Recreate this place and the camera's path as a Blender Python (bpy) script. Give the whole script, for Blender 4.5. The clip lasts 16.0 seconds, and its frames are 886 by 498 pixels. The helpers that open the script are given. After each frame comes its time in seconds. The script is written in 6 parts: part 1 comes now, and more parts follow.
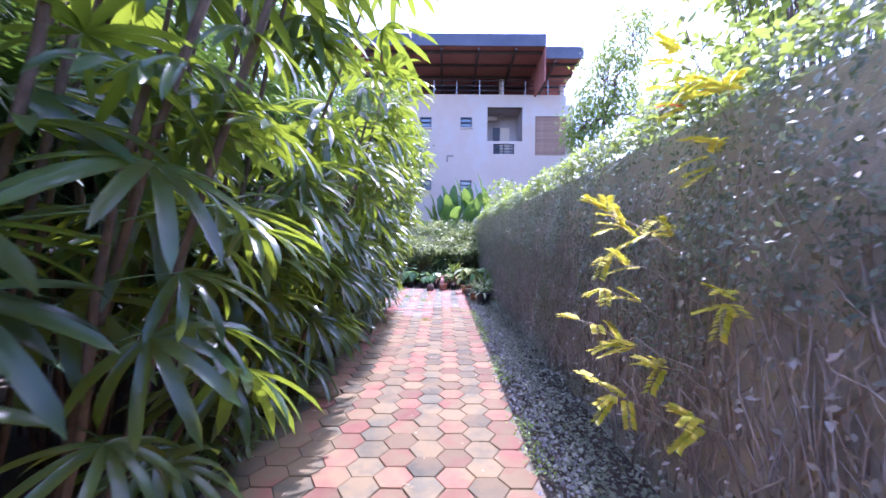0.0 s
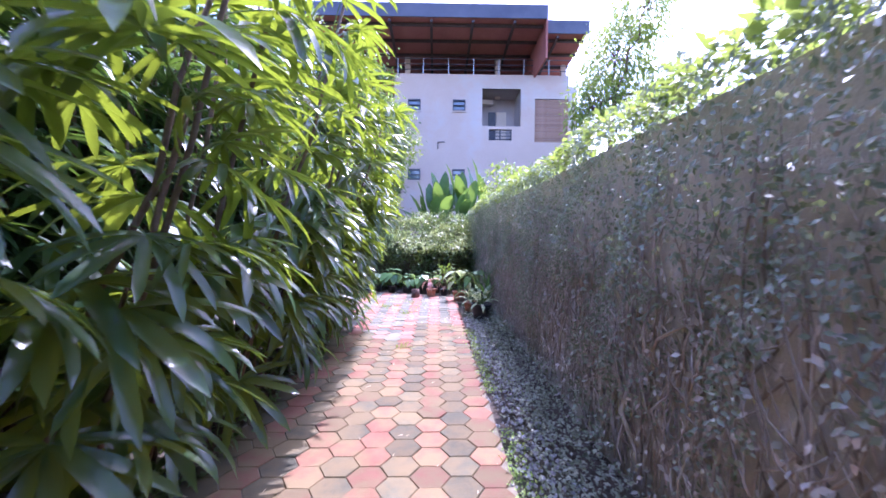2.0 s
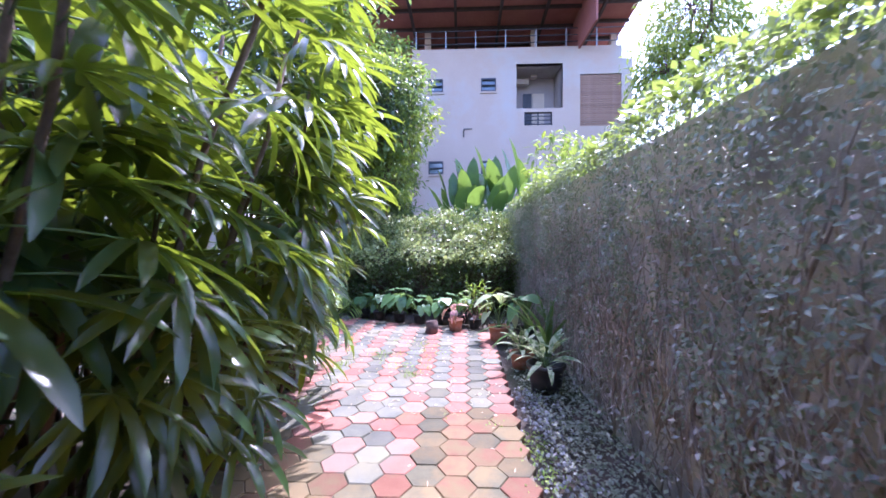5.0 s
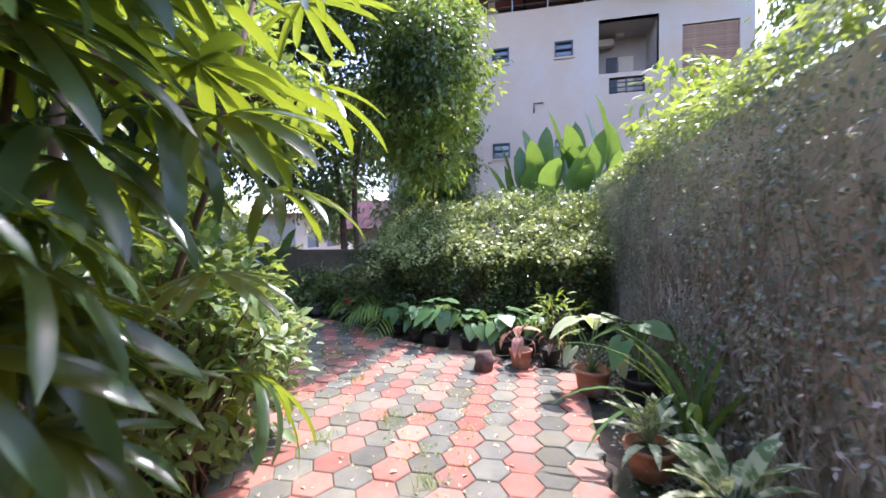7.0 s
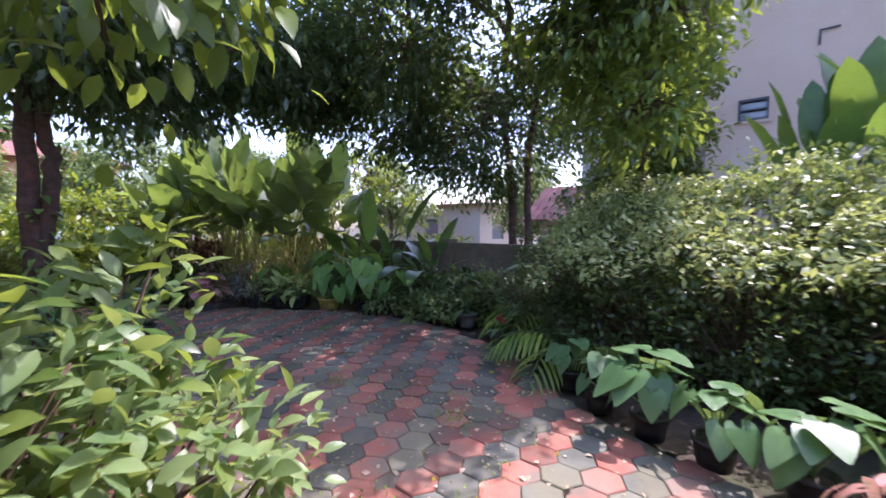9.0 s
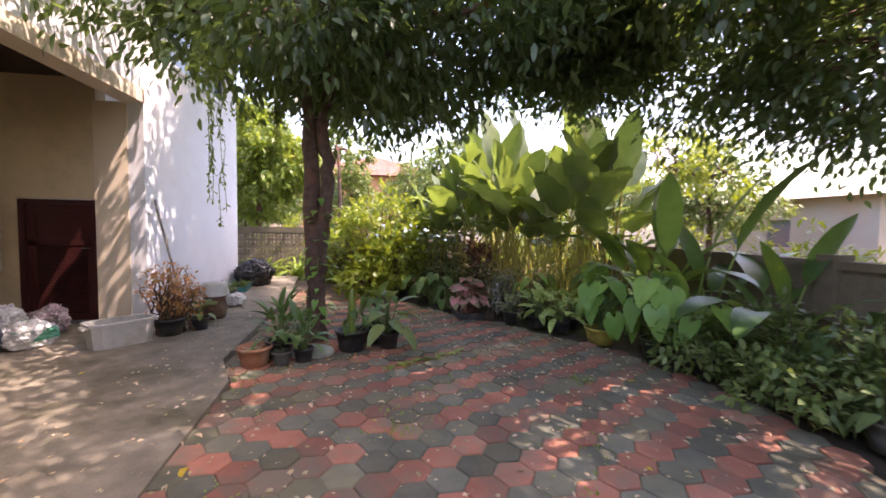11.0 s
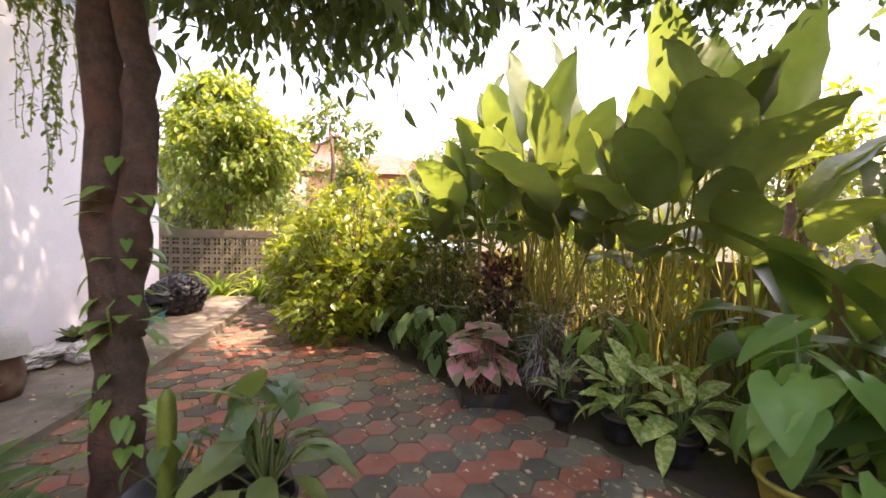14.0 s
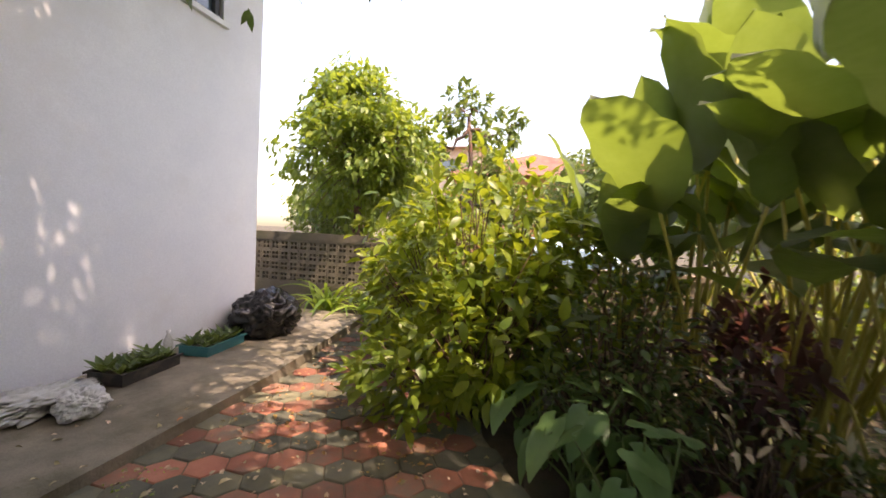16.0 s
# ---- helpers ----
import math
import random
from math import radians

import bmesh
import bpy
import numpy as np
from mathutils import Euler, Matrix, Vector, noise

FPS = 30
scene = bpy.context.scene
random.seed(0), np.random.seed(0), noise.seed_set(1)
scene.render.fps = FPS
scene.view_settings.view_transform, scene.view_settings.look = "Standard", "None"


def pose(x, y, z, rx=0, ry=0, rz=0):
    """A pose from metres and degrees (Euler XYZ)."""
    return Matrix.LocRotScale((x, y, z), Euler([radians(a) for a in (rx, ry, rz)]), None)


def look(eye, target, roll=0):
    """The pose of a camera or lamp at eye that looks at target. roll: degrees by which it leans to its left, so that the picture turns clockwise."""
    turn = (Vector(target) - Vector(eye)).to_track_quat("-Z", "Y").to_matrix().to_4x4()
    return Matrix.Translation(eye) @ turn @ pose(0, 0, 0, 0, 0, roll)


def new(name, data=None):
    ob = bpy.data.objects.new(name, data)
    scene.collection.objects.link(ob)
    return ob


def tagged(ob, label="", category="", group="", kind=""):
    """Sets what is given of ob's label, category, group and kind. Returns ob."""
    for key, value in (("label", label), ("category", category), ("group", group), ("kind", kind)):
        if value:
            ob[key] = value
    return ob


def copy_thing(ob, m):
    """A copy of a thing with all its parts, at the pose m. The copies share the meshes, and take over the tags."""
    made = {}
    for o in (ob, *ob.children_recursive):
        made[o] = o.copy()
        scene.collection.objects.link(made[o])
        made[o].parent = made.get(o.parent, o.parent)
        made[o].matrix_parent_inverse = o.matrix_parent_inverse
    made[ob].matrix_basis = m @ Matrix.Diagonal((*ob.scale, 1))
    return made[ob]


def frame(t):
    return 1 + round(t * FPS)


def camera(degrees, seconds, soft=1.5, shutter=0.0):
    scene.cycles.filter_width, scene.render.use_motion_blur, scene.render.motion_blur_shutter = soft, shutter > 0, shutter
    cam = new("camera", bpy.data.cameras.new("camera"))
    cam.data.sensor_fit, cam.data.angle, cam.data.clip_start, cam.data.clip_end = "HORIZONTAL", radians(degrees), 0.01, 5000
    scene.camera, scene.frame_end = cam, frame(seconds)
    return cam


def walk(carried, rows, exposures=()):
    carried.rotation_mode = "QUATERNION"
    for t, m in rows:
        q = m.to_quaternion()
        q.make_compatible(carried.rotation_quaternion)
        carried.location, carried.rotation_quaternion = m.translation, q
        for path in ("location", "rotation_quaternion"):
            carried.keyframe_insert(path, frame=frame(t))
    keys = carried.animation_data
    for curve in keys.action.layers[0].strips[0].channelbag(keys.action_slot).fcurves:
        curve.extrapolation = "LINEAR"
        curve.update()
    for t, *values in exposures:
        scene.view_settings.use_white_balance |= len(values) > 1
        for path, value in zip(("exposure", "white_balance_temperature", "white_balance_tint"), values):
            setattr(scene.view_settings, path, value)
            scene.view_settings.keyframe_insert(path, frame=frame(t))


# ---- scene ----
cam = camera(95.6, 16.0, soft=1.6, shutter=0.25)
METRES, EYE, TILT, LEAN, TURN = 16.5, 1.5, -1.4, -0.4, 0.0
ROWS = [
    (0.0, 0.0, 0.0, 0.0, -0.0, 0.0, -0.0),
    (0.5, 0.0023, 0.0309, 0.0009, -0.43, -0.31, 0.16),
    (1.0, 0.0041, 0.0611, 0.0011, -0.74, -0.57, 0.16),
    (1.5, 0.005, 0.093, 0.0021, -0.85, -0.75, 0.16),
    (2.0, 0.007, 0.1255, 0.0037, -1.04, -0.74, 0.03),
    (2.5, 0.006, 0.1585, 0.0042, -1.1, -0.5, -0.06),
    (3.0, 0.0058, 0.1908, 0.0044, -1.0, -0.26, -0.26),
    (3.5, 0.0068, 0.2227, 0.0051, -0.55, -0.18, -0.2),
    (4.0, 0.0056, 0.2561, 0.0064, 0.19, -0.21, -0.03),
    (6.5, 0.0125, 0.4167, 0.0068, 9.61, -0.01, 1.08),
    (7.0, 0.01, 0.4506, 0.0062, 12.78, -0.57, 0.96),
    (7.5, 0.0057, 0.484, 0.0073, 17.12, -1.06, 0.63),
    (8.0, -0.0022, 0.5165, 0.0086, 23.1, -1.43, 0.24),
    (8.5, -0.0096, 0.5468, 0.009, 30.8, -1.58, -0.32),
    (9.0, -0.0228, 0.5736, 0.009, 39.89, -1.71, -0.96),
    (9.5, -0.0391, 0.5989, 0.0101, 49.67, -1.95, -1.3),
    (10.0, -0.0582, 0.6217, 0.0116, 61.41, -2.28, -1.86),
    (12.5, -0.1811, 0.6739, 0.0119, 93.08, -2.27, -1.87),
    (13.0, -0.2091, 0.6814, 0.0122, 90.88, -2.41, -2.37),
    (13.5, -0.2421, 0.6876, 0.0133, 85.23, -2.76, -3.32),
    (14.0, -0.2731, 0.6942, 0.0134, 84.18, -1.86, -2.74),
    (14.5, -0.3048, 0.6986, 0.0137, 86.81, -1.05, -3.6),
    (15.0, -0.3383, 0.7004, 0.0157, 90.05, -1.73, -3.46),
    (15.5, -0.3711, 0.7018, 0.0167, 98.48, -2.34, -3.74),
    (16.0, -0.4038, 0.6951, 0.0173, 104.93, -2.18, -4.24),
]
walk(cam, [(t, pose(0, 0, EYE, TILT, LEAN, TURN) @ pose(METRES * x, METRES * y, METRES * z, 90 + pitch, roll, yaw)) for t, x, y, z, yaw, pitch, roll in ROWS],
     exposures=[(0.0, 2.55, 5000, 44), (2.0, 2.58, 5050, 44), (4.0, 2.55, 5100, 43), (6.4, 2.5, 5500, 32), (7.0, 2.35, 5750, 30), (9.0, 2.05, 5800, 36), (10.0, 2.3, 6700, 34), (12.5, 2.85, 8000, 38), (14.0, 2.9, 8700, 36), (15.0, 2.75, 8800, 34), (16.0, 2.2, 8600, 28)])

# ---- daylight ----
SUN = Vector((0.22, 0.52, 1.0)).normalized()
ELEV, AZIM = math.asin(SUN.z), math.atan2(SUN.x, SUN.y)
world = bpy.data.worlds.new("sky")
scene.world = world
world.use_nodes = True
wn = world.node_tree.nodes
sky = wn.new("ShaderNodeTexSky")
sky.sky_type = "NISHITA"
sky.sun_disc = False
sky.sun_elevation, sky.sun_rotation = ELEV, AZIM
sky.dust_density, sky.air_density = 2.2, 1.2
wn["Background"].inputs["Strength"].default_value = 0.15
world.node_tree.links.new(sky.outputs["Color"], wn["Background"].inputs["Color"])
sun = new("sun", bpy.data.lights.new("sun", "SUN"))
sun.data.energy, sun.data.angle, sun.data.color = 2.05, radians(0.6), (1.0, 0.95, 0.86)
sun.matrix_world = look(SUN * 40, (0, 0, 0))

# ---- materials ----
def nodes_of(name):
    m = bpy.data.materials.new(name)
    m.use_nodes = True
    nt = m.node_tree
    return m, nt, nt.nodes, nt.links, nt.nodes["Principled BSDF"]


def rand_value(nt):
    """A number from 0 to 1 that differs from piece to piece."""
    a, g, o = nt.nodes.new("ShaderNodeMath"), nt.nodes.new("ShaderNodeNewGeometry"), nt.nodes.new("ShaderNodeObjectInfo")
    a.operation = "ADD"
    nt.links.new(g.outputs["Random Per Island"], a.inputs[0])
    nt.links.new(o.outputs["Random"], a.inputs[1])
    f = nt.nodes.new("ShaderNodeMath")
    f.operation = "FRACT"
    nt.links.new(a.outputs[0], f.inputs[0])
    return f.outputs[0]


def ramp_of(nt, source, stops):
    r = nt.nodes.new("ShaderNodeValToRGB")
    while len(r.color_ramp.elements) < len(stops):
        r.color_ramp.elements.new(0.5)
    for e, (p, c) in zip(r.color_ramp.elements, stops):
        e.position, e.color = p, (*c, 1)
    nt.links.new(source, r.inputs["Fac"])
    return r.outputs["Color"]


def noise_of(nt, scale, detail=4.0, rough=0.6, placed=False):
    """Noise in the object's own space, or in the world's where pieces share a mesh."""
    tc, n = nt.nodes.new("ShaderNodeNewGeometry" if placed else "ShaderNodeTexCoord"), nt.nodes.new("ShaderNodeTexNoise")
    n.inputs["Scale"].default_value, n.inputs["Detail"].default_value, n.inputs["Roughness"].default_value = scale, detail, rough
    nt.links.new(tc.outputs["Position" if placed else "Object"], n.inputs["Vector"])
    return n.outputs["Fac"]


def mixed(nt, a, b, fac, mode="MIX"):
    m = nt.nodes.new("ShaderNodeMix")
    m.data_type, m.blend_type = "RGBA", mode
    for v, i in ((a, 6), (b, 7), (fac, 0)):
        if isinstance(v, (int, float)):
            m.inputs[i].default_value = v
        elif isinstance(v, tuple):
            m.inputs[i].default_value = (*v, 1)
        else:
            nt.links.new(v, m.inputs[i])
    return m.outputs[2]


def varied(nt, colour, amount, hue=0.0):
    h, mr = nt.nodes.new("ShaderNodeHueSaturation"), nt.nodes.new("ShaderNodeMapRange")
    r = rand_value(nt)
    nt.links.new(r, mr.inputs["Value"])
    mr.inputs["To Min"].default_value, mr.inputs["To Max"].default_value = 1 - amount, 1 + amount
    nt.links.new(mr.outputs["Result"], h.inputs["Value"])
    if hue:
        mh = nt.nodes.new("ShaderNodeMapRange")
        nt.links.new(r, mh.inputs["Value"])
        mh.inputs["To Min"].default_value, mh.inputs["To Max"].default_value = 0.5 + hue, 0.5 - hue
        nt.links.new(mh.outputs["Result"], h.inputs["Hue"])
    nt.links.new(colour, h.inputs["Color"])
    return h.outputs["Color"]


def surface(name, stops, scale=6.0, rough=0.8, bump=0.3, dist=0.01, fine=60.0, vary=0.0, metal=0.0, stain=None, stain_scale=1.3, placed=False, cover=0.5):
    """Solid material: broad noise through the stops, fine grain, an optional stain colour in patches, and relief."""
    m, nt, ns, ln, p = nodes_of(name)
    c = ramp_of(nt, noise_of(nt, scale, 6.0, 0.62, placed), stops)
    f = noise_of(nt, fine, 3.0, 0.7, placed)
    c = mixed(nt, c, ramp_of(nt, f, [(0.3, (0.72, 0.72, 0.72)), (0.7, (1.0, 1.0, 1.0))]), 0.6, "MULTIPLY")
    if stain:
        fac = ramp_of(nt, noise_of(nt, stain_scale, 7.0, 0.68, placed), [(cover, (0, 0, 0)), (cover + 0.16, (1, 1, 1))])
        c = mixed(nt, c, stain, fac)
    if vary:
        c = varied(nt, c, vary)
    ln.new(c, p.inputs["Base Color"])
    p.inputs["Roughness"].default_value, p.inputs["Metallic"].default_value = rough, metal
    if bump:
        b = ns.new("ShaderNodeBump")
        b.inputs["Strength"].default_value, b.inputs["Distance"].default_value = bump, dist
        ln.new(f, b.inputs["Height"])
        ln.new(b.outputs["Normal"], p.inputs["Normal"])
    return m


def foliage(name, dark, light, glow, trans=0.4, rough=0.42, vary=0.3, hue=0.02, ribs=0.0, blotch=None):
    """Leaf: two greens in soft patches, light coming through, gloss, per-leaf variation; ribs across the blade; blotch a second colour."""
    m, nt, ns, ln, p = nodes_of(name)
    c = ramp_of(nt, noise_of(nt, 5.0, 4.0), [(0.35, dark), (0.65, light)])
    if blotch:
        c = mixed(nt, c, blotch[0], ramp_of(nt, noise_of(nt, blotch[1], 3.0, 0.6), [(blotch[2], (0, 0, 0)), (blotch[2] + 0.06, (1, 1, 1))]))
    c = varied(nt, c, vary, hue)
    ln.new(c, p.inputs["Base Color"])
    p.inputs["Roughness"].default_value = rough
    p.inputs["Specular IOR Level"].default_value = 0.5
    t, mx = ns.new("ShaderNodeBsdfTranslucent"), ns.new("ShaderNodeMixShader")
    g = mixed(nt, c, glow, 0.65)
    ln.new(g, t.inputs["Color"])
    mx.inputs[0].default_value = trans
    ln.new(p.outputs[0], mx.inputs[1])
    ln.new(t.outputs[0], mx.inputs[2])
    ln.new(mx.outputs[0], ns["Material Output"].inputs["Surface"])
    b = ns.new("ShaderNodeBump")
    if ribs:
        tc, w = ns.new("ShaderNodeTexCoord"), ns.new("ShaderNodeTexWave")
        w.bands_direction = "Y"
        w.inputs["Scale"].default_value, w.inputs["Distortion"].default_value = ribs, 0.6
        ln.new(tc.outputs["Object"], w.inputs["Vector"])
        ln.new(w.outputs["Fac"], b.inputs["Height"])
        b.inputs["Strength"].default_value, b.inputs["Distance"].default_value = 0.25, 0.004
    else:
        ln.new(noise_of(nt, 40.0, 2.0), b.inputs["Height"])
        b.inputs["Strength"].default_value, b.inputs["Distance"].default_value = 0.2, 0.004
    ln.new(b.outputs["Normal"], p.inputs["Normal"])
    return m


M = {
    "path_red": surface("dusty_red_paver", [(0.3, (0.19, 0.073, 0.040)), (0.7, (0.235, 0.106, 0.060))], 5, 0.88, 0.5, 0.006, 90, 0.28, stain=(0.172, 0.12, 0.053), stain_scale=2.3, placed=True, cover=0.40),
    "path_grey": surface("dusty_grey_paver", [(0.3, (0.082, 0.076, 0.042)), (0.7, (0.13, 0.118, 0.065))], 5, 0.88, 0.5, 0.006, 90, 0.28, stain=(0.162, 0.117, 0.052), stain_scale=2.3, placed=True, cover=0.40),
    "paver_red": surface("paver_red", [(0.3, (0.31, 0.105, 0.068)), (0.7, (0.42, 0.175, 0.115))], 4, 0.85, 0.5, 0.006, 90, 0.32, stain=(0.19, 0.145, 0.105), stain_scale=1.7, placed=True, cover=0.46),
    "paver_grey": surface("paver_grey", [(0.3, (0.095, 0.10, 0.075)), (0.7, (0.19, 0.185, 0.14))], 4, 0.87, 0.5, 0.006, 90, 0.32, stain=(0.16, 0.148, 0.09), stain_scale=1.7, placed=True, cover=0.46),
    "joint": surface("joint_sand", [(0.3, (0.13, 0.11, 0.075)), (0.7, (0.24, 0.20, 0.135))], 9, 0.95, 0.7, 0.01, 70, stain=(0.07, 0.10, 0.03), stain_scale=1.6),
    "soil": surface("soil", [(0.3, (0.045, 0.034, 0.024)), (0.7, (0.11, 0.085, 0.06))], 5, 0.95, 0.8, 0.02, 45, stain=(0.05, 0.07, 0.02), stain_scale=0.6),
    "concrete": surface("concrete", [(0.3, (0.15, 0.13, 0.095)), (0.7, (0.30, 0.26, 0.20))], 3.5, 0.88, 0.7, 0.01, 60, stain=(0.095, 0.085, 0.05), stain_scale=1.1),
    "old_wall": surface("old_wall", [(0.3, (0.54, 0.46, 0.36)), (0.7, (0.70, 0.62, 0.50))], 3, 0.9, 0.5, 0.012, 40, stain=(0.24, 0.21, 0.17), stain_scale=1.5),
    "tan_wall": surface("tan_wall", [(0.3, (0.17, 0.13, 0.085)), (0.7, (0.28, 0.215, 0.145))], 3, 0.9, 0.5, 0.012, 40, stain=(0.09, 0.085, 0.05), stain_scale=1.5),
    # Shade on the pierced wall is put into this darker tone, with olive patches.
    "shade_dark_wall": surface("shade_dark_wall", [(0.3, (0.11, 0.095, 0.07)), (0.7, (0.19, 0.165, 0.12))], 3, 0.9, 0.5, 0.012, 40, stain=(0.07, 0.075, 0.04), stain_scale=1.5),
    "white_wall": surface("white_wall", [(0.3, (0.70, 0.72, 0.76)), (0.7, (0.80, 0.81, 0.83))], 1.2, 0.75, 0.15, 0.003, 110, stain=(0.64, 0.64, 0.65), stain_scale=0.7),
    "far_wall": surface("far_wall", [(0.3, (0.57, 0.44, 0.335)), (0.7, (0.64, 0.505, 0.395))], 0.6, 0.8, 0.1, 0.003, 30, stain=(0.52, 0.48, 0.43), stain_scale=0.3),
    "beige": surface("beige_wall", [(0.3, (0.72, 0.54, 0.32)), (0.7, (0.78, 0.61, 0.39))], 1.5, 0.75, 0.15, 0.003, 90, stain=(0.55, 0.42, 0.27), stain_scale=0.8),
    "beige_light": surface("beige_trim", [(0.3, (0.72, 0.60, 0.45)), (0.7, (0.78, 0.67, 0.52))], 1.5, 0.75, 0.15, 0.003, 90),
    "door": surface("door_brown", [(0.3, (0.060, 0.014, 0.014)), (0.7, (0.095, 0.026, 0.024))], 3, 0.35, 0.15, 0.002, 80),
    "dark_wood": surface("dark_wood", [(0.3, (0.03, 0.018, 0.014)), (0.7, (0.07, 0.04, 0.03))], 6, 0.6),
    "roof_red": surface("roof_underside", [(0.3, (0.30, 0.10, 0.075)), (0.7, (0.40, 0.15, 0.11))], 1.0, 0.75, 0.2, 0.01, 12),
    "roof_dark": surface("roof_dark", [(0.3, (0.055, 0.06, 0.085)), (0.7, (0.10, 0.105, 0.13))], 1.0, 0.6),
    "tile_red": surface("roof_tile", [(0.3, (0.28, 0.10, 0.075)), (0.7, (0.42, 0.19, 0.15))], 2.0, 0.8, vary=0.3),
    "orange": surface("orange_wall", [(0.3, (0.62, 0.28, 0.14)), (0.7, (0.70, 0.36, 0.2))], 1.0, 0.8),
    "bark": surface("bark", [(0.3, (0.075, 0.048, 0.038)), (0.7, (0.19, 0.12, 0.095))], 14, 0.9, 0.9, 0.02, 60, stain=(0.24, 0.10, 0.065), stain_scale=2.2),
    "stem": surface("brown_stem", [(0.3, (0.085, 0.05, 0.03)), (0.7, (0.18, 0.12, 0.075))], 12, 0.9, 0.6, 0.006, 70),
    "dry_stem": surface("dry_stem", [(0.3, (0.30, 0.235, 0.18)), (0.7, (0.54, 0.45, 0.37))], 12, 0.9, 0.6, 0.006, 70, 0.3),
    "green_stem": surface("green_stem", [(0.3, (0.13, 0.20, 0.035)), (0.7, (0.24, 0.32, 0.06))], 8, 0.5, 0.2, 0.003, 60, 0.25),
    "yellow_stem": surface("yellow_stem", [(0.3, (0.32, 0.30, 0.05)), (0.7, (0.50, 0.42, 0.10))], 8, 0.45, 0.2, 0.003, 60, 0.25),
    "terracotta": surface("terracotta", [(0.3, (0.36, 0.15, 0.08)), (0.7, (0.48, 0.23, 0.13))], 10, 0.85, 0.3, 0.004, 60, stain=(0.40, 0.30, 0.24), stain_scale=5),
    "black_pot": surface("black_plastic", [(0.3, (0.018, 0.018, 0.02)), (0.7, (0.035, 0.034, 0.034))], 8, 0.45, 0.2, 0.003, 60, stain=(0.08, 0.07, 0.055), stain_scale=6),
    "grey_pot": surface("grey_pot", [(0.3, (0.10, 0.095, 0.085)), (0.7, (0.17, 0.16, 0.14))], 8, 0.7, 0.3, 0.004, 60),
    "yellow_pot": surface("yellow_pot", [(0.3, (0.45, 0.36, 0.06)), (0.7, (0.55, 0.45, 0.10))], 6, 0.5, 0.2, 0.003, 60, stain=(0.2, 0.18, 0.05), stain_scale=4),
    "clear_tub": surface("milky_plastic", [(0.3, (0.50, 0.50, 0.47)), (0.7, (0.58, 0.58, 0.55))], 4, 0.35, 0.1, 0.003, 60, stain=(0.40, 0.37, 0.31), stain_scale=3),
    "teal": surface("teal_plastic", [(0.3, (0.02, 0.14, 0.16)), (0.7, (0.03, 0.19, 0.21))], 4, 0.4, 0.1),
    "bag_black": surface("black_bag", [(0.3, (0.014, 0.014, 0.016)), (0.7, (0.03, 0.03, 0.034))], 6, 0.22, 0.5, 0.01, 30),
    "sack_white": surface("white_sack", [(0.3, (0.60, 0.60, 0.60)), (0.7, (0.75, 0.75, 0.74))], 6, 0.6, 0.4, 0.01, 40),
    "sack_green": surface("green_print", [(0.3, (0.05, 0.28, 0.17)), (0.7, (0.09, 0.38, 0.24))], 6, 0.6, 0.2),
    "sack_pink": surface("pink_print", [(0.3, (0.42, 0.28, 0.28)), (0.7, (0.60, 0.50, 0.48))], 9, 0.5, 0.3, stain=(0.22, 0.16, 0.17), stain_scale=7),
    "navy": surface("navy_cloth", [(0.3, (0.02, 0.025, 0.045)), (0.7, (0.04, 0.045, 0.07))], 8, 0.9, 0.5),
    "cream_tank": surface("cream_tank", [(0.3, (0.74, 0.70, 0.56)), (0.7, (0.80, 0.76, 0.63))], 2, 0.35, 0.05),
    "metal": surface("dull_metal", [(0.3, (0.28, 0.28, 0.28)), (0.7, (0.42, 0.42, 0.41))], 8, 0.4, 0.2, 0.002, 60, metal=0.9),
    "stone_green": surface("pale_stone", [(0.3, (0.30, 0.33, 0.28)), (0.7, (0.44, 0.47, 0.41))], 6, 0.9, 0.6, 0.01, 40),
    "gravel": surface("gravel", [(0.3, (0.26, 0.25, 0.24)), (0.7, (0.42, 0.41, 0.40))], 30, 0.9, 0.4, 0.004, 90, 0.5),
    "dry_leaf": foliage("dry_leaf", (0.40, 0.30, 0.18), (0.64, 0.53, 0.36), (0.7, 0.5, 0.2), 0.15, 0.7, 0.4, 0.03),
    "creeper_dead": foliage("withered_creeper_leaf", (0.34, 0.29, 0.24), (0.52, 0.46, 0.39), (0.4, 0.28, 0.15), 0.15, 0.7, 0.4, 0.03),
    "yellow_leaf": foliage("yellow_leaf", (0.60, 0.36, 0.03), (0.68, 0.48, 0.06), (0.8, 0.6, 0.05), 0.25, 0.6, 0.2, 0.02),
    "palm": foliage("lady_palm_leaf", (0.016, 0.042, 0.018), (0.04, 0.085, 0.03), (0.52, 0.64, 0.02), 0.34, 0.28, 0.35, 0.02),
    "palm_dark": foliage("old_palm_leaf", (0.018, 0.05, 0.02), (0.035, 0.09, 0.03), (0.25, 0.4, 0.03), 0.25, 0.4, 0.35, 0.02),
    "creeper": foliage("creeper_leaf", (0.14, 0.165, 0.12), (0.27, 0.29, 0.22), (0.35, 0.42, 0.1), 0.3, 0.45, 0.4, 0.03),
    "creeper_top": foliage("creeper_top_leaf", (0.07, 0.13, 0.03), (0.14, 0.21, 0.05), (0.5, 0.6, 0.08), 0.4, 0.4, 0.35, 0.03),
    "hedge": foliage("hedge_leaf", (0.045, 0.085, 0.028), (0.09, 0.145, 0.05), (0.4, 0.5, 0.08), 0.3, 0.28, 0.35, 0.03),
    # Sunlit copy of the hedge leaf; the sun is put into its paler greens.
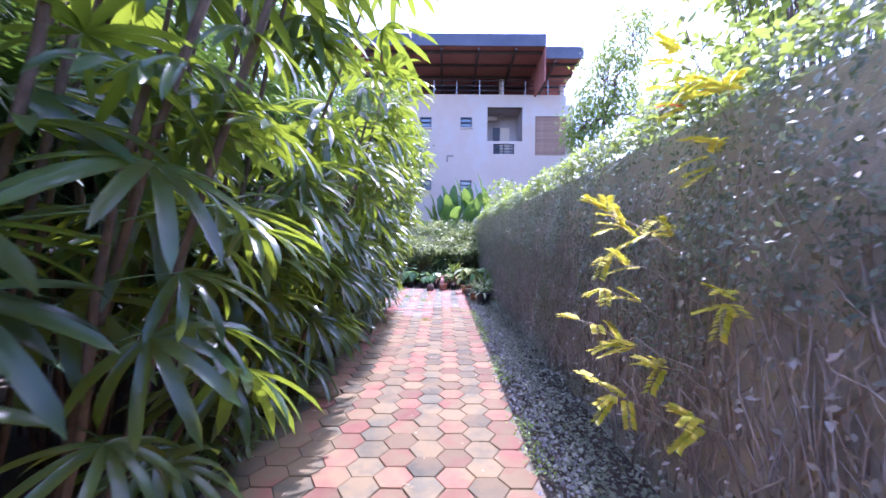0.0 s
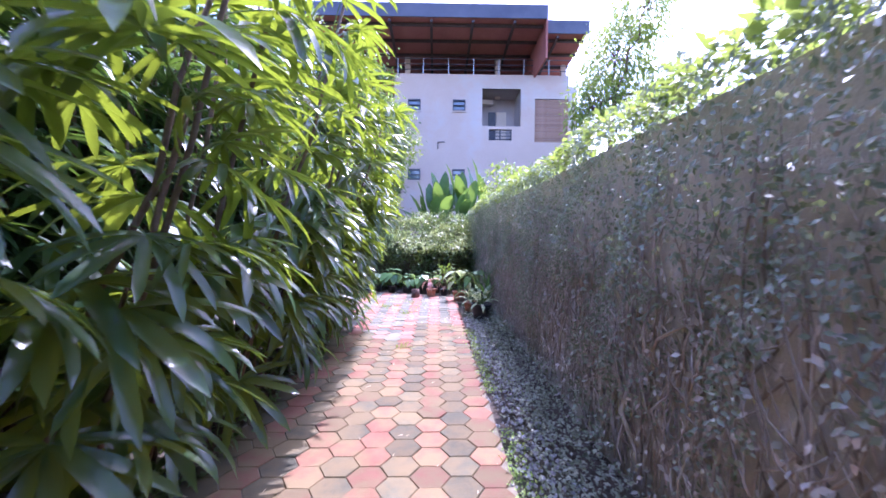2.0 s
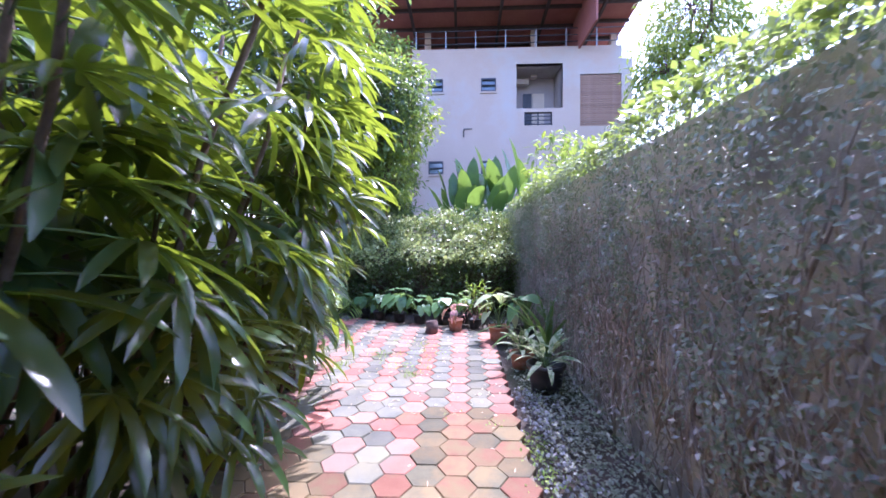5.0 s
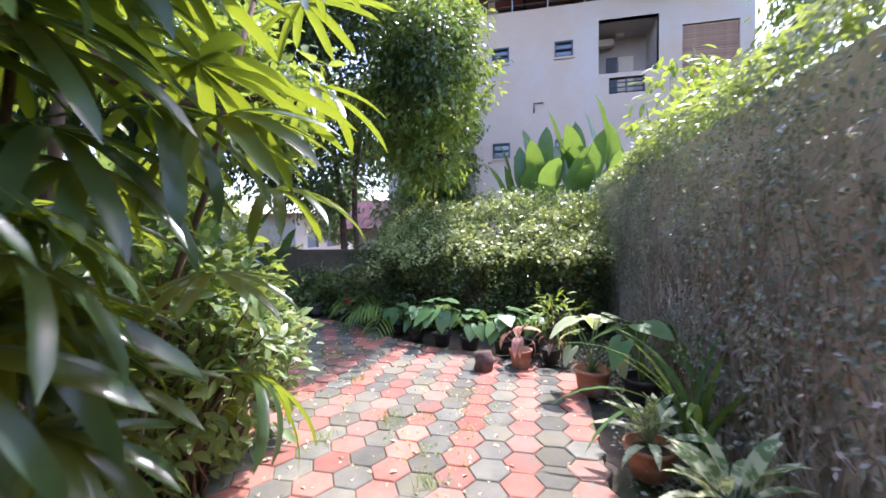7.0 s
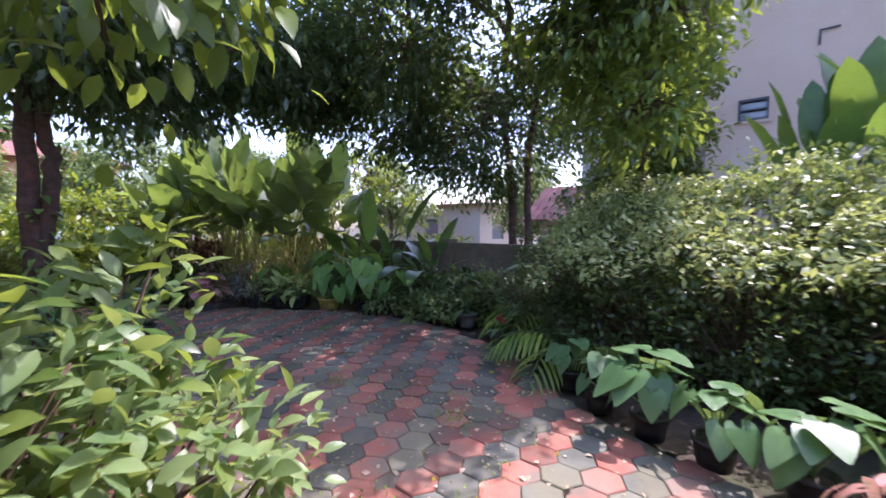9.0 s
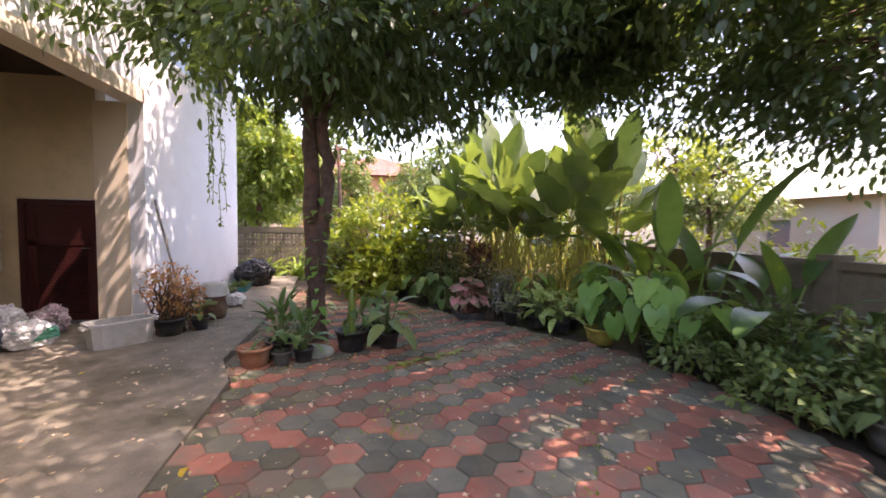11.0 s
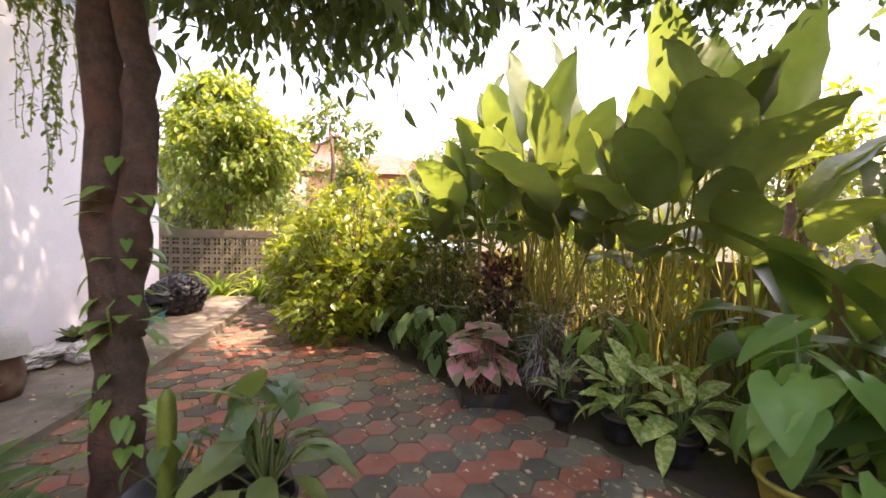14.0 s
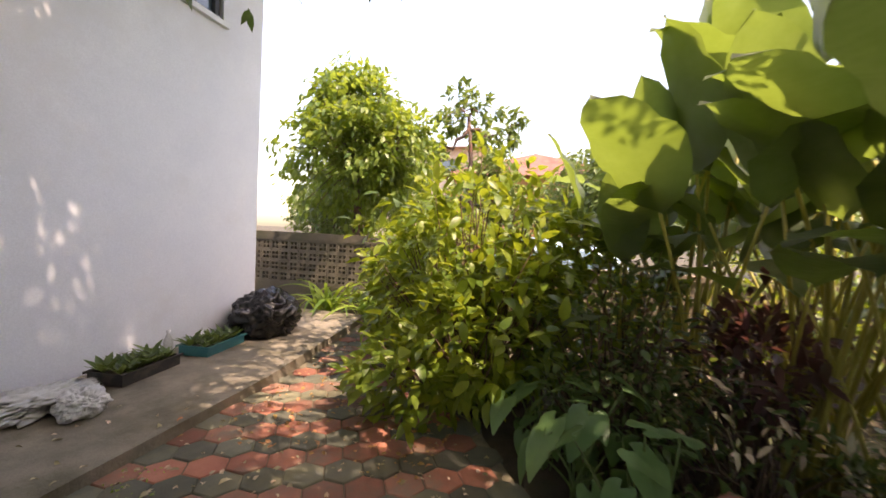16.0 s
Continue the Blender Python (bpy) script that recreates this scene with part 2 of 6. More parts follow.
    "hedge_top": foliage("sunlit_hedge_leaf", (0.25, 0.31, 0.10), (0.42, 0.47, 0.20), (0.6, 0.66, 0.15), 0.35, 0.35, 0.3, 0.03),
    "shrub": foliage("shrub_leaf", (0.12, 0.20, 0.07), (0.22, 0.31, 0.12), (0.5, 0.6, 0.1), 0.35, 0.4, 0.3, 0.02),
    "gold_shrub": foliage("gold_shrub_leaf", (0.095, 0.165, 0.022), (0.19, 0.265, 0.035), (0.55, 0.62, 0.04), 0.38, 0.4, 0.35, 0.03),
    "tree_dark": foliage("tree_leaf", (0.03, 0.06, 0.03), (0.06, 0.105, 0.05), (0.32, 0.46, 0.08), 0.36, 0.35, 0.4, 0.02),
    "tree_light": foliage("young_tree_leaf", (0.07, 0.13, 0.03), (0.15, 0.22, 0.05), (0.5, 0.62, 0.06), 0.4, 0.4, 0.35, 0.03),
    "far_tree": foliage("far_tree_leaf", (0.06, 0.11, 0.03), (0.13, 0.19, 0.05), (0.4, 0.5, 0.08), 0.3, 0.45, 0.4, 0.03),
    "cigar": foliage("cigar_plant_leaf", (0.075, 0.11, 0.055), (0.14, 0.18, 0.095), (0.40, 0.56, 0.06), 0.38, 0.47, 0.28, 0.015, ribs=9.0),
    "banana": foliage("heliconia_leaf", (0.045, 0.115, 0.035), (0.085, 0.175, 0.05), (0.34, 0.50, 0.05), 0.34, 0.33, 0.25, 0.015, ribs=11.0),
    "taro": foliage("taro_leaf", (0.15, 0.34, 0.08), (0.24, 0.45, 0.12), (0.46, 0.66, 0.08), 0.35, 0.42, 0.2, 0.015),
    "taro_dark": foliage("glossy_taro_leaf", (0.07, 0.16, 0.055), (0.13, 0.25, 0.09), (0.35, 0.5, 0.1), 0.28, 0.40, 0.25, 0.015),
    "taro_pale": foliage("pale_taro_leaf", (0.30, 0.38, 0.20), (0.46, 0.52, 0.32), (0.6, 0.7, 0.2), 0.35, 0.4, 0.2, 0.02),
    "pink": foliage("pink_caladium_leaf", (0.64, 0.19, 0.22), (0.76, 0.38, 0.38), (0.8, 0.35, 0.32), 0.3, 0.5, 0.3, 0.02, blotch=((0.20, 0.27, 0.13), 11.0, 0.48)),
    "coral": foliage("coral_leaf", (0.45, 0.22, 0.17), (0.58, 0.34, 0.26), (0.7, 0.4, 0.3), 0.3, 0.5, 0.25, 0.02, blotch=((0.24, 0.26, 0.12), 16.0, 0.58)),
    "dumb_cane": foliage("variegated_leaf", (0.16, 0.33, 0.06), (0.27, 0.45, 0.11), (0.55, 0.72, 0.1), 0.35, 0.42, 0.25, 0.02, blotch=((0.60, 0.66, 0.30), 30.0, 0.49)),
    "snowy": foliage("cream_variegated_leaf", (0.09, 0.17, 0.06), (0.14, 0.24, 0.09), (0.5, 0.6, 0.2), 0.3, 0.45, 0.2, 0.02, blotch=((0.50, 0.53, 0.32), 18.0, 0.48)),
    "bronze": foliage("bronze_leaf", (0.06, 0.028, 0.03), (0.11, 0.05, 0.045), (0.35, 0.12, 0.08), 0.3, 0.4, 0.3, 0.02),
    "russet": foliage("russet_leaf", (0.45, 0.21, 0.08), (0.62, 0.36, 0.15), (0.6, 0.3, 0.08), 0.3, 0.5, 0.35, 0.03),
    "silver": foliage("silver_grey_leaf", (0.36, 0.38, 0.38), (0.50, 0.52, 0.51), (0.5, 0.5, 0.45), 0.2, 0.6, 0.2, 0.02),
    "grass": foliage("grass_blade", (0.10, 0.20, 0.03), (0.20, 0.30, 0.05), (0.5, 0.65, 0.06), 0.35, 0.5, 0.35, 0.03),
    "mimosa": foliage("yellow_mimosa_leaf", (0.50, 0.48, 0.03), (0.66, 0.56, 0.05), (0.7, 0.7, 0.04), 0.4, 0.5, 0.25, 0.03),
    "red_leaf": foliage("red_young_leaf", (0.5, 0.06, 0.05), (0.6, 0.12, 0.09), (0.8, 0.15, 0.1), 0.35, 0.5, 0.2, 0.02),
    "petiole": surface("leaf_stalk", [(0.3, (0.10, 0.17, 0.05)), (0.7, (0.18, 0.26, 0.08))], 9, 0.5, 0.1, 0.002, 60, 0.2),
    "petiole_red": surface("leaf_stalk_red", [(0.3, (0.24, 0.09, 0.07)), (0.7, (0.34, 0.16, 0.11))], 9, 0.5, 0.1, 0.002, 60, 0.2),
}


def glass_material():
    m, nt, ns, ln, p = nodes_of("window_glass")
    p.inputs["Base Color"].default_value = (0.10, 0.15, 0.19, 1)
    p.inputs["Roughness"].default_value, p.inputs["Metallic"].default_value = 0.05, 0.0
    p.inputs["Specular IOR Level"].default_value = 1.0
    return m


M["glass"] = glass_material()
M["blue_tarp"] = surface("pale_blue_sheet", [(0.3, (0.30, 0.52, 0.70)), (0.7, (0.50, 0.68, 0.80))], 3, 0.35)
M["frame_dark"] = surface("dark_frame", [(0.3, (0.05, 0.055, 0.07)), (0.7, (0.08, 0.085, 0.1))], 5, 0.5)
M["slats"] = surface("slat_wood", [(0.3, (0.33, 0.19, 0.12)), (0.7, (0.45, 0.28, 0.19))], 4, 0.7, vary=0.15)
# Darker facade tone with the shade of recesses and set-back parts put in.
M["room_shade"] = surface("recess_shade_tone", [(0.3, (0.42, 0.36, 0.33)), (0.7, (0.50, 0.44, 0.40))], 1, 0.8)
M["clay_dark"] = surface("dark_clay", [(0.3, (0.10, 0.05, 0.03)), (0.7, (0.19, 0.10, 0.06))], 7, 0.6, 0.3, 0.004, 60, stain=(0.22, 0.17, 0.13), stain_scale=4)

# ---- building tools ----
RNG = np.random.default_rng(7)


class Acc:
    """Gathers vertices and faces of one mesh."""

    def __init__(self):
        self.v, self.f, self.n, self.mi = [], [], 0, []

    def add(self, verts, faces, slot=0):
        self.v.append(np.asarray(verts, float))
        self.f += [[i + self.n for i in q] for q in faces]
        self.mi += [slot] * len(faces)
        self.n += len(verts)
        return self

    def box(self, lo, hi, slot=0):
        (a, b, c), (d, e, f) = lo, hi
        return self.add([(a, b, c), (d, b, c), (d, e, c), (a, e, c), (a, b, f), (d, b, f), (d, e, f), (a, e, f)],
                        [(0, 3, 2, 1), (4, 5, 6, 7), (0, 1, 5, 4), (1, 2, 6, 5), (2, 3, 7, 6), (3, 0, 4, 7)], slot)

    def tube(self, pts, radii, sides=7, slot=0, knots=0.0):
        pts = np.asarray(pts, float)
        radii = np.broadcast_to(np.asarray(radii, float), (len(pts),))
        rings, old = [], None
        for i, p in enumerate(pts):
            d = pts[min(i + 1, len(pts) - 1)] - pts[max(i - 1, 0)]
            d = d / (np.linalg.norm(d) + 1e-9)
            x = np.cross(d, (0.0, 0.3, 1.0) if abs(d[2]) < 0.9 else (1.0, 0.2, 0.0)) if old is None else old - d * np.dot(old, d)
            x = x / (np.linalg.norm(x) + 1e-9)
            old, y = x, np.cross(d, x)
            a = np.linspace(0, 2 * math.pi, sides, endpoint=False)
            r = radii[i] * (1 + knots * RNG.uniform(-1, 1, sides))
            rings.append(p + (np.cos(a) * r)[:, None] * x + (np.sin(a) * r)[:, None] * y)
        fs = [(i * sides + k, i * sides + (k + 1) % sides, (i + 1) * sides + (k + 1) % sides, (i + 1) * sides + k) for i in range(len(pts) - 1) for k in range(sides)]
        fs += [tuple(range(sides))[::-1], tuple((len(pts) - 1) * sides + k for k in range(sides))]
        return self.add(np.concatenate(rings), fs, slot)

    def lathe(self, profile, seg=20, centre=(0, 0, 0), slot=0):
        c = np.asarray(centre, float)
        a = np.linspace(0, 2 * math.pi, seg, endpoint=False)
        v = np.concatenate([c + np.stack([r * np.cos(a), r * np.sin(a), np.full(seg, z)], 1) for r, z in profile])
        fs = [(i * seg + k, i * seg + (k + 1) % seg, (i + 1) * seg + (k + 1) % seg, (i + 1) * seg + k) for i in range(len(profile) - 1) for k in range(seg)]
        return self.add(v, fs, slot)

    def scatter(self, tmpl, p, d, s, up, slot=0):
        """Many copies of a template (tip along y, face along z) at places p, along d, with size s and upper face towards up."""
        tv, tf = tmpl
        p, d, up = (np.asarray(q, float) for q in (p, d, up))
        s = np.broadcast_to(np.asarray(s, float), (len(p),))
        y = d / (np.linalg.norm(d, axis=1, keepdims=True) + 1e-9)
        x = np.cross(y, np.broadcast_to(up, y.shape))
        x /= np.linalg.norm(x, axis=1, keepdims=True) + 1e-9
        z = np.cross(x, y)
        v = p[:, None, :] + s[:, None, None] * (tv[None, :, 0, None] * x[:, None, :] + tv[None, :, 1, None] * y[:, None, :] + tv[None, :, 2, None] * z[:, None, :])
        m = len(tv)
        self.v.append(v.reshape(-1, 3))
        for k in range(len(p)):
            o = self.n + k * m
            self.f += [[i + o for i in q] for q in tf]
        self.mi += [slot] * (len(tf) * len(p))
        self.n += m * len(p)
        return self

    def mesh(self, name, *mats, smooth=True):
        me = bpy.data.meshes.new(name)
        v = np.concatenate(self.v)
        sizes = np.array([len(q) for q in self.f], np.int32)
        loops = np.array([i for q in self.f for i in q], np.int32)
        me.vertices.add(len(v))
        me.vertices.foreach_set("co", v.ravel())
        me.loops.add(len(loops))
        me.loops.foreach_set("vertex_index", loops)
        me.polygons.add(len(sizes))
        me.polygons.foreach_set("loop_start", np.concatenate([[0], np.cumsum(sizes)[:-1]]).astype(np.int32))
        me.polygons.foreach_set("material_index", np.array(self.mi, np.int32))
        me.polygons.foreach_set("use_smooth", np.full(len(sizes), smooth))
        for m in mats:
            me.materials.append(m)
        me.update(calc_edges=True)
        me.validate()
        return me


def part(name, acc, material, parent, label="", smooth=True, kind="", at=None):
    """Links a mesh (or what an Acc holds) as one object under parent."""
    mats = material if isinstance(material, (list, tuple)) else (material,)
    me = acc.mesh(name, *mats, smooth=smooth) if isinstance(acc, Acc) else acc
    ob = new(name, me)
    ob.parent = parent
    if at is not None:
        ob.matrix_basis = at
    return tagged(ob, label, kind=kind)


def thing(name, label, category, at=(0, 0, 0), group="", turn=0.0):
    ob = new(name)
    ob.matrix_basis = pose(*at, 0, 0, turn)
    return tagged(ob, label, category, group)


def structure(name, acc, material, label="", smooth=False, category="", parent=None):
    mats = material if isinstance(material, (list, tuple)) else (material,)
    ob = new(name, acc.mesh(name, *mats, smooth=smooth))
    ob.parent = parent
    return tagged(ob, label, category, kind="structure")


def bevelled(name, lo, hi, width=0.01, seg=2):
    """A box mesh with rounded edges."""
    bm = bmesh.new()
    bmesh.ops.create_cube(bm, size=1.0, matrix=Matrix.Translation([(a + b) / 2 for a, b in zip(lo, hi)]) @ Matrix.Diagonal([*(b - a for a, b in zip(lo, hi)), 1]))
    bmesh.ops.bevel(bm, geom=bm.edges[:], offset=width, segments=seg, affect="EDGES", profile=0.6)
    me = bpy.data.meshes.new(name)
    bm.to_mesh(me)
    bm.free()
    return me


def rounded(name, lo, hi, material, parent, width=0.01, label=""):
    me = bevelled(name, lo, hi, width)
    me.materials.append(material)
    return part(name, me, material, parent, label)


def blade(w=0.3, n=4, droop=0.4, fold=0.15, peak=0.45, tip=1.0, wave=0.0):
    """A leaf template of length 1: half-width follows a lance whose widest place is at peak; it droops and folds."""
    v, a, y, z = [], 0.0, 0.0, 0.0
    for i in range(n + 1):
        s = i / n
        k = s ** (math.log(0.5) / math.log(peak))
        h = w / 2 * max(math.sin(math.pi * min(k, 1)) ** tip, 0.03 if 0 < i < n else 0.02)
        up = wave * math.sin(i * 2.4)
        v += [(-h, y, z + fold * h + up), (0, y, z), (h, y, z + fold * h - up)]
        a = -droop * (s + 0.5 / n)
        y, z = y + math.cos(a) / n, z + math.sin(a) / n
    f = [(3 * i + k, 3 * i + k + 1, 3 * i + k + 4, 3 * i + k + 3) for i in range(n) for k in (0, 1)]
    return np.array(v), f


def paddle(w=0.5, n=10, droop=0.5, fold=0.16, wave=0.02, blunt=0.66):
    """A broad paddle leaf of length 1, five points across, with a raised midrib groove and an uneven, slightly torn edge."""
    v, y, z = [], 0.0, 0.0
    for i in range(n + 1):
        s = i / n
        h = w / 2 * max(math.sin(math.pi * s ** 0.92) ** blunt, 0.02) * (1 - 0.12 * s)
        for u in (-1.0, -0.52, 0.0, 0.52, 1.0):
            edge = wave * math.sin(i * 1.9 + u * 2.1) * abs(u)
            v.append((u * h, y - 0.02 * abs(u) * (i % 3 == 1), z + fold * h * abs(u) ** 1.4 * 1.6 - 0.10 * h * u * u * s + edge))
        a = -droop * (s + 0.5 / n)
        y, z = y + math.cos(a) / n, z + math.sin(a) / n
    f = [(5 * i + k, 5 * i + k + 1, 5 * i + k + 6, 5 * i + k + 5) for i in range(n) for k in range(4)]
    return np.array(v), f


def heart(w=0.8, cup=0.12, droop=0.25, lobe=0.24):
    """A heart-shaped leaf template, its stalk at the origin and its tip at y = 1."""
    half = [(0.05, -0.02), (0.16, -lobe), (0.34, -lobe * 0.95), (0.47, -lobe * 0.35), (0.5, 0.06), (0.46, 0.28), (0.35, 0.52), (0.19, 0.78), (0.07, 0.94)]
    out = [(x * w, y) for x, y in half] + [(0.0, 1.0)] + [(-x * w, y) for x, y in reversed(half)]
    v, z = [(0, 0.04, 0)], lambda x, y: cup * abs(x) / w - droop * max(y, 0) ** 2 - cup * 1.6 * (x / w) ** 2 - 0.25 * max(-y, 0)
    for k in (0.5, 1.0):
        v += [(x * k, y * k + 0.04 * (1 - k), z(x * k, y * k) + (0.012 * math.sin(i * 2.3) if k == 1 else 0)) for i, (x, y) in enumerate(out)]
    n = len(out)
    f = [(0, 1 + i, 2 + i) for i in range(n - 1)]
    f += [(1 + i, 1 + n + i, 2 + n + i, 2 + i) for i in range(n - 1)]
    return np.array(v), [tuple(reversed(q)) for q in f]


def stalked(tmpl, high, reach, size, pitch, thick=0.006, sides=5, bow=0.35):
    """A leaf on its own stalk from the origin: the stalk rises and leans along +y, the blade leaves its end at the pitch (degrees)."""
    acc, t = Acc(), np.linspace(0, 1, 7)
    pts = np.stack([0 * t, reach * (t ** (1 + bow * 2)), high * t], 1)
    acc.tube(pts, np.linspace(thick * 1.5, thick * 0.8, 7), sides, 1)
    p = radians(pitch)
    d = np.array([[0.0, math.cos(p), math.sin(p)]])
    acc.scatter(tmpl, pts[-1:], d, [size], np.array([[0.0, -math.sin(p), math.cos(p)]]))
    return acc


def unit(v):
    return v / (np.linalg.norm(v, axis=-1, keepdims=True) + 1e-9)


def wander(a, b, n=6, amount=0.1, sag=0.0):
    """A crooked line from a to b."""
    a, b = np.asarray(a, float), np.asarray(b, float)
    t = np.linspace(0, 1, n)[:, None]
    p = a + (b - a) * t + RNG.normal(0, amount, (n, 3)) * np.sin(math.pi * t)
    p[:, 2] -= sag * np.sin(math.pi * t[:, 0])
    return p

# ---- ground, paving area, patio ----
PAVED = [(-1.45, -2.5), (0.62, -2.5), (0.6, 6.0), (0.55, 9.2), (0.62, 11.5), (-0.5, 12.1), (-1.7, 12.6), (-2.6, 13.4), (-4.4, 13.85), (-6.0, 13.45), (-7.2, 12.65), (-8.0, 11.95),
         (-9.4, 11.15), (-10.6, 10.5), (-12.2, 9.3), (-12.2, 8.75), (-9.7, 9.12), (-6.0, 9.22), (-5.4, 9.48), (-3.6, 9.58), (-2.3, 9.62), (-1.7, 8.2), (-1.35, 7.4)]
PATIO = [(-12.5, 8.7), (-9.7, 9.1), (-6.0, 9.2), (-5.4, 9.46), (-3.6, 9.56), (-2.3, 9.6), (-2.3, 7.4), (-3.9, 7.4), (-3.9, 2.2), (-7.6, 2.2), (-7.6, 7.55), (-12.5, 7.55)]


def inside(x, y, poly):
    hit, j = False, len(poly) - 1
    for i, (a, b) in enumerate(poly):
        c, d = poly[j]
        if (b > y) != (d > y) and x < (c - a) * (y - b) / (d - b) + a:
            hit = not hit
        j = i
    return hit


def patio_z(x):
    return 0.03 + 0.07 * min(max((-4.0 - x) / 5.0, 0), 1)


def slab(poly, top, bottom):
    """A flat body with the outline poly, its top height a function of x."""
    bm = bmesh.new()
    lo = [bm.verts.new((x, y, bottom)) for x, y in poly]
    hi = [bm.verts.new((x, y, top(x))) for x, y in poly]
    n = len(poly)
    f = bm.faces.new(hi)
    for i in range(n):
        bm.faces.new((lo[i], lo[(i + 1) % n], hi[(i + 1) % n], hi[i]))
    bmesh.ops.recalc_face_normals(bm, faces=bm.faces[:])
    bmesh.ops.triangulate(bm, faces=[f])
    me = bpy.data.meshes.new("slab")
    bm.to_mesh(me)
    bm.free()
    return me


def ground_sheet():
    acc, xs = Acc(), np.concatenate([[-600, -120, -50], np.linspace(-26, 12, 60), [40, 120, 600]])
    ys = np.concatenate([[-600, -120, -40], np.linspace(-6, 32, 60), [60, 140, 600]])
    v = []
    for x in xs:
        for y in ys:
            free = not inside(x, y, PAVED) and not inside(x, y, PATIO)
            near = -13 < x < 1.3 and -3 < y < 15
            v.append((x, y, -0.05 + (0.05 * noise.noise((x * 1.3, y * 1.3, 0.0)) if free and near else -0.02)))
    m = len(ys)
    f = [(i * m + j, (i + 1) * m + j, (i + 1) * m + j + 1, i * m + j + 1) for i in range(len(xs) - 1) for j in range(m - 1)]
    acc.add(v, f)
    return structure("ground", acc, M["soil"], "dark garden soil with moss and litter", True, "ground")


ground_sheet()
PAVING = new("pavement", slab(PAVED, lambda x: 0.001, -0.12))
PAVING.data.materials.append(M["joint"])
tagged(PAVING, "sandy bed under red and grey hexagonal pavers", "paving", kind="structure")
patio = new("patio", slab(PATIO, patio_z, -0.12))
patio.data.materials.append(M["concrete"])
tagged(patio, "stained grey concrete patio slab beside the house", "patio", kind="structure")


# ---- walls ----
def holed(acc, x0, x1, z0, z1, y0, y1, holes, slot=0, along="x"):
    """A wall with rectangular holes (a, b, c, d) = from, to, bottom, top."""
    xs = sorted({x0, x1, *(h[0] for h in holes), *(h[1] for h in holes)})
    zs = sorted({z0, z1, *(h[2] for h in holes), *(h[3] for h in holes)})
    for a, b in zip(xs, xs[1:]):
        for c, d in zip(zs, zs[1:]):
            if not any(h[0] <= a and b <= h[1] and h[2] <= c and d <= h[3] for h in holes):
                acc.box((a, y0, c) if along == "x" else (y0, a, c), (b, y1, d) if along == "x" else (y1, b, d), slot)
    return acc


HOUSE = structure("house_wall", holed(Acc(), -11.25, -7.7, -0.1, 5.6, 7.45, 7.65, [(-10.6, -8.47, 3.8, 4.9)]), M["white_wall"], "tall white rendered house wall with faint stains", category="house wall")
structure("house_wall_upper", Acc().box((-7.7, 7.45, 3.18), (-3.9, 7.65, 5.6)), M["white_wall"], "white wall above the carport opening", category="house wall")
structure("carport_beam", Acc().box((-7.7, 7.40, 3.0), (-3.9, 7.67, 3.18)), M["beige_light"], "pale beige beam over the carport opening", category="beam")
structure("house_wall_west", Acc().box((-11.25, 2.0, -0.1), (-11.05, 7.45, 5.6)), M["white_wall"], category="house wall")
# The opening on this hidden side is added to let daylight into the carport.
structure("house_wall_east", holed(Acc(), 2.0, 7.40, -0.1, 5.6, -4.1, -3.9, [(2.6, 7.0, 0.0, 2.9)], along="y"), M["white_wall"], category="house wall")
structure("carport_wall", holed(Acc(), 2.0, 7.05, -0.1, 3.4, -7.95, -7.75, [(6.12, 7.05, 0.0, 1.72)], along="y"), M["beige"], "ochre painted carport wall", category="carport wall")
structure("carport_pillar", Acc().box((-7.95, 7.05, -0.1), (-7.69, 7.448, 3.0)), M["beige_light"], "pale beige pillar at the carport corner", category="pillar")
structure("carport_wall_back", Acc().box((-7.75, 1.8, -0.1), (-4.1, 2.0, 3.4)), M["beige"], category="carport wall")
structure("carport_ceiling", Acc().box((-7.75, 2.0, 3.3), (-4.1, 7.40, 3.4)), M["dark_wood"], "dark timber carport ceiling", category="ceiling")
structure("house_roof", Acc().box((-11.7, 1.4, 5.6), (-3.5, 8.55, 5.8)), M["roof_dark"], "flat dark eaves slab of the house", category="roof")


def house_window():
    w = tagged(new("window_1"), "blue-tinted sliding window in a dark frame", "window", kind="structure")
    w.matrix_basis = pose(-9.53, 7.6, 3.8)
    fr = Acc()
    for lo, hi in (((-1.06, -0.1, 0), (1.06, 0, 0.06)), ((-1.06, -0.1, 1.04), (1.06, 0, 1.10)), ((-1.06, -0.1, 0.06), (-1.0, 0, 1.04)), ((1.0, -0.1, 0.06), (1.06, 0, 1.04)), ((-0.03, -0.1, 0.06), (0.03, 0, 1.04))):
        fr.box(lo, hi)
    part("window_frame", fr, M["frame_dark"], w, smooth=False)
    for a, b in ((-1.0, -0.03), (0.03, 1.0)):
        part("pane", Acc().box((a, -0.06, 0.06), (b, -0.052, 1.04)), M["glass"], w, smooth=False)
    rounded("window_sill", (-1.12, -0.02, -0.07), (1.12, 0.1, -0.004), M["white_wall"], w, 0.008)


house_window()


def carport_door():
    d = tagged(new("door_1"), "dark maroon louvred service door, closed", "door", kind="structure")
    d.matrix_basis = pose(-7.80, 6.585, 0.085) @ Matrix.Diagonal((1, 1.3, 1, 1))
    fr = Acc()
    for lo, hi in (((-0.05, -0.355, 0), (0.07, -0.30, 1.62)), ((-0.05, 0.30, 0), (0.07, 0.355, 1.62)), ((-0.05, -0.30, 1.56), (0.07, 0.30, 1.62))):
        fr.box(lo, hi)
    part("door_frame", fr, M["door"], d, smooth=False)
    lf = Acc().box((-0.02, -0.30, 0.01), (0.0, 0.30, 1.56))
    for z in (0.01, 1.02, 1.48):
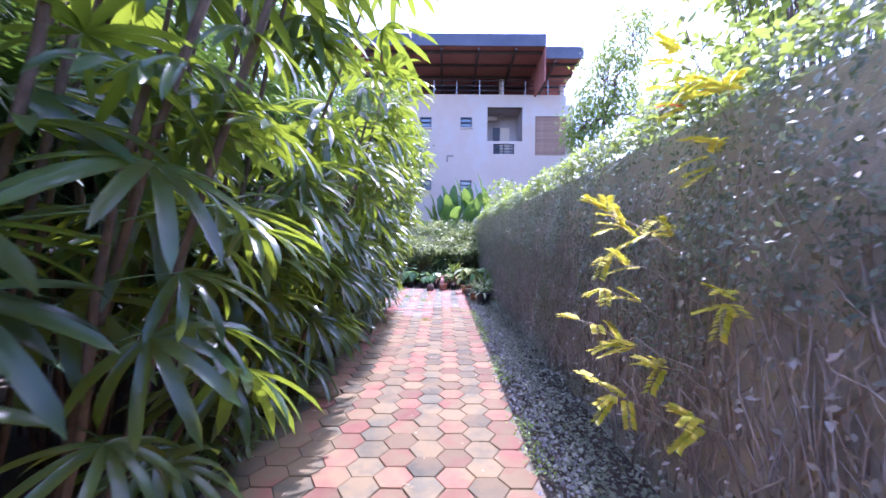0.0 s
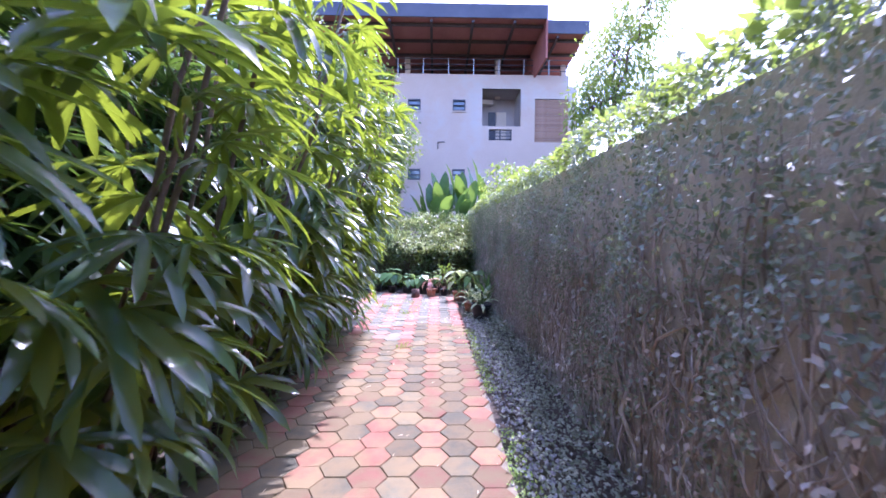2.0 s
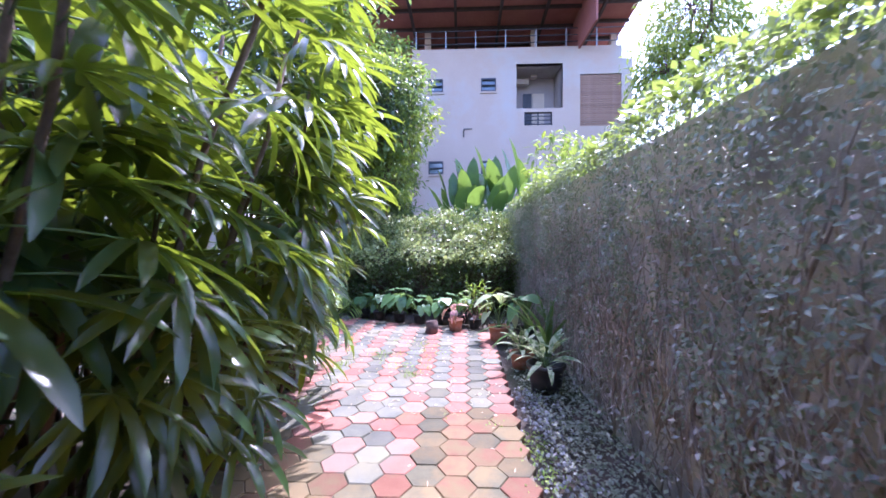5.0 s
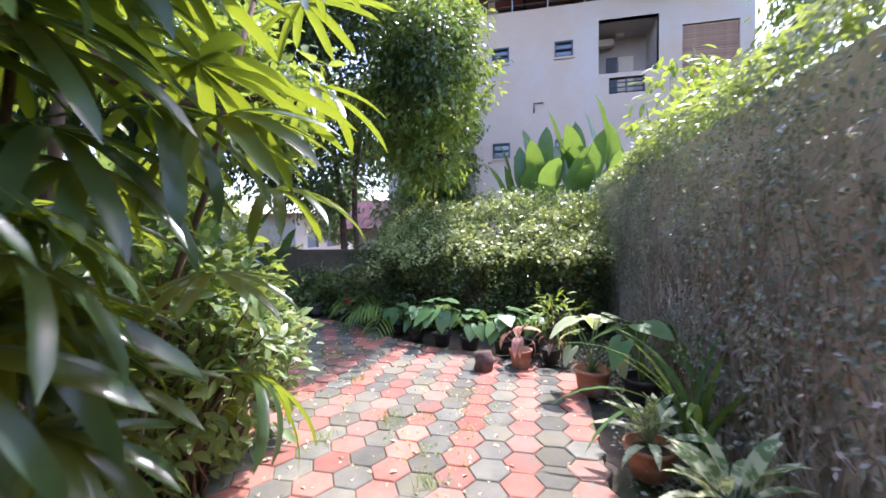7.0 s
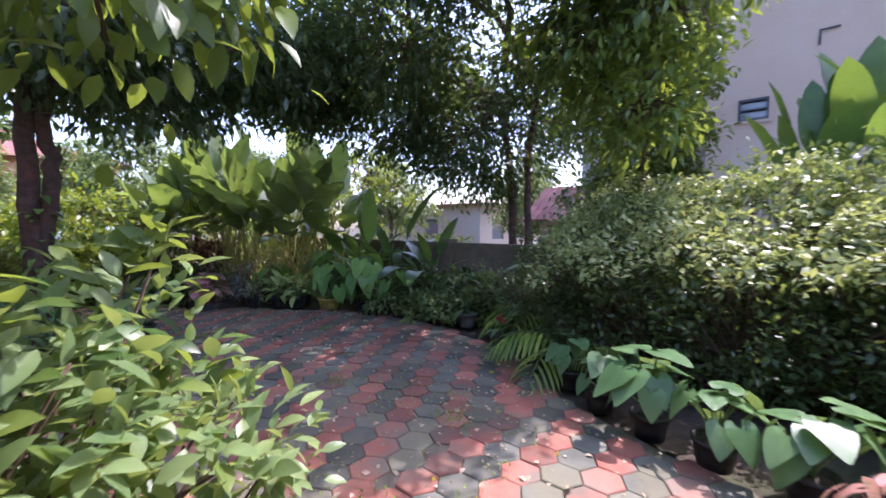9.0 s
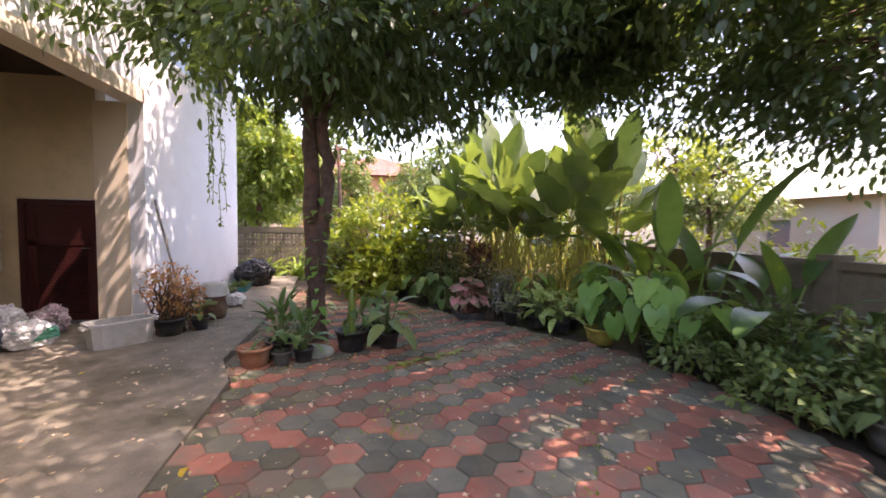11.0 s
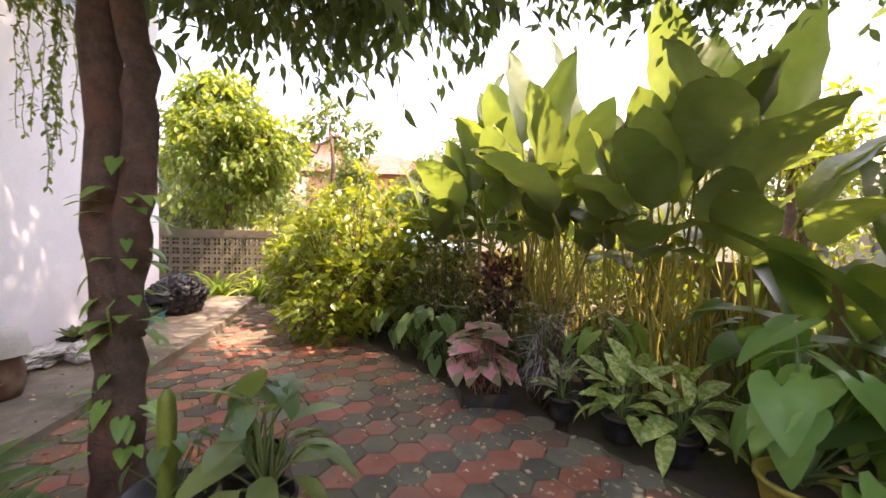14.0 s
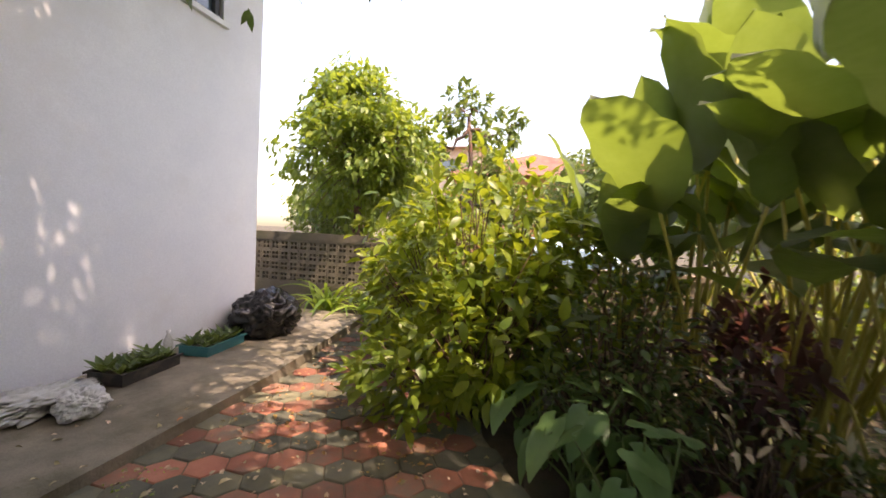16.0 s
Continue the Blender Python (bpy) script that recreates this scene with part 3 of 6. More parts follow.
        lf.box((0.0, -0.30, z), (0.025, 0.30, z + 0.07))
    for a, b in ((-0.30, -0.23), (0.23, 0.30)):
        lf.box((0.0, a, 0.08), (0.025, b, 1.48))
    part("leaf", lf, M["door"], d, smooth=False)
    sl = Acc().add([(0.004, -0.23, 0.0), (0.020, -0.23, 0.022), (0.020, 0.23, 0.022), (0.004, 0.23, 0.0), (0.0, -0.23, 0.006), (0.0, 0.23, 0.006)], [(0, 3, 2, 1), (0, 4, 5, 3), (4, 1, 2, 5)]).mesh("slat", M["door"])
    for k in range(34):
        part("slat", sl, M["door"], d, at=pose(0, 0, 0.09 + 0.0272 * k))
    h = Acc().tube([(0.02, 0.26, 0.98), (0.06, 0.26, 0.98), (0.065, 0.20, 0.98)], 0.009, 8)
    part("door_handle", h, M["metal"], d, "dull metal lever handle")


carport_door()


def low_wall(name, a, b, top, label):
    """A low garden wall with posts and a coping, from a to b."""
    a, b = Vector((*a, 0)), Vector((*b, 0))
    w = tagged(new(name), label, "garden wall", kind="structure")
    w.matrix_basis = Matrix.Translation(a) @ Matrix.Rotation(math.atan2(b.y - a.y, b.x - a.x), 4, "Z")
    n = (b - a).length
    part("panel", Acc().box((0, -0.06, -0.1), (n, 0.06, top - 0.08)), M["tan_wall"], w, smooth=False)
    part("coping", Acc().box((0, -0.10, top - 0.08), (n, 0.10, top)), M["tan_wall"], w, smooth=False)
    k = 0.0
    post = bevelled("post", (-0.1, -0.1, -0.1), (0.1, 0.1, top + 0.06), 0.012)
    post.materials.append(M["tan_wall"])
    while k < n:
        part("post", post, M["tan_wall"], w, at=pose(k, 0, 0))
        k += 2.4
    return w


low_wall("garden_wall_north", (2.2, 15.2), (-13.0, 15.2), 1.15, "weathered tan garden wall with coping and posts")
low_wall("garden_wall_west", (-13.2, 15.2), (-13.2, 10.2), 1.02, "weathered low garden wall with coping")


def breeze_wall():
    """A wall of pierced blocks."""
    w = tagged(new("garden_wall_pierced"), "old pierced block wall with rows of round-cornered holes", "garden wall", kind="structure")
    w.matrix_basis = pose(-13.2, 4.0, 0)
    solid = Acc().box((-0.06, 0, -0.1), (0.06, 6.2, 0.42)).box((-0.06, 0, 1.2), (0.06, 6.2, 1.35))
    part("panel", solid, M["shade_dark_wall"], w, smooth=False)
    blk, s = Acc(), 0.195
    for lo, hi in (((0, 0), (s, 0.035)), ((0, s - 0.035), (s, s)), ((0, 0.035), (0.035, s - 0.035)), ((s - 0.035, 0.035), (s, s - 0.035)), ((0.035, s / 2 - 0.015), (s - 0.035, s / 2 + 0.015)), ((s / 2 - 0.015, 0.035), (s / 2 + 0.015, s - 0.035))):
        blk.box((-0.05, lo[0], lo[1]), (0.05, hi[0], hi[1]))
    me = blk.mesh("block", M["shade_dark_wall"], smooth=False)
    for r in range(4):
        for c in range(31):
            part("block", me, M["shade_dark_wall"], w, at=pose(0, c * 0.2, 0.42 + r * 0.195))


breeze_wall()

# wall under the creeper, with its rough plaster
creeper_wall = structure("boundary_wall", Acc().box((1.34, -3.0, -0.1), (1.56, 15.0, 2.12)), M["old_wall"], "rough plastered boundary wall under dry creeper", category="boundary wall")
structure("neighbour_wall", Acc().box((-4.6, -3.2, -0.1), (-4.4, 2.0, 2.6)), M["white_wall"], "plain wall behind the palms", category="boundary wall")
structure("rear_wall", Acc().box((-4.4, -3.4, -0.1), (1.34, -3.2, 2.4)), M["old_wall"], "plain garden wall", category="boundary wall")


# ---- apartment house beyond the garden ----
def apartment_house():
    b = thing("apartment_house", "white three-storey house with a roof terrace under a wide red-bottomed roof", "house", (0, 23, 0))
    holes = [(-1.35, -0.7, 7.86, 8.43), (0.95, 1.6, 7.86, 8.43), (2.48, 4.46, 7.1, 9.01), (2.82, 4.02, 6.37, 6.94), (0.95, 1.6, 4.3, 4.87), (-1.35, -0.7, 4.3, 4.87), (5.2, 6.95, 6.3, 8.52)]
    wall = part("wall", holed(Acc(), -2.05, 4.55, 0, 9.72, 0, 0.25, holes), M["far_wall"], b, smooth=False)
    side = holed(Acc(), 4.55, 7.4, 0, 9.18, 0.02, 0.25, holes).box((-2.05, 0.25, 0), (-1.8, 9, 9.72)).box((7.15, 0.25, 0), (7.4, 9, 9.18)).box((-1.8, 0.25, 9.2), (4.55, 9, 9.3)).box((4.55, 0.25, 8.8), (7.15, 9, 8.9)).box((-2.05, 9, 0), (7.4, 9.2, 9.2))
    part("wall", side, M["far_wall"], b, smooth=False)
    rec = Acc().box((2.2, 1.7, 6.2), (4.7, 1.8, 9.1)).box((2.2, 0.25, 6.2), (2.47, 1.7, 9.1)).box((4.47, 0.25, 6.2), (4.7, 1.7, 9.1)).box((2.2, 0.25, 9.02), (4.7, 1.7, 9.2)).box((2.2, 0.25, 6.1), (4.7, 1.7, 6.3))
    part("balcony", rec, M["room_shade"], b, "balcony recess with shade in its darker colour", smooth=False)
    part("balcony_door", Acc().box((3.0, 1.64, 6.3), (3.4, 1.69, 8.3)), M["frame_dark"], b, "dark balcony door", smooth=False)
    part("balcony_door", Acc().box((3.45, 1.64, 6.3), (4.0, 1.69, 8.3)), M["beige_light"], b, "pale balcony door", smooth=False)
    part("air_conditioner", Acc().box((2.55, 1.2, 8.6), (3.2, 1.5, 8.85)), M["far_wall"], b, "white air conditioner in the balcony", smooth=False)
    for z in (6.45, 6.62, 6.79):
        part("rail", Acc().tube([(2.82, 0.12, z), (4.02, 0.12, z)], 0.02, 6), M["frame_dark"], b)
    for x in (2.82, 3.4, 3.98):
        part("rail", Acc().box((x, 0.08, 6.37), (x + 0.05, 0.16, 6.94)), M["frame_dark"], b, smooth=False)
    for h in holes[:2] + holes[4:6]:
        w = part("window", Acc().box((h[0], 0.10, h[2]), (h[1], 0.12, h[3])), M["glass"], b, smooth=False)
        f = Acc()
        for lo, hi in (((h[0], h[2]), (h[1], h[2] + 0.06)), ((h[0], h[3] - 0.06), (h[1], h[3])), ((h[0], h[2] + 0.06), (h[0] + 0.05, h[3] - 0.06)), ((h[1] - 0.05, h[2] + 0.06), (h[1], h[3] - 0.06)), ((h[0] + 0.05, (h[2] + h[3]) / 2 - 0.02), (h[1] - 0.05, (h[2] + h[3]) / 2 + 0.02))):
            f.box((lo[0], -0.03, lo[1]), (hi[0], 0.09, hi[1]))
        part("frame", f, M["frame_dark"], w, smooth=False)
        part("sill", Acc().box((h[0] - 0.05, -0.06, h[2] - 0.08), (h[1] + 0.05, -0.003, h[2] - 0.004)), M["far_wall"], w, smooth=False)
    sl = bevelled("slat", (0, 0, 0), (1.75, 0.05, 0.075), 0.006, 1)
    sl.materials.append(M["slats"])
    for k in range(25):
        part("slat", sl, M["slats"], b, at=pose(5.2, 0.06, 6.3 + k * 0.0885))
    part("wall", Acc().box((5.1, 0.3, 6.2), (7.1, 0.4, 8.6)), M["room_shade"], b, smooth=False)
    # block set back at the side
    lb = holed(Acc(), -6.5, -2.05, 0, 9.4, 2.4, 2.65, [(-4.2, -2.3, 6.6, 8.6), (-4.2, -2.3, 3.4, 5.4)]).box((-6.5, 4.2, 0), (-2.05, 4.4, 9.4))
    part("wall", lb, M["room_shade"], b, "side block with shade in its darker colour", smooth=False)
    part("pipe", Acc().tube([(0.2, -0.05, 5.9), (0.2, -0.05, 6.25), (0.55, -0.05, 6.25)], 0.025, 6), M["frame_dark"], b)
    # roof terrace
    for x in np.arange(-1.9, 7.2, 1.3):
        part("post", Acc().box((x, 0.1, 9.15), (x + 0.05, 0.15, 10.55)), M["metal"], b, smooth=False)
    for z in (9.98, 10.26, 10.54):
        part("rail", Acc().tube([(-2.0, 0.12, z), (7.3, 0.12, z)], 0.022, 6), M["frame_dark"], b)
    for x in (-1.6, 3.3, 6.9):
        part("column", Acc().box((x, 1.2, 8.9), (x + 0.28, 1.48, 11.6)), M["far_wall"], b, smooth=False)
    part("terrace_wall", Acc().box((-2.0, 5.5, 8.9), (7.3, 5.7, 10.9)), M["roof_red"], b, smooth=False)
    for x, w in ((-0.9, 1.2), (1.4, 1.0), (3.4, 0.5)):
        part("terrace_cabinet", bevelled("terrace_cabinet", (x, 1.9, 9.3), (x + w, 2.4, 10.25), 0.03), M["far_wall"], b).data.materials.append(M["far_wall"])

    def roof(x0, x1, front, back, zf, zb, thick):
        r = Acc().add([(x0, front, zf), (x1, front, zf), (x1, back, zb), (x0, back, zb), (x0, front, zf + thick), (x1, front, zf + thick), (x1, back, zb + thick), (x0, back, zb + thick)],
                      [(0, 3, 2, 1), (4, 5, 6, 7), (0, 1, 5, 4), (1, 2, 6, 5), (2, 3, 7, 6), (3, 0, 4, 7)])
        o = part("roof", r, M["roof_red"], b, "wide roof with a red boarded underside", smooth=False)
        part("fascia", Acc().box((x0 - 0.05, front - 0.06, zf - 0.06), (x1 + 0.05, front - 0.004, zf + thick + 0.35)), M["roof_dark"], o, "dark blue-grey fascia", smooth=False)
        for y in np.linspace(front + 0.5, back - 0.5, 8):
            z = zf + (zb - zf) * (y - front) / (back - front)
            part("purlin", Acc().box((x0, y, z - 0.14), (x1, y + 0.1, z - 0.01)), M["dark_wood"], o, smooth=False)
        for x in np.arange(x0 + 0.6, x1, 1.9):
            sl2 = Acc().add([(x, front, zf - 0.24), (x + 0.12, front, zf - 0.24), (x + 0.12, back, zb - 0.24), (x, back, zb - 0.24), (x, front, zf - 0.14), (x + 0.12, front, zf - 0.14), (x + 0.12, back, zb - 0.14), (x, back, zb - 0.14)],
                            [(0, 3, 2, 1), (4, 5, 6, 7), (0, 1, 5, 4), (1, 2, 6, 5), (2, 3, 7, 6), (3, 0, 4, 7)])
            part("rafter", sl2, M["dark_wood"], o, smooth=False)

    roof(-6.5, 5.1, -2.4, 8.0, 11.35, 10.5, 0.2)
    roof(5.2, 7.3, -1.6, 8.0, 11.1, 10.0, 0.2)
    part("end_board", Acc().box((5.11, -2.3, 9.6), (5.19, 8.0, 11.5)), M["roof_red"], b, smooth=False)


apartment_house()


# ---- far houses ----
def far_house(name, label, at, size, high, wall, roof, pitch=1.0):
    h = thing(name, label, "house", at)
    w, d = size
    holes = [(-w / 2 + 0.7 + k * 2.2, -w / 2 + 1.7 + k * 2.2, high - 1.9, high - 0.8) for k in range(int((w - 1) // 2.2))]
    body = holed(Acc(), -w / 2, w / 2, 0, high, -d / 2, -d / 2 + 0.2, holes).box((-w / 2, d / 2 - 0.2, 0), (w / 2, d / 2, high)).box((-w / 2, -d / 2 + 0.2, 0), (-w / 2 + 0.2, d / 2 - 0.2, high))
    holed(body, -d / 2 + 0.2, d / 2 - 0.2, 0, high, w / 2 - 0.2, w / 2, [(-d / 2 + 1.2, -d / 2 + 2.4, high - 1.9, high - 0.8), (d / 2 - 2.6, d / 2 - 1.4, high - 1.9, high - 0.8)], along="y")
    part("wall", body, wall, h, smooth=False)
    for q in holes:
        part("window", Acc().box((q[0], -d / 2 + 0.1, q[2]), (q[1], -d / 2 + 0.13, q[3])), M["glass"], h, smooth=False)
    for y0 in (-d / 2 + 1.2, d / 2 - 2.6):
        part("window", Acc().box((w / 2 - 0.12, y0, high - 1.9), (w / 2 - 0.1, y0 + 1.2, high - 0.8)), M["glass"], h, smooth=False)
    o, r = 0.6, high + pitch
    part("roof", Acc().add([(-w / 2 - o, -d / 2 - o, high), (w / 2 + o, -d / 2 - o, high), (w / 2 + o, d / 2 + o, high), (-w / 2 - o, d / 2 + o, high), (-w / 2 + 1, 0, r), (w / 2 - 1, 0, r)],
                           [(0, 1, 5, 4), (2, 3, 4, 5), (1, 2, 5), (3, 0, 4), (0, 3, 2, 1)]), roof, h, smooth=False)


far_house("white_house", "far white two-storey house behind trees", (-38, 1.5, 0), (9, 10), 7.3, M["far_wall"], M["far_wall"], 0.3)
far_house("orange_house", "far low house with orange walls and a red roof", (-32, 10.5, 0), (8, 9), 4.6, M["orange"], M["tile_red"], 1.4)
far_house("pale_house", "far pale single-storey house", (-17, 30, 0), (9, 6), 2.7, M["far_wall"], M["far_wall"], 0.4)


def tiled_hut():
    h = thing("tiled_hut", "small hut with a weathered red-brown tiled roof", "hut", (-5.6, 25, 0))
    part("wall", Acc().box((-1.8, -1.2, 0), (1.8, 1.2, 1.7)), M["far_wall"], h, smooth=False)
    r = part("roof", Acc().add([(-2.3, -1.9, 1.7), (2.3, -1.9, 1.7), (2.0, 0, 3.0), (-2.0, 0, 3.0), (2.3, 1.9, 1.7), (-2.3, 1.9, 1.7)], [(0, 1, 2, 3), (3, 2, 4, 5), (0, 3, 5), (1, 4, 2), (0, 5, 4, 1)]), M["tile_red"], h, smooth=False)
    t = Acc().add([(-0.14, 0, 0), (0.14, 0, 0), (0.14, 0.34, 0.02), (-0.14, 0.34, 0.02), (-0.14, 0, 0.035), (0.14, 0, 0.035), (0.14, 0.34, 0.045), (-0.14, 0.34, 0.045)], [(0, 3, 2, 1), (4, 5, 6, 7), (0, 1, 5, 4), (1, 2, 6, 5), (2, 3, 7, 6), (3, 0, 4, 7)]).mesh("tile", M["tile_red"], smooth=False)
    for j in range(8):
        for i in range(15):
            f = j / 8
            part("tile", t, M["tile_red"], r, at=pose(-2.15 + i * 0.305 + 0.04 * (j % 2), -1.92 + 1.9 * f, 1.71 + 1.3 * f, 34, 0, 0))


tiled_hut()


def covered_car():
    c = thing("covered_car", "car under a pale blue shiny cover behind the garden wall", "car cover", (-15.6, 11.6, 0))
    bm = bmesh.new()
    prof = [(-2.1, 0.1), (-2.15, 0.7), (-1.4, 0.95), (-0.8, 1.42), (0.7, 1.45), (1.4, 1.0), (2.1, 0.85), (2.15, 0.1)]
    rows = []
    for k, (x, s) in enumerate(((-0.85, 0.86), (-0.7, 1.0), (0.0, 1.03), (0.7, 1.0), (0.85, 0.86))):
        rows.append([bm.verts.new((x, y, z * (s if z > 0.2 else 1) + 0.02 * math.sin(7 * y + k))) for y, z in prof])
    for a, b in zip(rows, rows[1:]):
        for i in range(len(prof) - 1):
            bm.faces.new((a[i], a[i + 1], b[i + 1], b[i]))
    bm.faces.new(rows[0])
    bm.faces.new(rows[-1][::-1])
    bmesh.ops.recalc_face_normals(bm, faces=bm.faces[:])
    me = bpy.data.meshes.new("cover")
    bm.to_mesh(me)
    bm.free()
    me.materials.append(M["blue_tarp"])
    part("cover", me, M["blue_tarp"], c)


covered_car()

# ---- kinds of plants ----
LANCE = blade(0.30, 3, 0.6, 0.25)
OVATE = blade(0.44, 4, 0.5, 0.22, 0.42, 0.8)
SMALL = blade(0.55, 2, 0.3, 0.2, 0.45, 0.8)
NARROW = blade(0.20, 3, 0.9, 0.3, 0.5)


def ball(n, hollow=0.5):
    """n points in a unit ball, thinner towards its middle."""
    return unit(RNG.normal(0, 1, (n, 3))) * RNG.uniform(hollow ** 3, 1, (n, 1)) ** (1 / 3)


def uneven(b, seed, amount=0.42):
    """Pushes the points of a ball in and out, so that the outline has bays and tufts."""
    return b * np.array([1 + amount * noise.noise(Vector(q) * 2.2 + Vector((seed, 3.7, 0))) + amount * 0.6 * noise.noise(Vector(q) * 5.0 + Vector((0, seed, 0))) for q in b])[:, None]


def leafy(acc, tips, per, spread, tmpl, size, out, droop=0.0, jitter=0.7, slot=0, up=(0, 0, 1)):
    """Leaves round each tip: they point away from the twig's way, spread about and drooping."""
    p = np.repeat(tips, per, 0) + RNG.normal(0, spread, (len(tips) * per, 3))
    d = unit(np.repeat(out, per, 0)) + RNG.normal(0, jitter, p.shape)
    d[:, 2] -= droop
    u = np.array(up, float) + RNG.normal(0, 0.35, p.shape)
    acc.scatter(tmpl, p, d, size * RNG.uniform(0.65, 1.2, len(p)), u, slot)
    return acc


def tree(name, label, at, trunks, lumps, leaf, size, mat, n_tips=150, per=60, droop=0.8, spread=0.16, tmpl=LANCE, bark=None, low=-9.0, young=None):
    """trunks: lists of (x, y, z, radius) from the base; lumps: (x, y, z, rx, ry, rz, share) of the crown, all measured from the base."""
    t = thing(name, label, "tree", at)
    for tr in trunks:
        pts = np.array([q[:3] for q in tr], float)
        n = 4 * (len(pts) - 1) + 1
        k, kk = np.linspace(0, len(pts) - 1, n), np.arange(len(pts))
        fine = np.stack([np.interp(k, kk, pts[:, i]) for i in range(3)], 1) + RNG.normal(0, 0.012, (n, 3))
        part("trunk", Acc().tube(fine, np.interp(k, kk, [q[3] for q in tr]), 12, knots=0.07), bark or M["bark"], t)
    heads = np.array([tr[-1][:3] for tr in trunks] + [tr[-2][:3] for tr in trunks], float)
    limbs, leaves, fresh = Acc(), Acc(), Acc()
    total = sum(q[6] for q in lumps)
    for cx, cy, cz, rx, ry, rz, share in lumps:
        k = max(int(n_tips * share / total), 3)
        b = uneven(ball(k, 0.45), cx + cy)
        tips = np.array([cx, cy, cz]) + b * np.array([rx, ry, rz])
        tips = tips[tips[:, 2] > low]
        main = np.array([cx, cy, cz])
        h = heads[np.argmin(np.linalg.norm(heads - main, axis=1))]
        limbs.tube(wander(h, main, 7, 0.10), np.linspace(0.06, 0.025, 7), 6)
        for q in tips[::3]:
            limbs.tube(wander(main + (q - main) * 0.1, q, 5, 0.06, -0.05), np.linspace(0.018, 0.005, 5), 4)
        leafy(leaves, tips, per, spread, tmpl, leaf, tips - main + np.array([0, 0, 0.2]), droop, 0.8)
        if young:
            pick = tips[(tips - main)[:, 2] > rz * 0.1][:max(k // 5, 1)]
            if len(pick):
                leafy(fresh, pick + unit(pick - main) * 0.12, per // 2, spread * 0.8, tmpl, leaf, pick - main, droop, 0.7)
    part("limb", limbs, bark or M["bark"], t)
    part("crown", leaves, mat, t, "dense small leaves with gaps", kind="stuff")
    if young and fresh.n:
        part("young_leaf", fresh, young, t, "bright young leaves", kind="stuff")
    return t


def shrub(name, label, at, lumps, leaf, mat, n_tips=120, per=14, tmpl=OVATE, spread=0.05, droop=0.1, category="shrub", twig=None, jitter=0.75, young=None):
    """A shrub of stems from its base and leaves in tufts at their ends; lumps: (x, y, z, rx, ry, rz)."""
    t = thing(name, label, category, at)
    stems, leaves, fresh = Acc(), Acc(), Acc()
    for cx, cy, cz, rx, ry, rz in lumps:
        c = np.array([cx, cy, cz])
        k = n_tips // len(lumps)
        tips = c + uneven(ball(k, 0.55), cx - cy) * np.array([rx, ry, rz])
        tips = tips[tips[:, 2] > 0.06]
        foot = np.array([cx * 0.6, cy * 0.6, 0.0])
        for q in tips[::2]:
            stems.tube(wander(foot + RNG.normal(0, 0.08, 3) * (1, 1, 0), q, 5, 0.04, -0.05), np.linspace(0.012, 0.004, 5), 4)
        leafy(leaves, tips, per, spread, tmpl, leaf, tips - c + np.array([0, 0, 0.25 * rz]), droop, jitter)
        if young:
            pick = tips[(tips - c)[:, 2] > 0.35 * rz]
            leafy(fresh, pick + (0, 0, leaf * 0.6), max(int(per * 0.75), 3), spread, tmpl, leaf, (pick - c) * (1, 1, 0.15), 0.15, jitter * 0.6)
    part("stem", stems, twig or M["stem"], t)
    part("foliage", leaves, mat, t, kind="stuff")
    if young:
        part("young_leaf", fresh, young, t, "pale young leaves", kind="stuff")
    return t


def pot_mesh(r, h, mat, name="pot", flare=0.78, seg=20):
    a = Acc().lathe([(0.001, 0), (r * flare, 0), (r * (flare + 1) / 2, h * 0.5), (r * 0.97, h * 0.86), (r * 1.06, h * 0.87), (r * 1.07, h), (r * 0.95, h), (r * 0.9, h * 0.8), (0.001, h * 0.78)], seg)
    return a.mesh(name, mat)


def potted(name, label, at, leaves, stalk, n, pot=None, reach_mix=(0.6, 1.1), turn=0.0, category="potted plant", group="", base=0.0, lean=12, ring=0.03):
    """A plant of large single leaves, each an object. leaves: list of leaf meshes; pot: (radius, height, material) or None."""
    t = thing(name, label, category, at, group, turn)
    z = 0.0
    if pot:
        part("pot", pot_mesh(pot[0], pot[1], pot[2]), pot[2], t)
        z = pot[1] * 0.78
        part("soil", Acc().lathe([(pot[0] * 0.9, 0.0), (pot[0] * 0.5, 0.015), (0.001, 0.02)], 14, (0, 0, z - 0.002)), M["soil"], t)
    for k in range(n):
        s = RNG.uniform(*reach_mix)
        a = k * 137.5 + RNG.uniform(-25, 25)
        r = RNG.uniform(0, ring)
        m = pose(r * math.cos(a), r * math.sin(a), z + base) @ pose(0, 0, 0, 0, 0, a) @ pose(0, 0, 0, RNG.uniform(-lean, lean), RNG.uniform(-lean, lean) * 0.7, 0) @ Matrix.Diagonal((s, s, s, 1))
        part("leaf", leaves[k % len(leaves)], stalk, t, at=m)
    return t


def leaf_set(name, specs, mat, stalk):
    """Several leaf meshes of one kind; specs: (template, stalk height, reach, blade length, pitch, stalk radius)."""
    return [stalked(tm, hi, re, le, pi, th).mesh(name, mat, stalk) for tm, hi, re, le, pi, th in specs]


TARO = leaf_set("taro_leaf", [(heart(0.85, 0.14, 0.25), 0.62, 0.22, 0.34, -50, 0.007), (heart(0.8, 0.1, 0.35), 0.45, 0.30, 0.31, -62, 0.007), (heart(0.9, 0.16, 0.2), 0.75, 0.12, 0.32, -38, 0.008), (heart(0.82, 0.12, 0.3), 0.3, 0.32, 0.24, -60, 0.006)], M["taro"], M["petiole"])
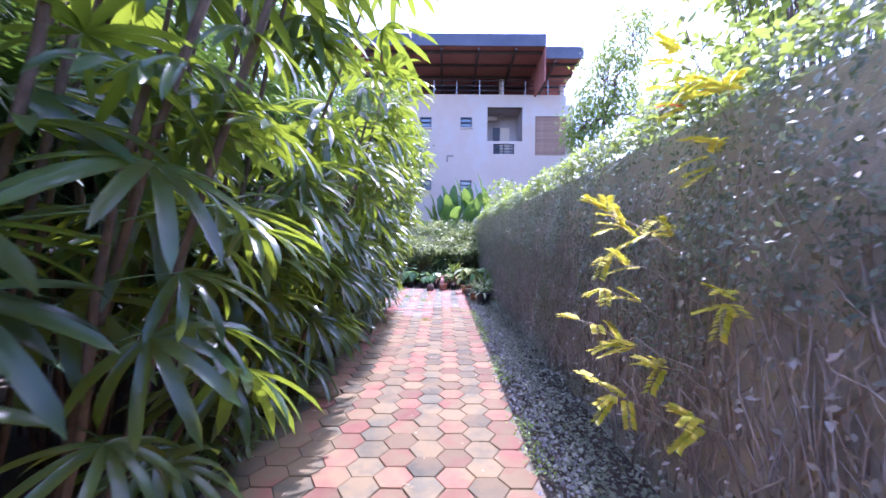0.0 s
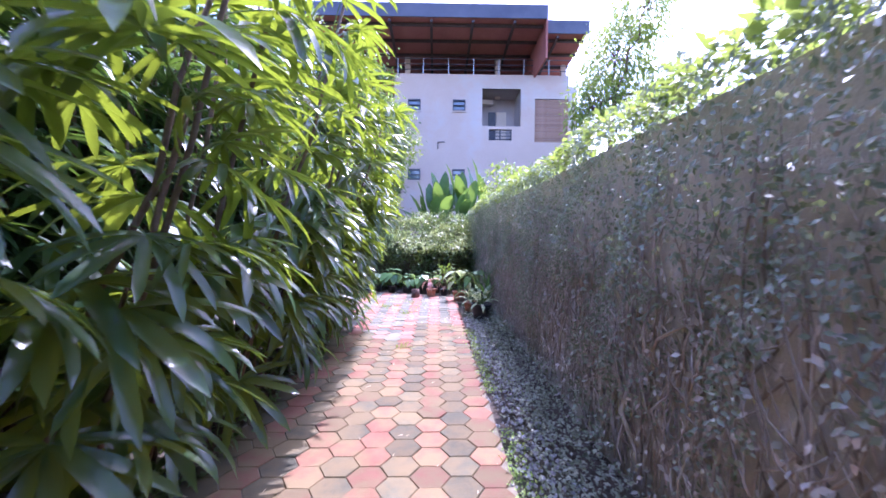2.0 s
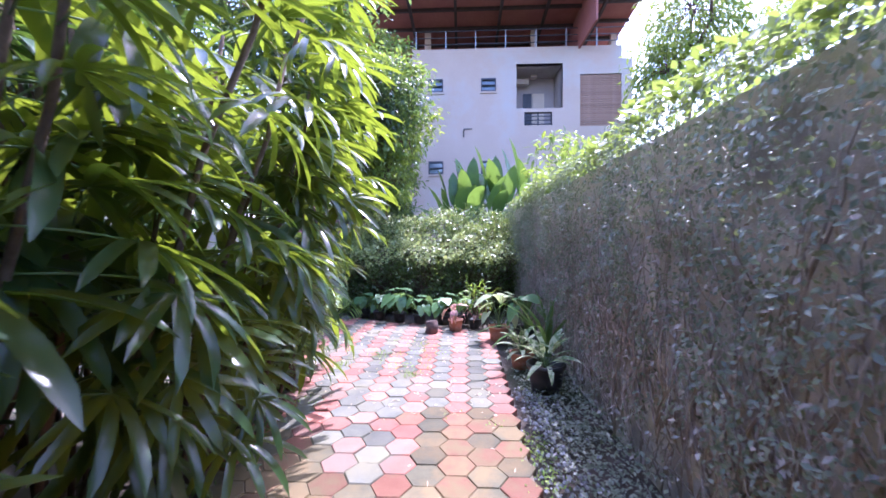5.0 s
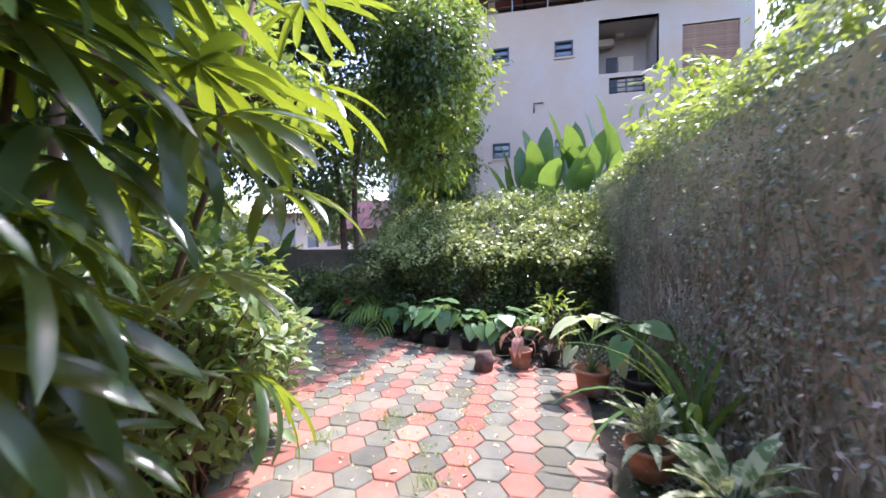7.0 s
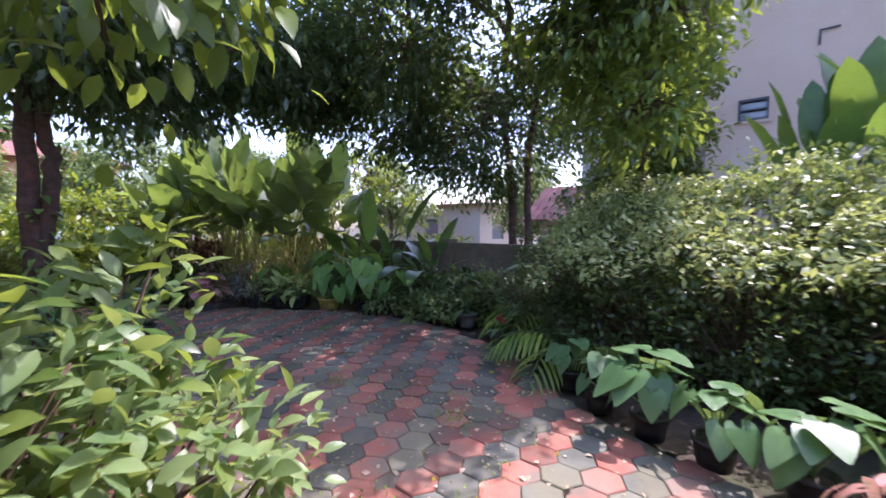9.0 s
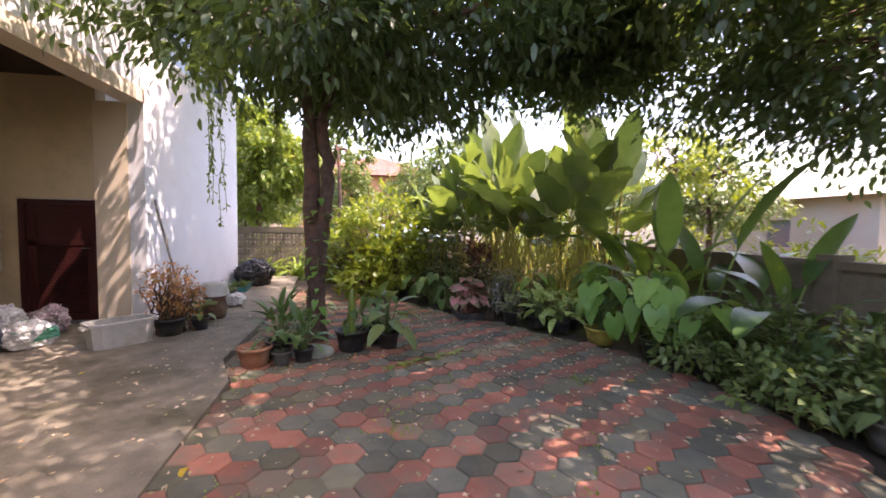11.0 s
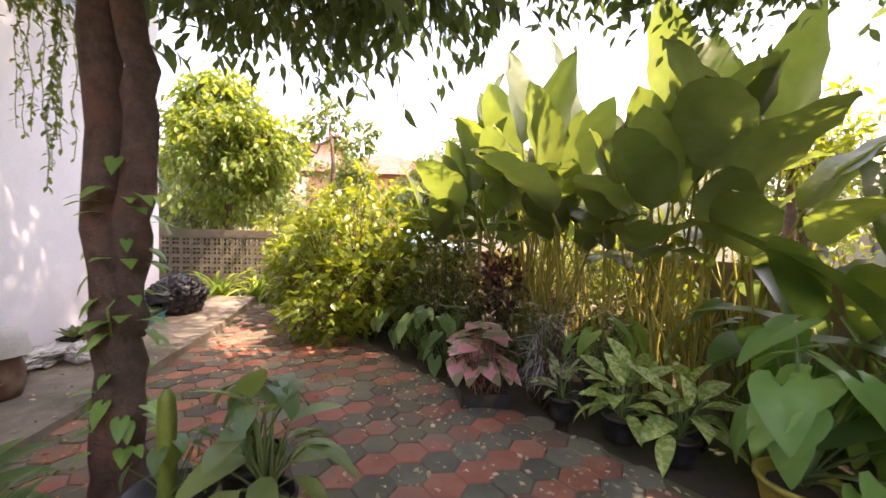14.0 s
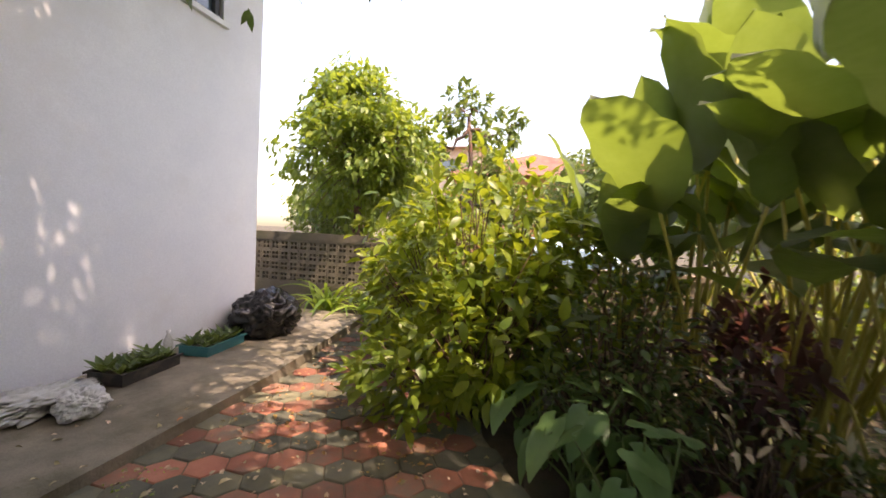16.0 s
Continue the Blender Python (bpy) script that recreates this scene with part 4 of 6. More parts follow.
GLOSSY = leaf_set("taro_leaf", [(heart(0.92, 0.03, 0.12), 0.34, 0.16, 0.23, -30, 0.005), (heart(0.92, 0.03, 0.15), 0.24, 0.2, 0.21, -48, 0.005), (heart(0.95, 0.03, 0.1), 0.40, 0.10, 0.22, -12, 0.005), (heart(0.9, 0.03, 0.15), 0.3, 0.22, 0.2, -62, 0.005)], M["taro_dark"], M["petiole"])
PALE = leaf_set("taro_leaf", [(heart(0.85, 0.12, 0.3), 0.42, 0.22, 0.27, -28, 0.006), (heart(0.8, 0.12, 0.2), 0.30, 0.26, 0.22, -45, 0.006), (heart(0.9, 0.1, 0.25), 0.5, 0.1, 0.26, -8, 0.006)], M["taro_pale"], M["petiole"])
PINK = leaf_set("caladium_leaf", [(heart(0.95, 0.08, 0.2), 0.36, 0.16, 0.19, -14, 0.004), (heart(0.95, 0.08, 0.25), 0.24, 0.2, 0.18, -38, 0.004), (heart(0.92, 0.06, 0.2), 0.44, 0.10, 0.19, -4, 0.004)], M["pink"], M["petiole_red"])
CORAL = leaf_set("caladium_leaf", [(heart(0.55, 0.16, 0.4), 0.22, 0.14, 0.18, -40, 0.004), (heart(0.5, 0.2, 0.5), 0.14, 0.18, 0.17, -65, 0.004), (heart(0.6, 0.1, 0.3), 0.28, 0.06, 0.15, 5, 0.004)], M["coral"], M["petiole_red"])
HEARTS = leaf_set("heart_leaf", [(heart(0.8, 0.12, 0.3), 0.42, 0.2, 0.19, -42, 0.005), (heart(0.8, 0.12, 0.3), 0.28, 0.26, 0.17, -62, 0.005), (heart(0.85, 0.1, 0.25), 0.55, 0.1, 0.17, -25, 0.005)], M["taro_dark"], M["petiole"])
CANE = leaf_set("cane_leaf", [(blade(0.42, 6, 0.9, 0.25, 0.42, 0.8), 0.20, 0.08, 0.30, 35, 0.006), (blade(0.4, 6, 1.1, 0.25, 0.42, 0.8), 0.13, 0.1, 0.28, 10, 0.006), (blade(0.42, 6, 0.7, 0.25, 0.42, 0.8), 0.28, 0.05, 0.26, 55, 0.006)], M["dumb_cane"], M["petiole"])
SNOWY = leaf_set("cream_leaf", [(blade(0.24, 6, 0.9, 0.3, 0.42, 0.8), 0.12, 0.06, 0.27, 42, 0.004), (blade(0.24, 6, 1.2, 0.3, 0.42, 0.8), 0.07, 0.08, 0.26, 22, 0.004), (blade(0.24, 6, 0.6, 0.3, 0.42, 0.8), 0.17, 0.03, 0.25, 64, 0.004)], M["snowy"], M["petiole"])
DEEP = leaf_set("broad_leaf", [(blade(0.42, 6, 0.9, 0.25, 0.4, 0.8), 0.22, 0.08, 0.24, 20, 0.005), (blade(0.42, 6, 1.1, 0.25, 0.4, 0.8), 0.12, 0.12, 0.24, -5, 0.005), (blade(0.4, 6, 0.7, 0.25, 0.4, 0.8), 0.32, 0.04, 0.22, 45, 0.005)], M["shrub"], M["petiole"])
TUFT = leaf_set("tuft_leaf", [(blade(0.24, 6, 0.9, 0.3, 0.42, 0.7), 0.22, 0.07, 0.26, 50, 0.004), (blade(0.26, 6, 1.2, 0.3, 0.42, 0.7), 0.14, 0.1, 0.25, 22, 0.004), (blade(0.22, 6, 0.6, 0.3, 0.42, 0.7), 0.30, 0.05, 0.24, 70, 0.004)], M["taro_dark"], M["petiole"])
STRAP = leaf_set("strap_leaf", [(blade(0.045, 9, 1.5, 0.3, 0.35, 0.5), 0.05, 0.02, 1.0, 80, 0.008), (blade(0.05, 9, 0.9, 0.3, 0.35, 0.5), 0.05, 0.02, 0.85, 86, 0.008), (blade(0.04, 9, 2.1, 0.3, 0.35, 0.5), 0.05, 0.03, 0.85, 74, 0.008)], M["banana"], M["petiole"])
CIGAR = leaf_set("cigar_plant_leaf", [(paddle(0.52, 10, 0.35, 0.16), 1.75, 0.32, 0.92, 74, 0.011), (paddle(0.56, 10, 0.75, 0.14, 0.025), 1.50, 0.45, 0.84, 58, 0.011), (paddle(0.60, 10, 0.9, 0.18, 0.03), 1.30, 0.40, 0.70, 42, 0.010),
                                        (paddle(0.50, 10, 0.25, 0.22), 2.0, 0.22, 0.95, 82, 0.012), (paddle(0.58, 10, 1.1, 0.14, 0.03), 1.65, 0.45, 0.80, 60, 0.011), (paddle(0.62, 10, 1.2, 0.16, 0.03), 1.15, 0.34, 0.56, 48, 0.009), (paddle(0.55, 10, 0.5, 0.2, 0.02), 1.45, 0.3, 0.78, 68, 0.010)], M["cigar"], M["yellow_stem"])
BANANA = leaf_set("banana_leaf", [(blade(0.36, 8, 0.4, 0.22, 0.46, 0.6, 0.006), 1.8, 0.3, 0.85, 74, 0.013), (blade(0.38, 8, 0.7, 0.2, 0.46, 0.6, 0.008), 1.6, 0.45, 0.8, 55, 0.013), (blade(0.34, 8, 0.2, 0.22, 0.46, 0.65, 0.006), 2.1, 0.2, 0.9, 83, 0.013)], M["banana"], M["green_stem"])
HELI = leaf_set("heliconia_leaf", [(blade(0.27, 8, 0.8, 0.2, 0.45, 0.6, 0.006), 0.85, 0.3, 0.95, 55, 0.014), (blade(0.28, 8, 1.1, 0.2, 0.45, 0.6, 0.008), 0.7, 0.4, 0.9, 30, 0.014), (blade(0.26, 8, 0.5, 0.2, 0.45, 0.6, 0.006), 1.05, 0.2, 1.0, 72, 0.014), (blade(0.28, 8, 1.4, 0.2, 0.45, 0.6, 0.008), 0.6, 0.45, 0.85, 10, 0.012)], M["banana"], M["green_stem"])

# ---- lady palms along the path ----
def fan_frond(n, length, arc, droop, stalk=0.34):
    """A fan of n stiff, blunt, pleated blades on a stalk that leaves the cane along +y."""
    acc, t = Acc(), np.linspace(0, 1, 5)
    pts = np.stack([0 * t, stalk * t, 0.12 * t - 0.05 * t * t], 1)
    acc.tube(pts, 0.004, 5, 1)
    for k in range(n):
        a = radians(-arc / 2 + arc * k / (n - 1) + RNG.normal(0, 3))
        tm = blade(RNG.uniform(0.105, 0.135), 7, droop * RNG.uniform(0.6, 1.35), 0.45, 0.5, 0.28)
        d = np.array([[math.sin(a), math.cos(a) * 0.95, -0.12 + 0.1 * math.sin(2.3 * k)]])
        acc.scatter(tm, pts[-1:], d, [length * (0.84 + 0.16 * math.cos(a)) * RNG.uniform(0.9, 1.08)], np.array([[0, 0.15, 0.98]]))
    return acc


FRONDS = [fan_frond(*q).mesh("frond", M["palm"], M["petiole"]) for q in ((11, 0.50, 250, 0.75), (9, 0.54, 220, 0.95), (12, 0.46, 280, 0.6), (8, 0.56, 200, 1.15), (10, 0.5, 235, 0.85))]


def lady_palm(at, canes, low, high, per, lean):
    t = thing("lady_palm", "clump of lady palm with dark fan fronds on brown canes", "palm", at, "palms beside the path")
    for c in range(canes):
        foot = np.array([RNG.normal(0, 0.18), RNG.normal(0, 0.22), 0.0])
        top = RNG.uniform(low, high)
        head = foot + np.array([lean * top * 0.14 + RNG.normal(0, 0.08), RNG.normal(0, 0.12), top])
        cane = wander(foot, head, 7, 0.02)
        part("cane", Acc().tube(cane, np.linspace(0.017, 0.011, 7), 6, knots=0.12), M["stem"], t)
        for k in range(per):
            f = 1.0 - 0.78 * (k / per) ** 1.7
            p = cane[0] + (cane[-1] - cane[0]) * f
            az = RNG.uniform(-165, -15) if RNG.random() < 0.66 else RNG.uniform(-180, 180)
            el = 38 * (f - 0.45) + RNG.uniform(-26, 10)
            s = RNG.uniform(0.85, 1.2)
            out = at[0] + p[0] - math.sin(radians(az)) * 0.85 * s
            edge = -0.80 + 0.2 * min(max(p[2] - 1.0, 0), 2.0) - (0.15 if at[1] < 1.8 else 0.0)
            if out > edge:
                s *= max(0.55, 1 - (out - edge) * 0.7)
                if out > edge + 0.4:
                    az = -180 - az
            part("frond", FRONDS[(k + c) % 5], M["palm"], t, at=pose(*p, 0, 0, az) @ pose(0, 0, 0, el, RNG.uniform(-24, 24), 0) @ Matrix.Diagonal((s, s, s, 1)))


PALMS = [(-1.55, -0.9, 3.9), (-1.75, 0.2, 4.1), (-1.6, 1.25, 4.1), (-1.7, 2.3, 4.0), (-1.55, 3.3, 3.8), (-1.7, 4.3, 3.5), (-1.6, 5.3, 3.5), (-1.7, 6.2, 3.7), (-1.6, 7.1, 3.3), (-1.7, 7.8, 3.1)]
for x, y, top in PALMS:
    lady_palm((x, y, -0.04), 5, 1.2, top, 9, 2.2)
lady_palm((-1.45, 8.3, -0.04), 4, 2.3, 3.1, 8, 1.2)
# Two taller clumps, added mostly out of view, shade the near palms.
for y in (1.3, 2.1):
    lady_palm((-2.05, y, -0.04), 3, 3.7, 4.6, 9, 1.8)


def palm_back():
    t = thing("palm_thicket", "dark thicket of old palm fronds and canes behind the palms", "palm thicket", (-2.7, 3.6, -0.04))
    canes, acc = Acc(), Acc()
    for k in range(200):
        foot = np.array([RNG.uniform(-0.9, 0.7), RNG.uniform(-5, 5), 0])
        head = foot + (RNG.normal(0, 0.15), RNG.normal(0, 0.2), RNG.uniform(1.5, 4.6))
        canes.tube(wander(foot, head, 5, 0.03), 0.016, 5)
        for j in range(9):
            p = foot + (head - foot) * RNG.uniform(0.2, 1) ** 0.7
            n, az = 8, RNG.uniform(0, 6.28)
            a = az + np.linspace(-1.6, 1.6, n)
            hub = p + np.array([math.cos(az), math.sin(az), 0.2]) * 0.3
            acc.scatter(blade(0.1, 4, 1.0, 0.3, 0.42, 0.5), np.repeat(hub[None], n, 0), np.stack([np.cos(a), np.sin(a), np.full(n, RNG.uniform(-0.2, 0.4))], 1), RNG.uniform(0.45, 0.62, n), np.array([[0, 0, 1.0]]))
    part("cane", canes, M["stem"], t, kind="stuff")
    part("fronds", acc, M["palm_dark"], t, kind="stuff")


palm_back()


# ---- creeper on the boundary wall ----
def creeper():
    t = thing("wall_creeper", "creeping fig with dry stems and sunlit top on a wall", "creeper", (1.3, 0, 0))
    face, top, dry = Acc(), Acc(), Acc()
    n = 72000
    p = np.stack([RNG.uniform(-0.10, 0.03, n), RNG.uniform(-2.6, 14.2, n), 2.25 * RNG.uniform(0, 1, n) ** 0.75], 1)
    keep = np.array([noise.noise((q[1] * 1.1, q[2] * 0.9, 3.1)) * 0.5 + noise.noise((q[1] * 3.3, q[2] * 1.6, 1.7)) * 0.35 + 0.42 * (q[2] - 0.75) - (0.55 if 0.6 < q[1] + 0.5 * noise.noise((q[1] * 2, q[2] * 2, 0.5)) < 2.1 and q[2] < 1.25 else 0.0) > -0.12 for q in p])
    p = p[keep]
    p[:, 0] -= 0.16 * np.array([noise.noise((q[1] * 1.7, q[2] * 1.7, 9.0)) + 0.5 * noise.noise((q[1] * 4.5, q[2] * 4.5, 2.0)) for q in p]) + 0.07 * np.clip((p[:, 2] - 1.1) / 0.7, 0, 1)
    d = np.stack([RNG.normal(-0.4, 0.4, len(p)), RNG.normal(0, 0.7, len(p)), RNG.normal(-0.5, 0.6, len(p))], 1)
    face.scatter(SMALL, p, d, RNG.uniform(0.020, 0.042, len(p)), np.array([-1.0, 0, 0.5]) + RNG.normal(0, 0.4, p.shape))
    m = 9000
    y = RNG.uniform(-2.6, 14.2, m)
    bulge = np.array([noise.noise((0.6 * k, 0.3, 5.0)) for k in y])
    a = RNG.uniform(0, math.pi, m)
    rr = (0.16 + 0.16 * np.abs(bulge)) * RNG.uniform(0.5, 1.15, m)
    q = np.stack([0.14 - np.cos(a) * rr * 1.5, y, 2.12 + np.sin(a) * rr * 1.2 + 0.06 * bulge], 1)
    top.scatter(SMALL, q, np.stack([-np.cos(a) + RNG.normal(0, 0.5, m), RNG.normal(0, 0.7, m), RNG.normal(0.1, 0.5, m)], 1), RNG.uniform(0.05, 0.10, m), np.array([-0.3, 0, 1.0]) + RNG.normal(0, 0.3, (m, 3)))
    for k in range(1700):
        y0, z0 = RNG.uniform(-2.5, 14), RNG.uniform(0.0, 1.3) * RNG.uniform(0.3, 1)
        ln = RNG.uniform(0.3, 1.1)
        dry.tube(wander((RNG.uniform(-0.03, 0.035), y0, z0), (RNG.uniform(-0.05, 0.03), y0 + RNG.normal(0, 0.25), z0 + ln), 6, 0.03), np.linspace(0.007, 0.003, 6), 4)
    trunks = Acc()
    for k in range(46):
        y0, hi = RNG.uniform(-2.2, 13.5), RNG.uniform(1.2, 2.1)
        main = wander((0.0, y0, -0.02), (0.015, y0 + RNG.normal(0, 0.3), hi), 9, 0.035)
        r = RNG.uniform(0.008, 0.018)
        trunks.tube(main, np.linspace(r, r * 0.5, 9), 6, knots=0.15)
        for b in RNG.integers(2, 7, 3):
            trunks.tube(wander(main[b], main[b] + (RNG.uniform(-0.03, 0.01), RNG.normal(0, 0.3), RNG.uniform(0.2, 0.6)), 6, 0.03), np.linspace(r * 0.6, r * 0.25, 6), 5)
    part("woody_stem", trunks, M["dry_stem"], t, "branching woody stems on the plaster", kind="stuff")
    brown = Acc()
    p = np.stack([RNG.uniform(-0.06, 0.03, 9000), RNG.uniform(-2.6, 14.2, 9000), 1.9 * RNG.uniform(0, 1, 9000)], 1)
    brown.scatter(SMALL, p, np.stack([RNG.normal(-0.4, 0.4, 9000), RNG.normal(0, 0.7, 9000), RNG.normal(-0.6, 0.6, 9000)], 1), RNG.uniform(0.03, 0.055, 9000), np.array([-1.0, 0, 0.5]) + RNG.normal(0, 0.4, p.shape))
    part("dead_leaf", brown, M["creeper_dead"], t, "withered brown leaves", kind="stuff")
    part("foliage", face, M["creeper"], t, kind="stuff")
    part("sunlit_foliage", top, M["creeper_top"], t, "paler sunlit leaves along the wall top", kind="stuff")
    part("dry_stem", dry, M["dry_stem"], t, "dry brown climbing stems", kind="stuff")


creeper()


def verge():
    g = tagged(new("gravel"), "grey gravel strip beside the pavers", "gravel", kind="stuff")
    g.matrix_basis = pose(0.8, 0, 0)
    acc = Acc()
    ico = np.array([(0, 0, 1), (0.9, 0, 0.1), (0.2, 0.8, 0), (-0.8, 0.4, 0.1), (-0.6, -0.7, 0), (0.4, -0.85, 0.05), (0, 0, -0.6)])
    fc = [(0, 1, 2), (0, 2, 3), (0, 3, 4), (0, 4, 5), (0, 5, 1), (6, 2, 1), (6, 3, 2), (6, 4, 3), (6, 5, 4), (6, 1, 5)]
    n = 2600
    p = np.stack([np.clip(RNG.normal(0, 0.10, n), -0.24, 0.26), RNG.uniform(-1.5, 9.3, n), RNG.uniform(-0.03, 0.012, n)], 1)
    acc.scatter((ico, fc), p, RNG.normal(0, 1, (n, 3)) * (1, 1, 0.3), RNG.uniform(0.008, 0.022, n), np.array([[0, 0, 1.0]]))
    g.data = None
    part("pebbles", acc, M["gravel"], g, kind="stuff", smooth=False)
    c = tagged(thing("ground_cover", "low small-leaved ground cover at the wall foot", "ground cover", (1.1, 0, 0)), kind="stuff")
    acc, n = Acc(), 15000
    p = np.stack([np.clip(RNG.normal(-0.06, 0.16, n), -0.42, 0.25), RNG.uniform(-1.8, 12.5, n), np.abs(RNG.normal(0, 0.08, n)) - 0.02], 1)
    p[:, 2] *= 0.5 + 1.2 * (p[:, 0] > -0.05)
    acc.scatter(SMALL, p, RNG.normal(0, 1, (n, 3)) * (1, 1, 0.4) + (0, 0, 0.3), RNG.uniform(0.02, 0.05, n), np.array([0, 0, 1.0]) + RNG.normal(0, 0.3, p.shape))
    part("foliage", acc, M["creeper"], c, kind="stuff")
    c2 = tagged(thing("moss_tufts", "bright yellow-green weeds between gravel and pavers", "weeds", (0.66, 0, 0)), kind="stuff")
    acc, n = Acc(), 2600
    yy = RNG.uniform(1.0, 8.5, n)
    keep = np.array([noise.noise((k * 1.2, 0.0, 0.0)) > -0.02 for k in yy])
    yy = yy[keep]
    p = np.stack([RNG.normal(0, 0.055, len(yy)), yy, RNG.uniform(-0.01, 0.03, len(yy))], 1)
    acc.scatter(SMALL, p, RNG.normal(0, 1, p.shape) * (1, 1, 0.3) + (0, 0, 0.4), RNG.uniform(0.015, 0.035, len(p)), np.array([0, 0, 1.0]) + RNG.normal(0, 0.3, p.shape))
    part("foliage", acc, M["grass"], c2, kind="stuff")


verge()

# ---- back hedge and shrubs round the court ----
hedge = shrub("hedge", "rounded clipped hedge with small glossy leaves, sunlit on top", (-0.6, 13.9, -0.04),
      [(-0.9, 0.45, 1.1, 0.8, 0.65, 0.85), (0.0, 0.55, 1.2, 0.9, 0.65, 0.9), (0.9, 0.55, 1.2, 0.9, 0.65, 0.95), (1.6, 0.4, 1.2, 0.7, 0.75, 0.95), (-0.9, -0.3, 0.65, 0.8, 0.6, 0.6), (0.1, -0.35, 0.7, 0.9, 0.55, 0.62), (1.1, -0.35, 0.72, 0.9, 0.55, 0.65), (-1.7, 0.15, 0.75, 0.6, 0.6, 0.7)], 0.072, M["hedge"], 2100, 16, SMALL, 0.075, 0.1, "hedge")


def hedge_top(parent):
    """The upper side, its sunlight put into the pale leaf colour: sprays over a slope that rises away from the court,
    with bays and tufts.
    """
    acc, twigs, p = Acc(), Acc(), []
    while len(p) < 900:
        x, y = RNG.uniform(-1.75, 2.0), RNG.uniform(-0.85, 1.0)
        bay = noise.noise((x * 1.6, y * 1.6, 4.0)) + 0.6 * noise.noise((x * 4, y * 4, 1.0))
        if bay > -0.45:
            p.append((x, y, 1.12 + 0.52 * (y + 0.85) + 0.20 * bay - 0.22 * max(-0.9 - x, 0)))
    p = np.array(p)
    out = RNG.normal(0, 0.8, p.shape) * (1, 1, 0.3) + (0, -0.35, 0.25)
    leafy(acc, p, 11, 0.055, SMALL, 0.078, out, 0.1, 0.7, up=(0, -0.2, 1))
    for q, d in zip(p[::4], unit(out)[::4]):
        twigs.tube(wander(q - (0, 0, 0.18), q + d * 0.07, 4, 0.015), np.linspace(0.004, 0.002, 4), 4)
    part("sunlit_foliage", acc, M["hedge_top"], parent, "leaves with the sun put into their paler green", kind="stuff")
    part("twig", twigs, M["stem"], parent, kind="stuff")


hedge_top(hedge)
shrub("side_shrub", "leafy shrub with pale green oval leaves beside the path", (-1.85, 9.0, -0.04),
      [(0.0, 0.0, 0.7, 0.6, 0.6, 0.7), (0.25, 0.2, 1.0, 0.5, 0.5, 0.5), (-0.1, -0.3, 0.5, 0.5, 0.6, 0.5), (0.0, 0.75, 0.65, 0.42, 0.45, 0.6)], 0.10, M["shrub"], 440, 13, OVATE, 0.05, 0.1, young=M["tree_light"])
tree("young_tree", "slender young tree with yellow-green leaves leaning over the path", (-2.05, 8.6, -0.04),
     [[(0, 0, 0, 0.04), (0.05, 0.1, 1.2, 0.03), (0.3, 0.2, 2.3, 0.022)], [(0, 0, 0, 0.035), (-0.2, 0.0, 1.4, 0.025), (-0.3, 0.1, 2.6, 0.02)]],
     [(-0.5, 0.7, 2.9, 0.6, 0.6, 0.6, 2), (0.35, 1.15, 2.45, 0.42, 0.5, 0.55, 3)], 0.11, 1, M["tree_light"], 120, 18, 0.4, 0.08, OVATE, M["stem"])

# Crown lumps above 5 m are added unseen, to shade the house wall.
tree("court_tree", "fruit tree with two reddish-brown stems and dark drooping leaves", (-6.76, 10.0, -0.03),
     [[(0, 0, 0, 0.15), (0.02, -0.02, 0.25, 0.12), (0.02, -0.01, 0.7, 0.11), (0.03, -0.03, 1.4, 0.098), (0.05, -0.07, 2.4, 0.088), (0.05, -0.1, 3.6, 0.07)],
      [(0.0, 0.02, 0.85, 0.085), (0.02, 0.04, 1.25, 0.09), (0.05, 0.13, 1.7, 0.08), (0.06, 0.14, 2.1, 0.075), (0.07, 0.08, 2.6, 0.07), (0.12, 0.3, 3.8, 0.055)]],
     [(0.3, 0.9, 3.5, 1.1, 1.2, 0.65, 3), (0.0, -0.9, 3.7, 1.1, 1.1, 0.6, 2), (1.1, 0.1, 3.6, 1.0, 1.0, 0.7, 2), (-1.1, 0.3, 3.6, 1.0, 1.1, 0.6, 2), (0.2, 0.2, 4.6, 1.6, 1.7, 0.9, 1.2), (1.2, 1.9, 3.7, 0.9, 0.8, 0.6, 1.2), (0.9, -1.5, 3.9, 0.9, 0.9, 0.6, 1), (-0.6, 1.7, 3.5, 0.9, 0.9, 0.5, 1.4), (-1.0, 0.8, 3.4, 0.7, 0.8, 0.5, 0.8), (0.2, 2.6, 3.9, 1.0, 0.9, 0.6, 1), (-1.8, -0.1, 5.2, 1.2, 1.5, 0.9, 7), (-3.0, -0.2, 5.8, 1.2, 1.5, 0.9, 6), (-4.2, -0.4, 6.4, 1.2, 1.4, 0.9, 5), (0.6, 3.0, 3.9, 1.0, 0.7, 0.45, 2)], 0.155, 1, M["tree_dark"], 740, 56, 0.9, 0.2, blade(0.36, 3, 0.5, 0.25), low=2.55)
# Its two topmost lumps, out of sight, are added to darken the court floor.
tree("shade_tree", "dense dark shade tree on two thin trunks behind the garden wall", (-3.95, 15.7, -0.04),
     [[(0, 0, 0, 0.085), (0.0, -0.02, 1.2, 0.075), (-0.05, -0.1, 2.4, 0.065), (-0.1, -0.3, 3.6, 0.05)], [(0.28, -0.05, 0, 0.075), (0.3, -0.1, 1.2, 0.065), (0.35, -0.2, 2.5, 0.055), (0.6, -0.4, 3.6, 0.045)]],
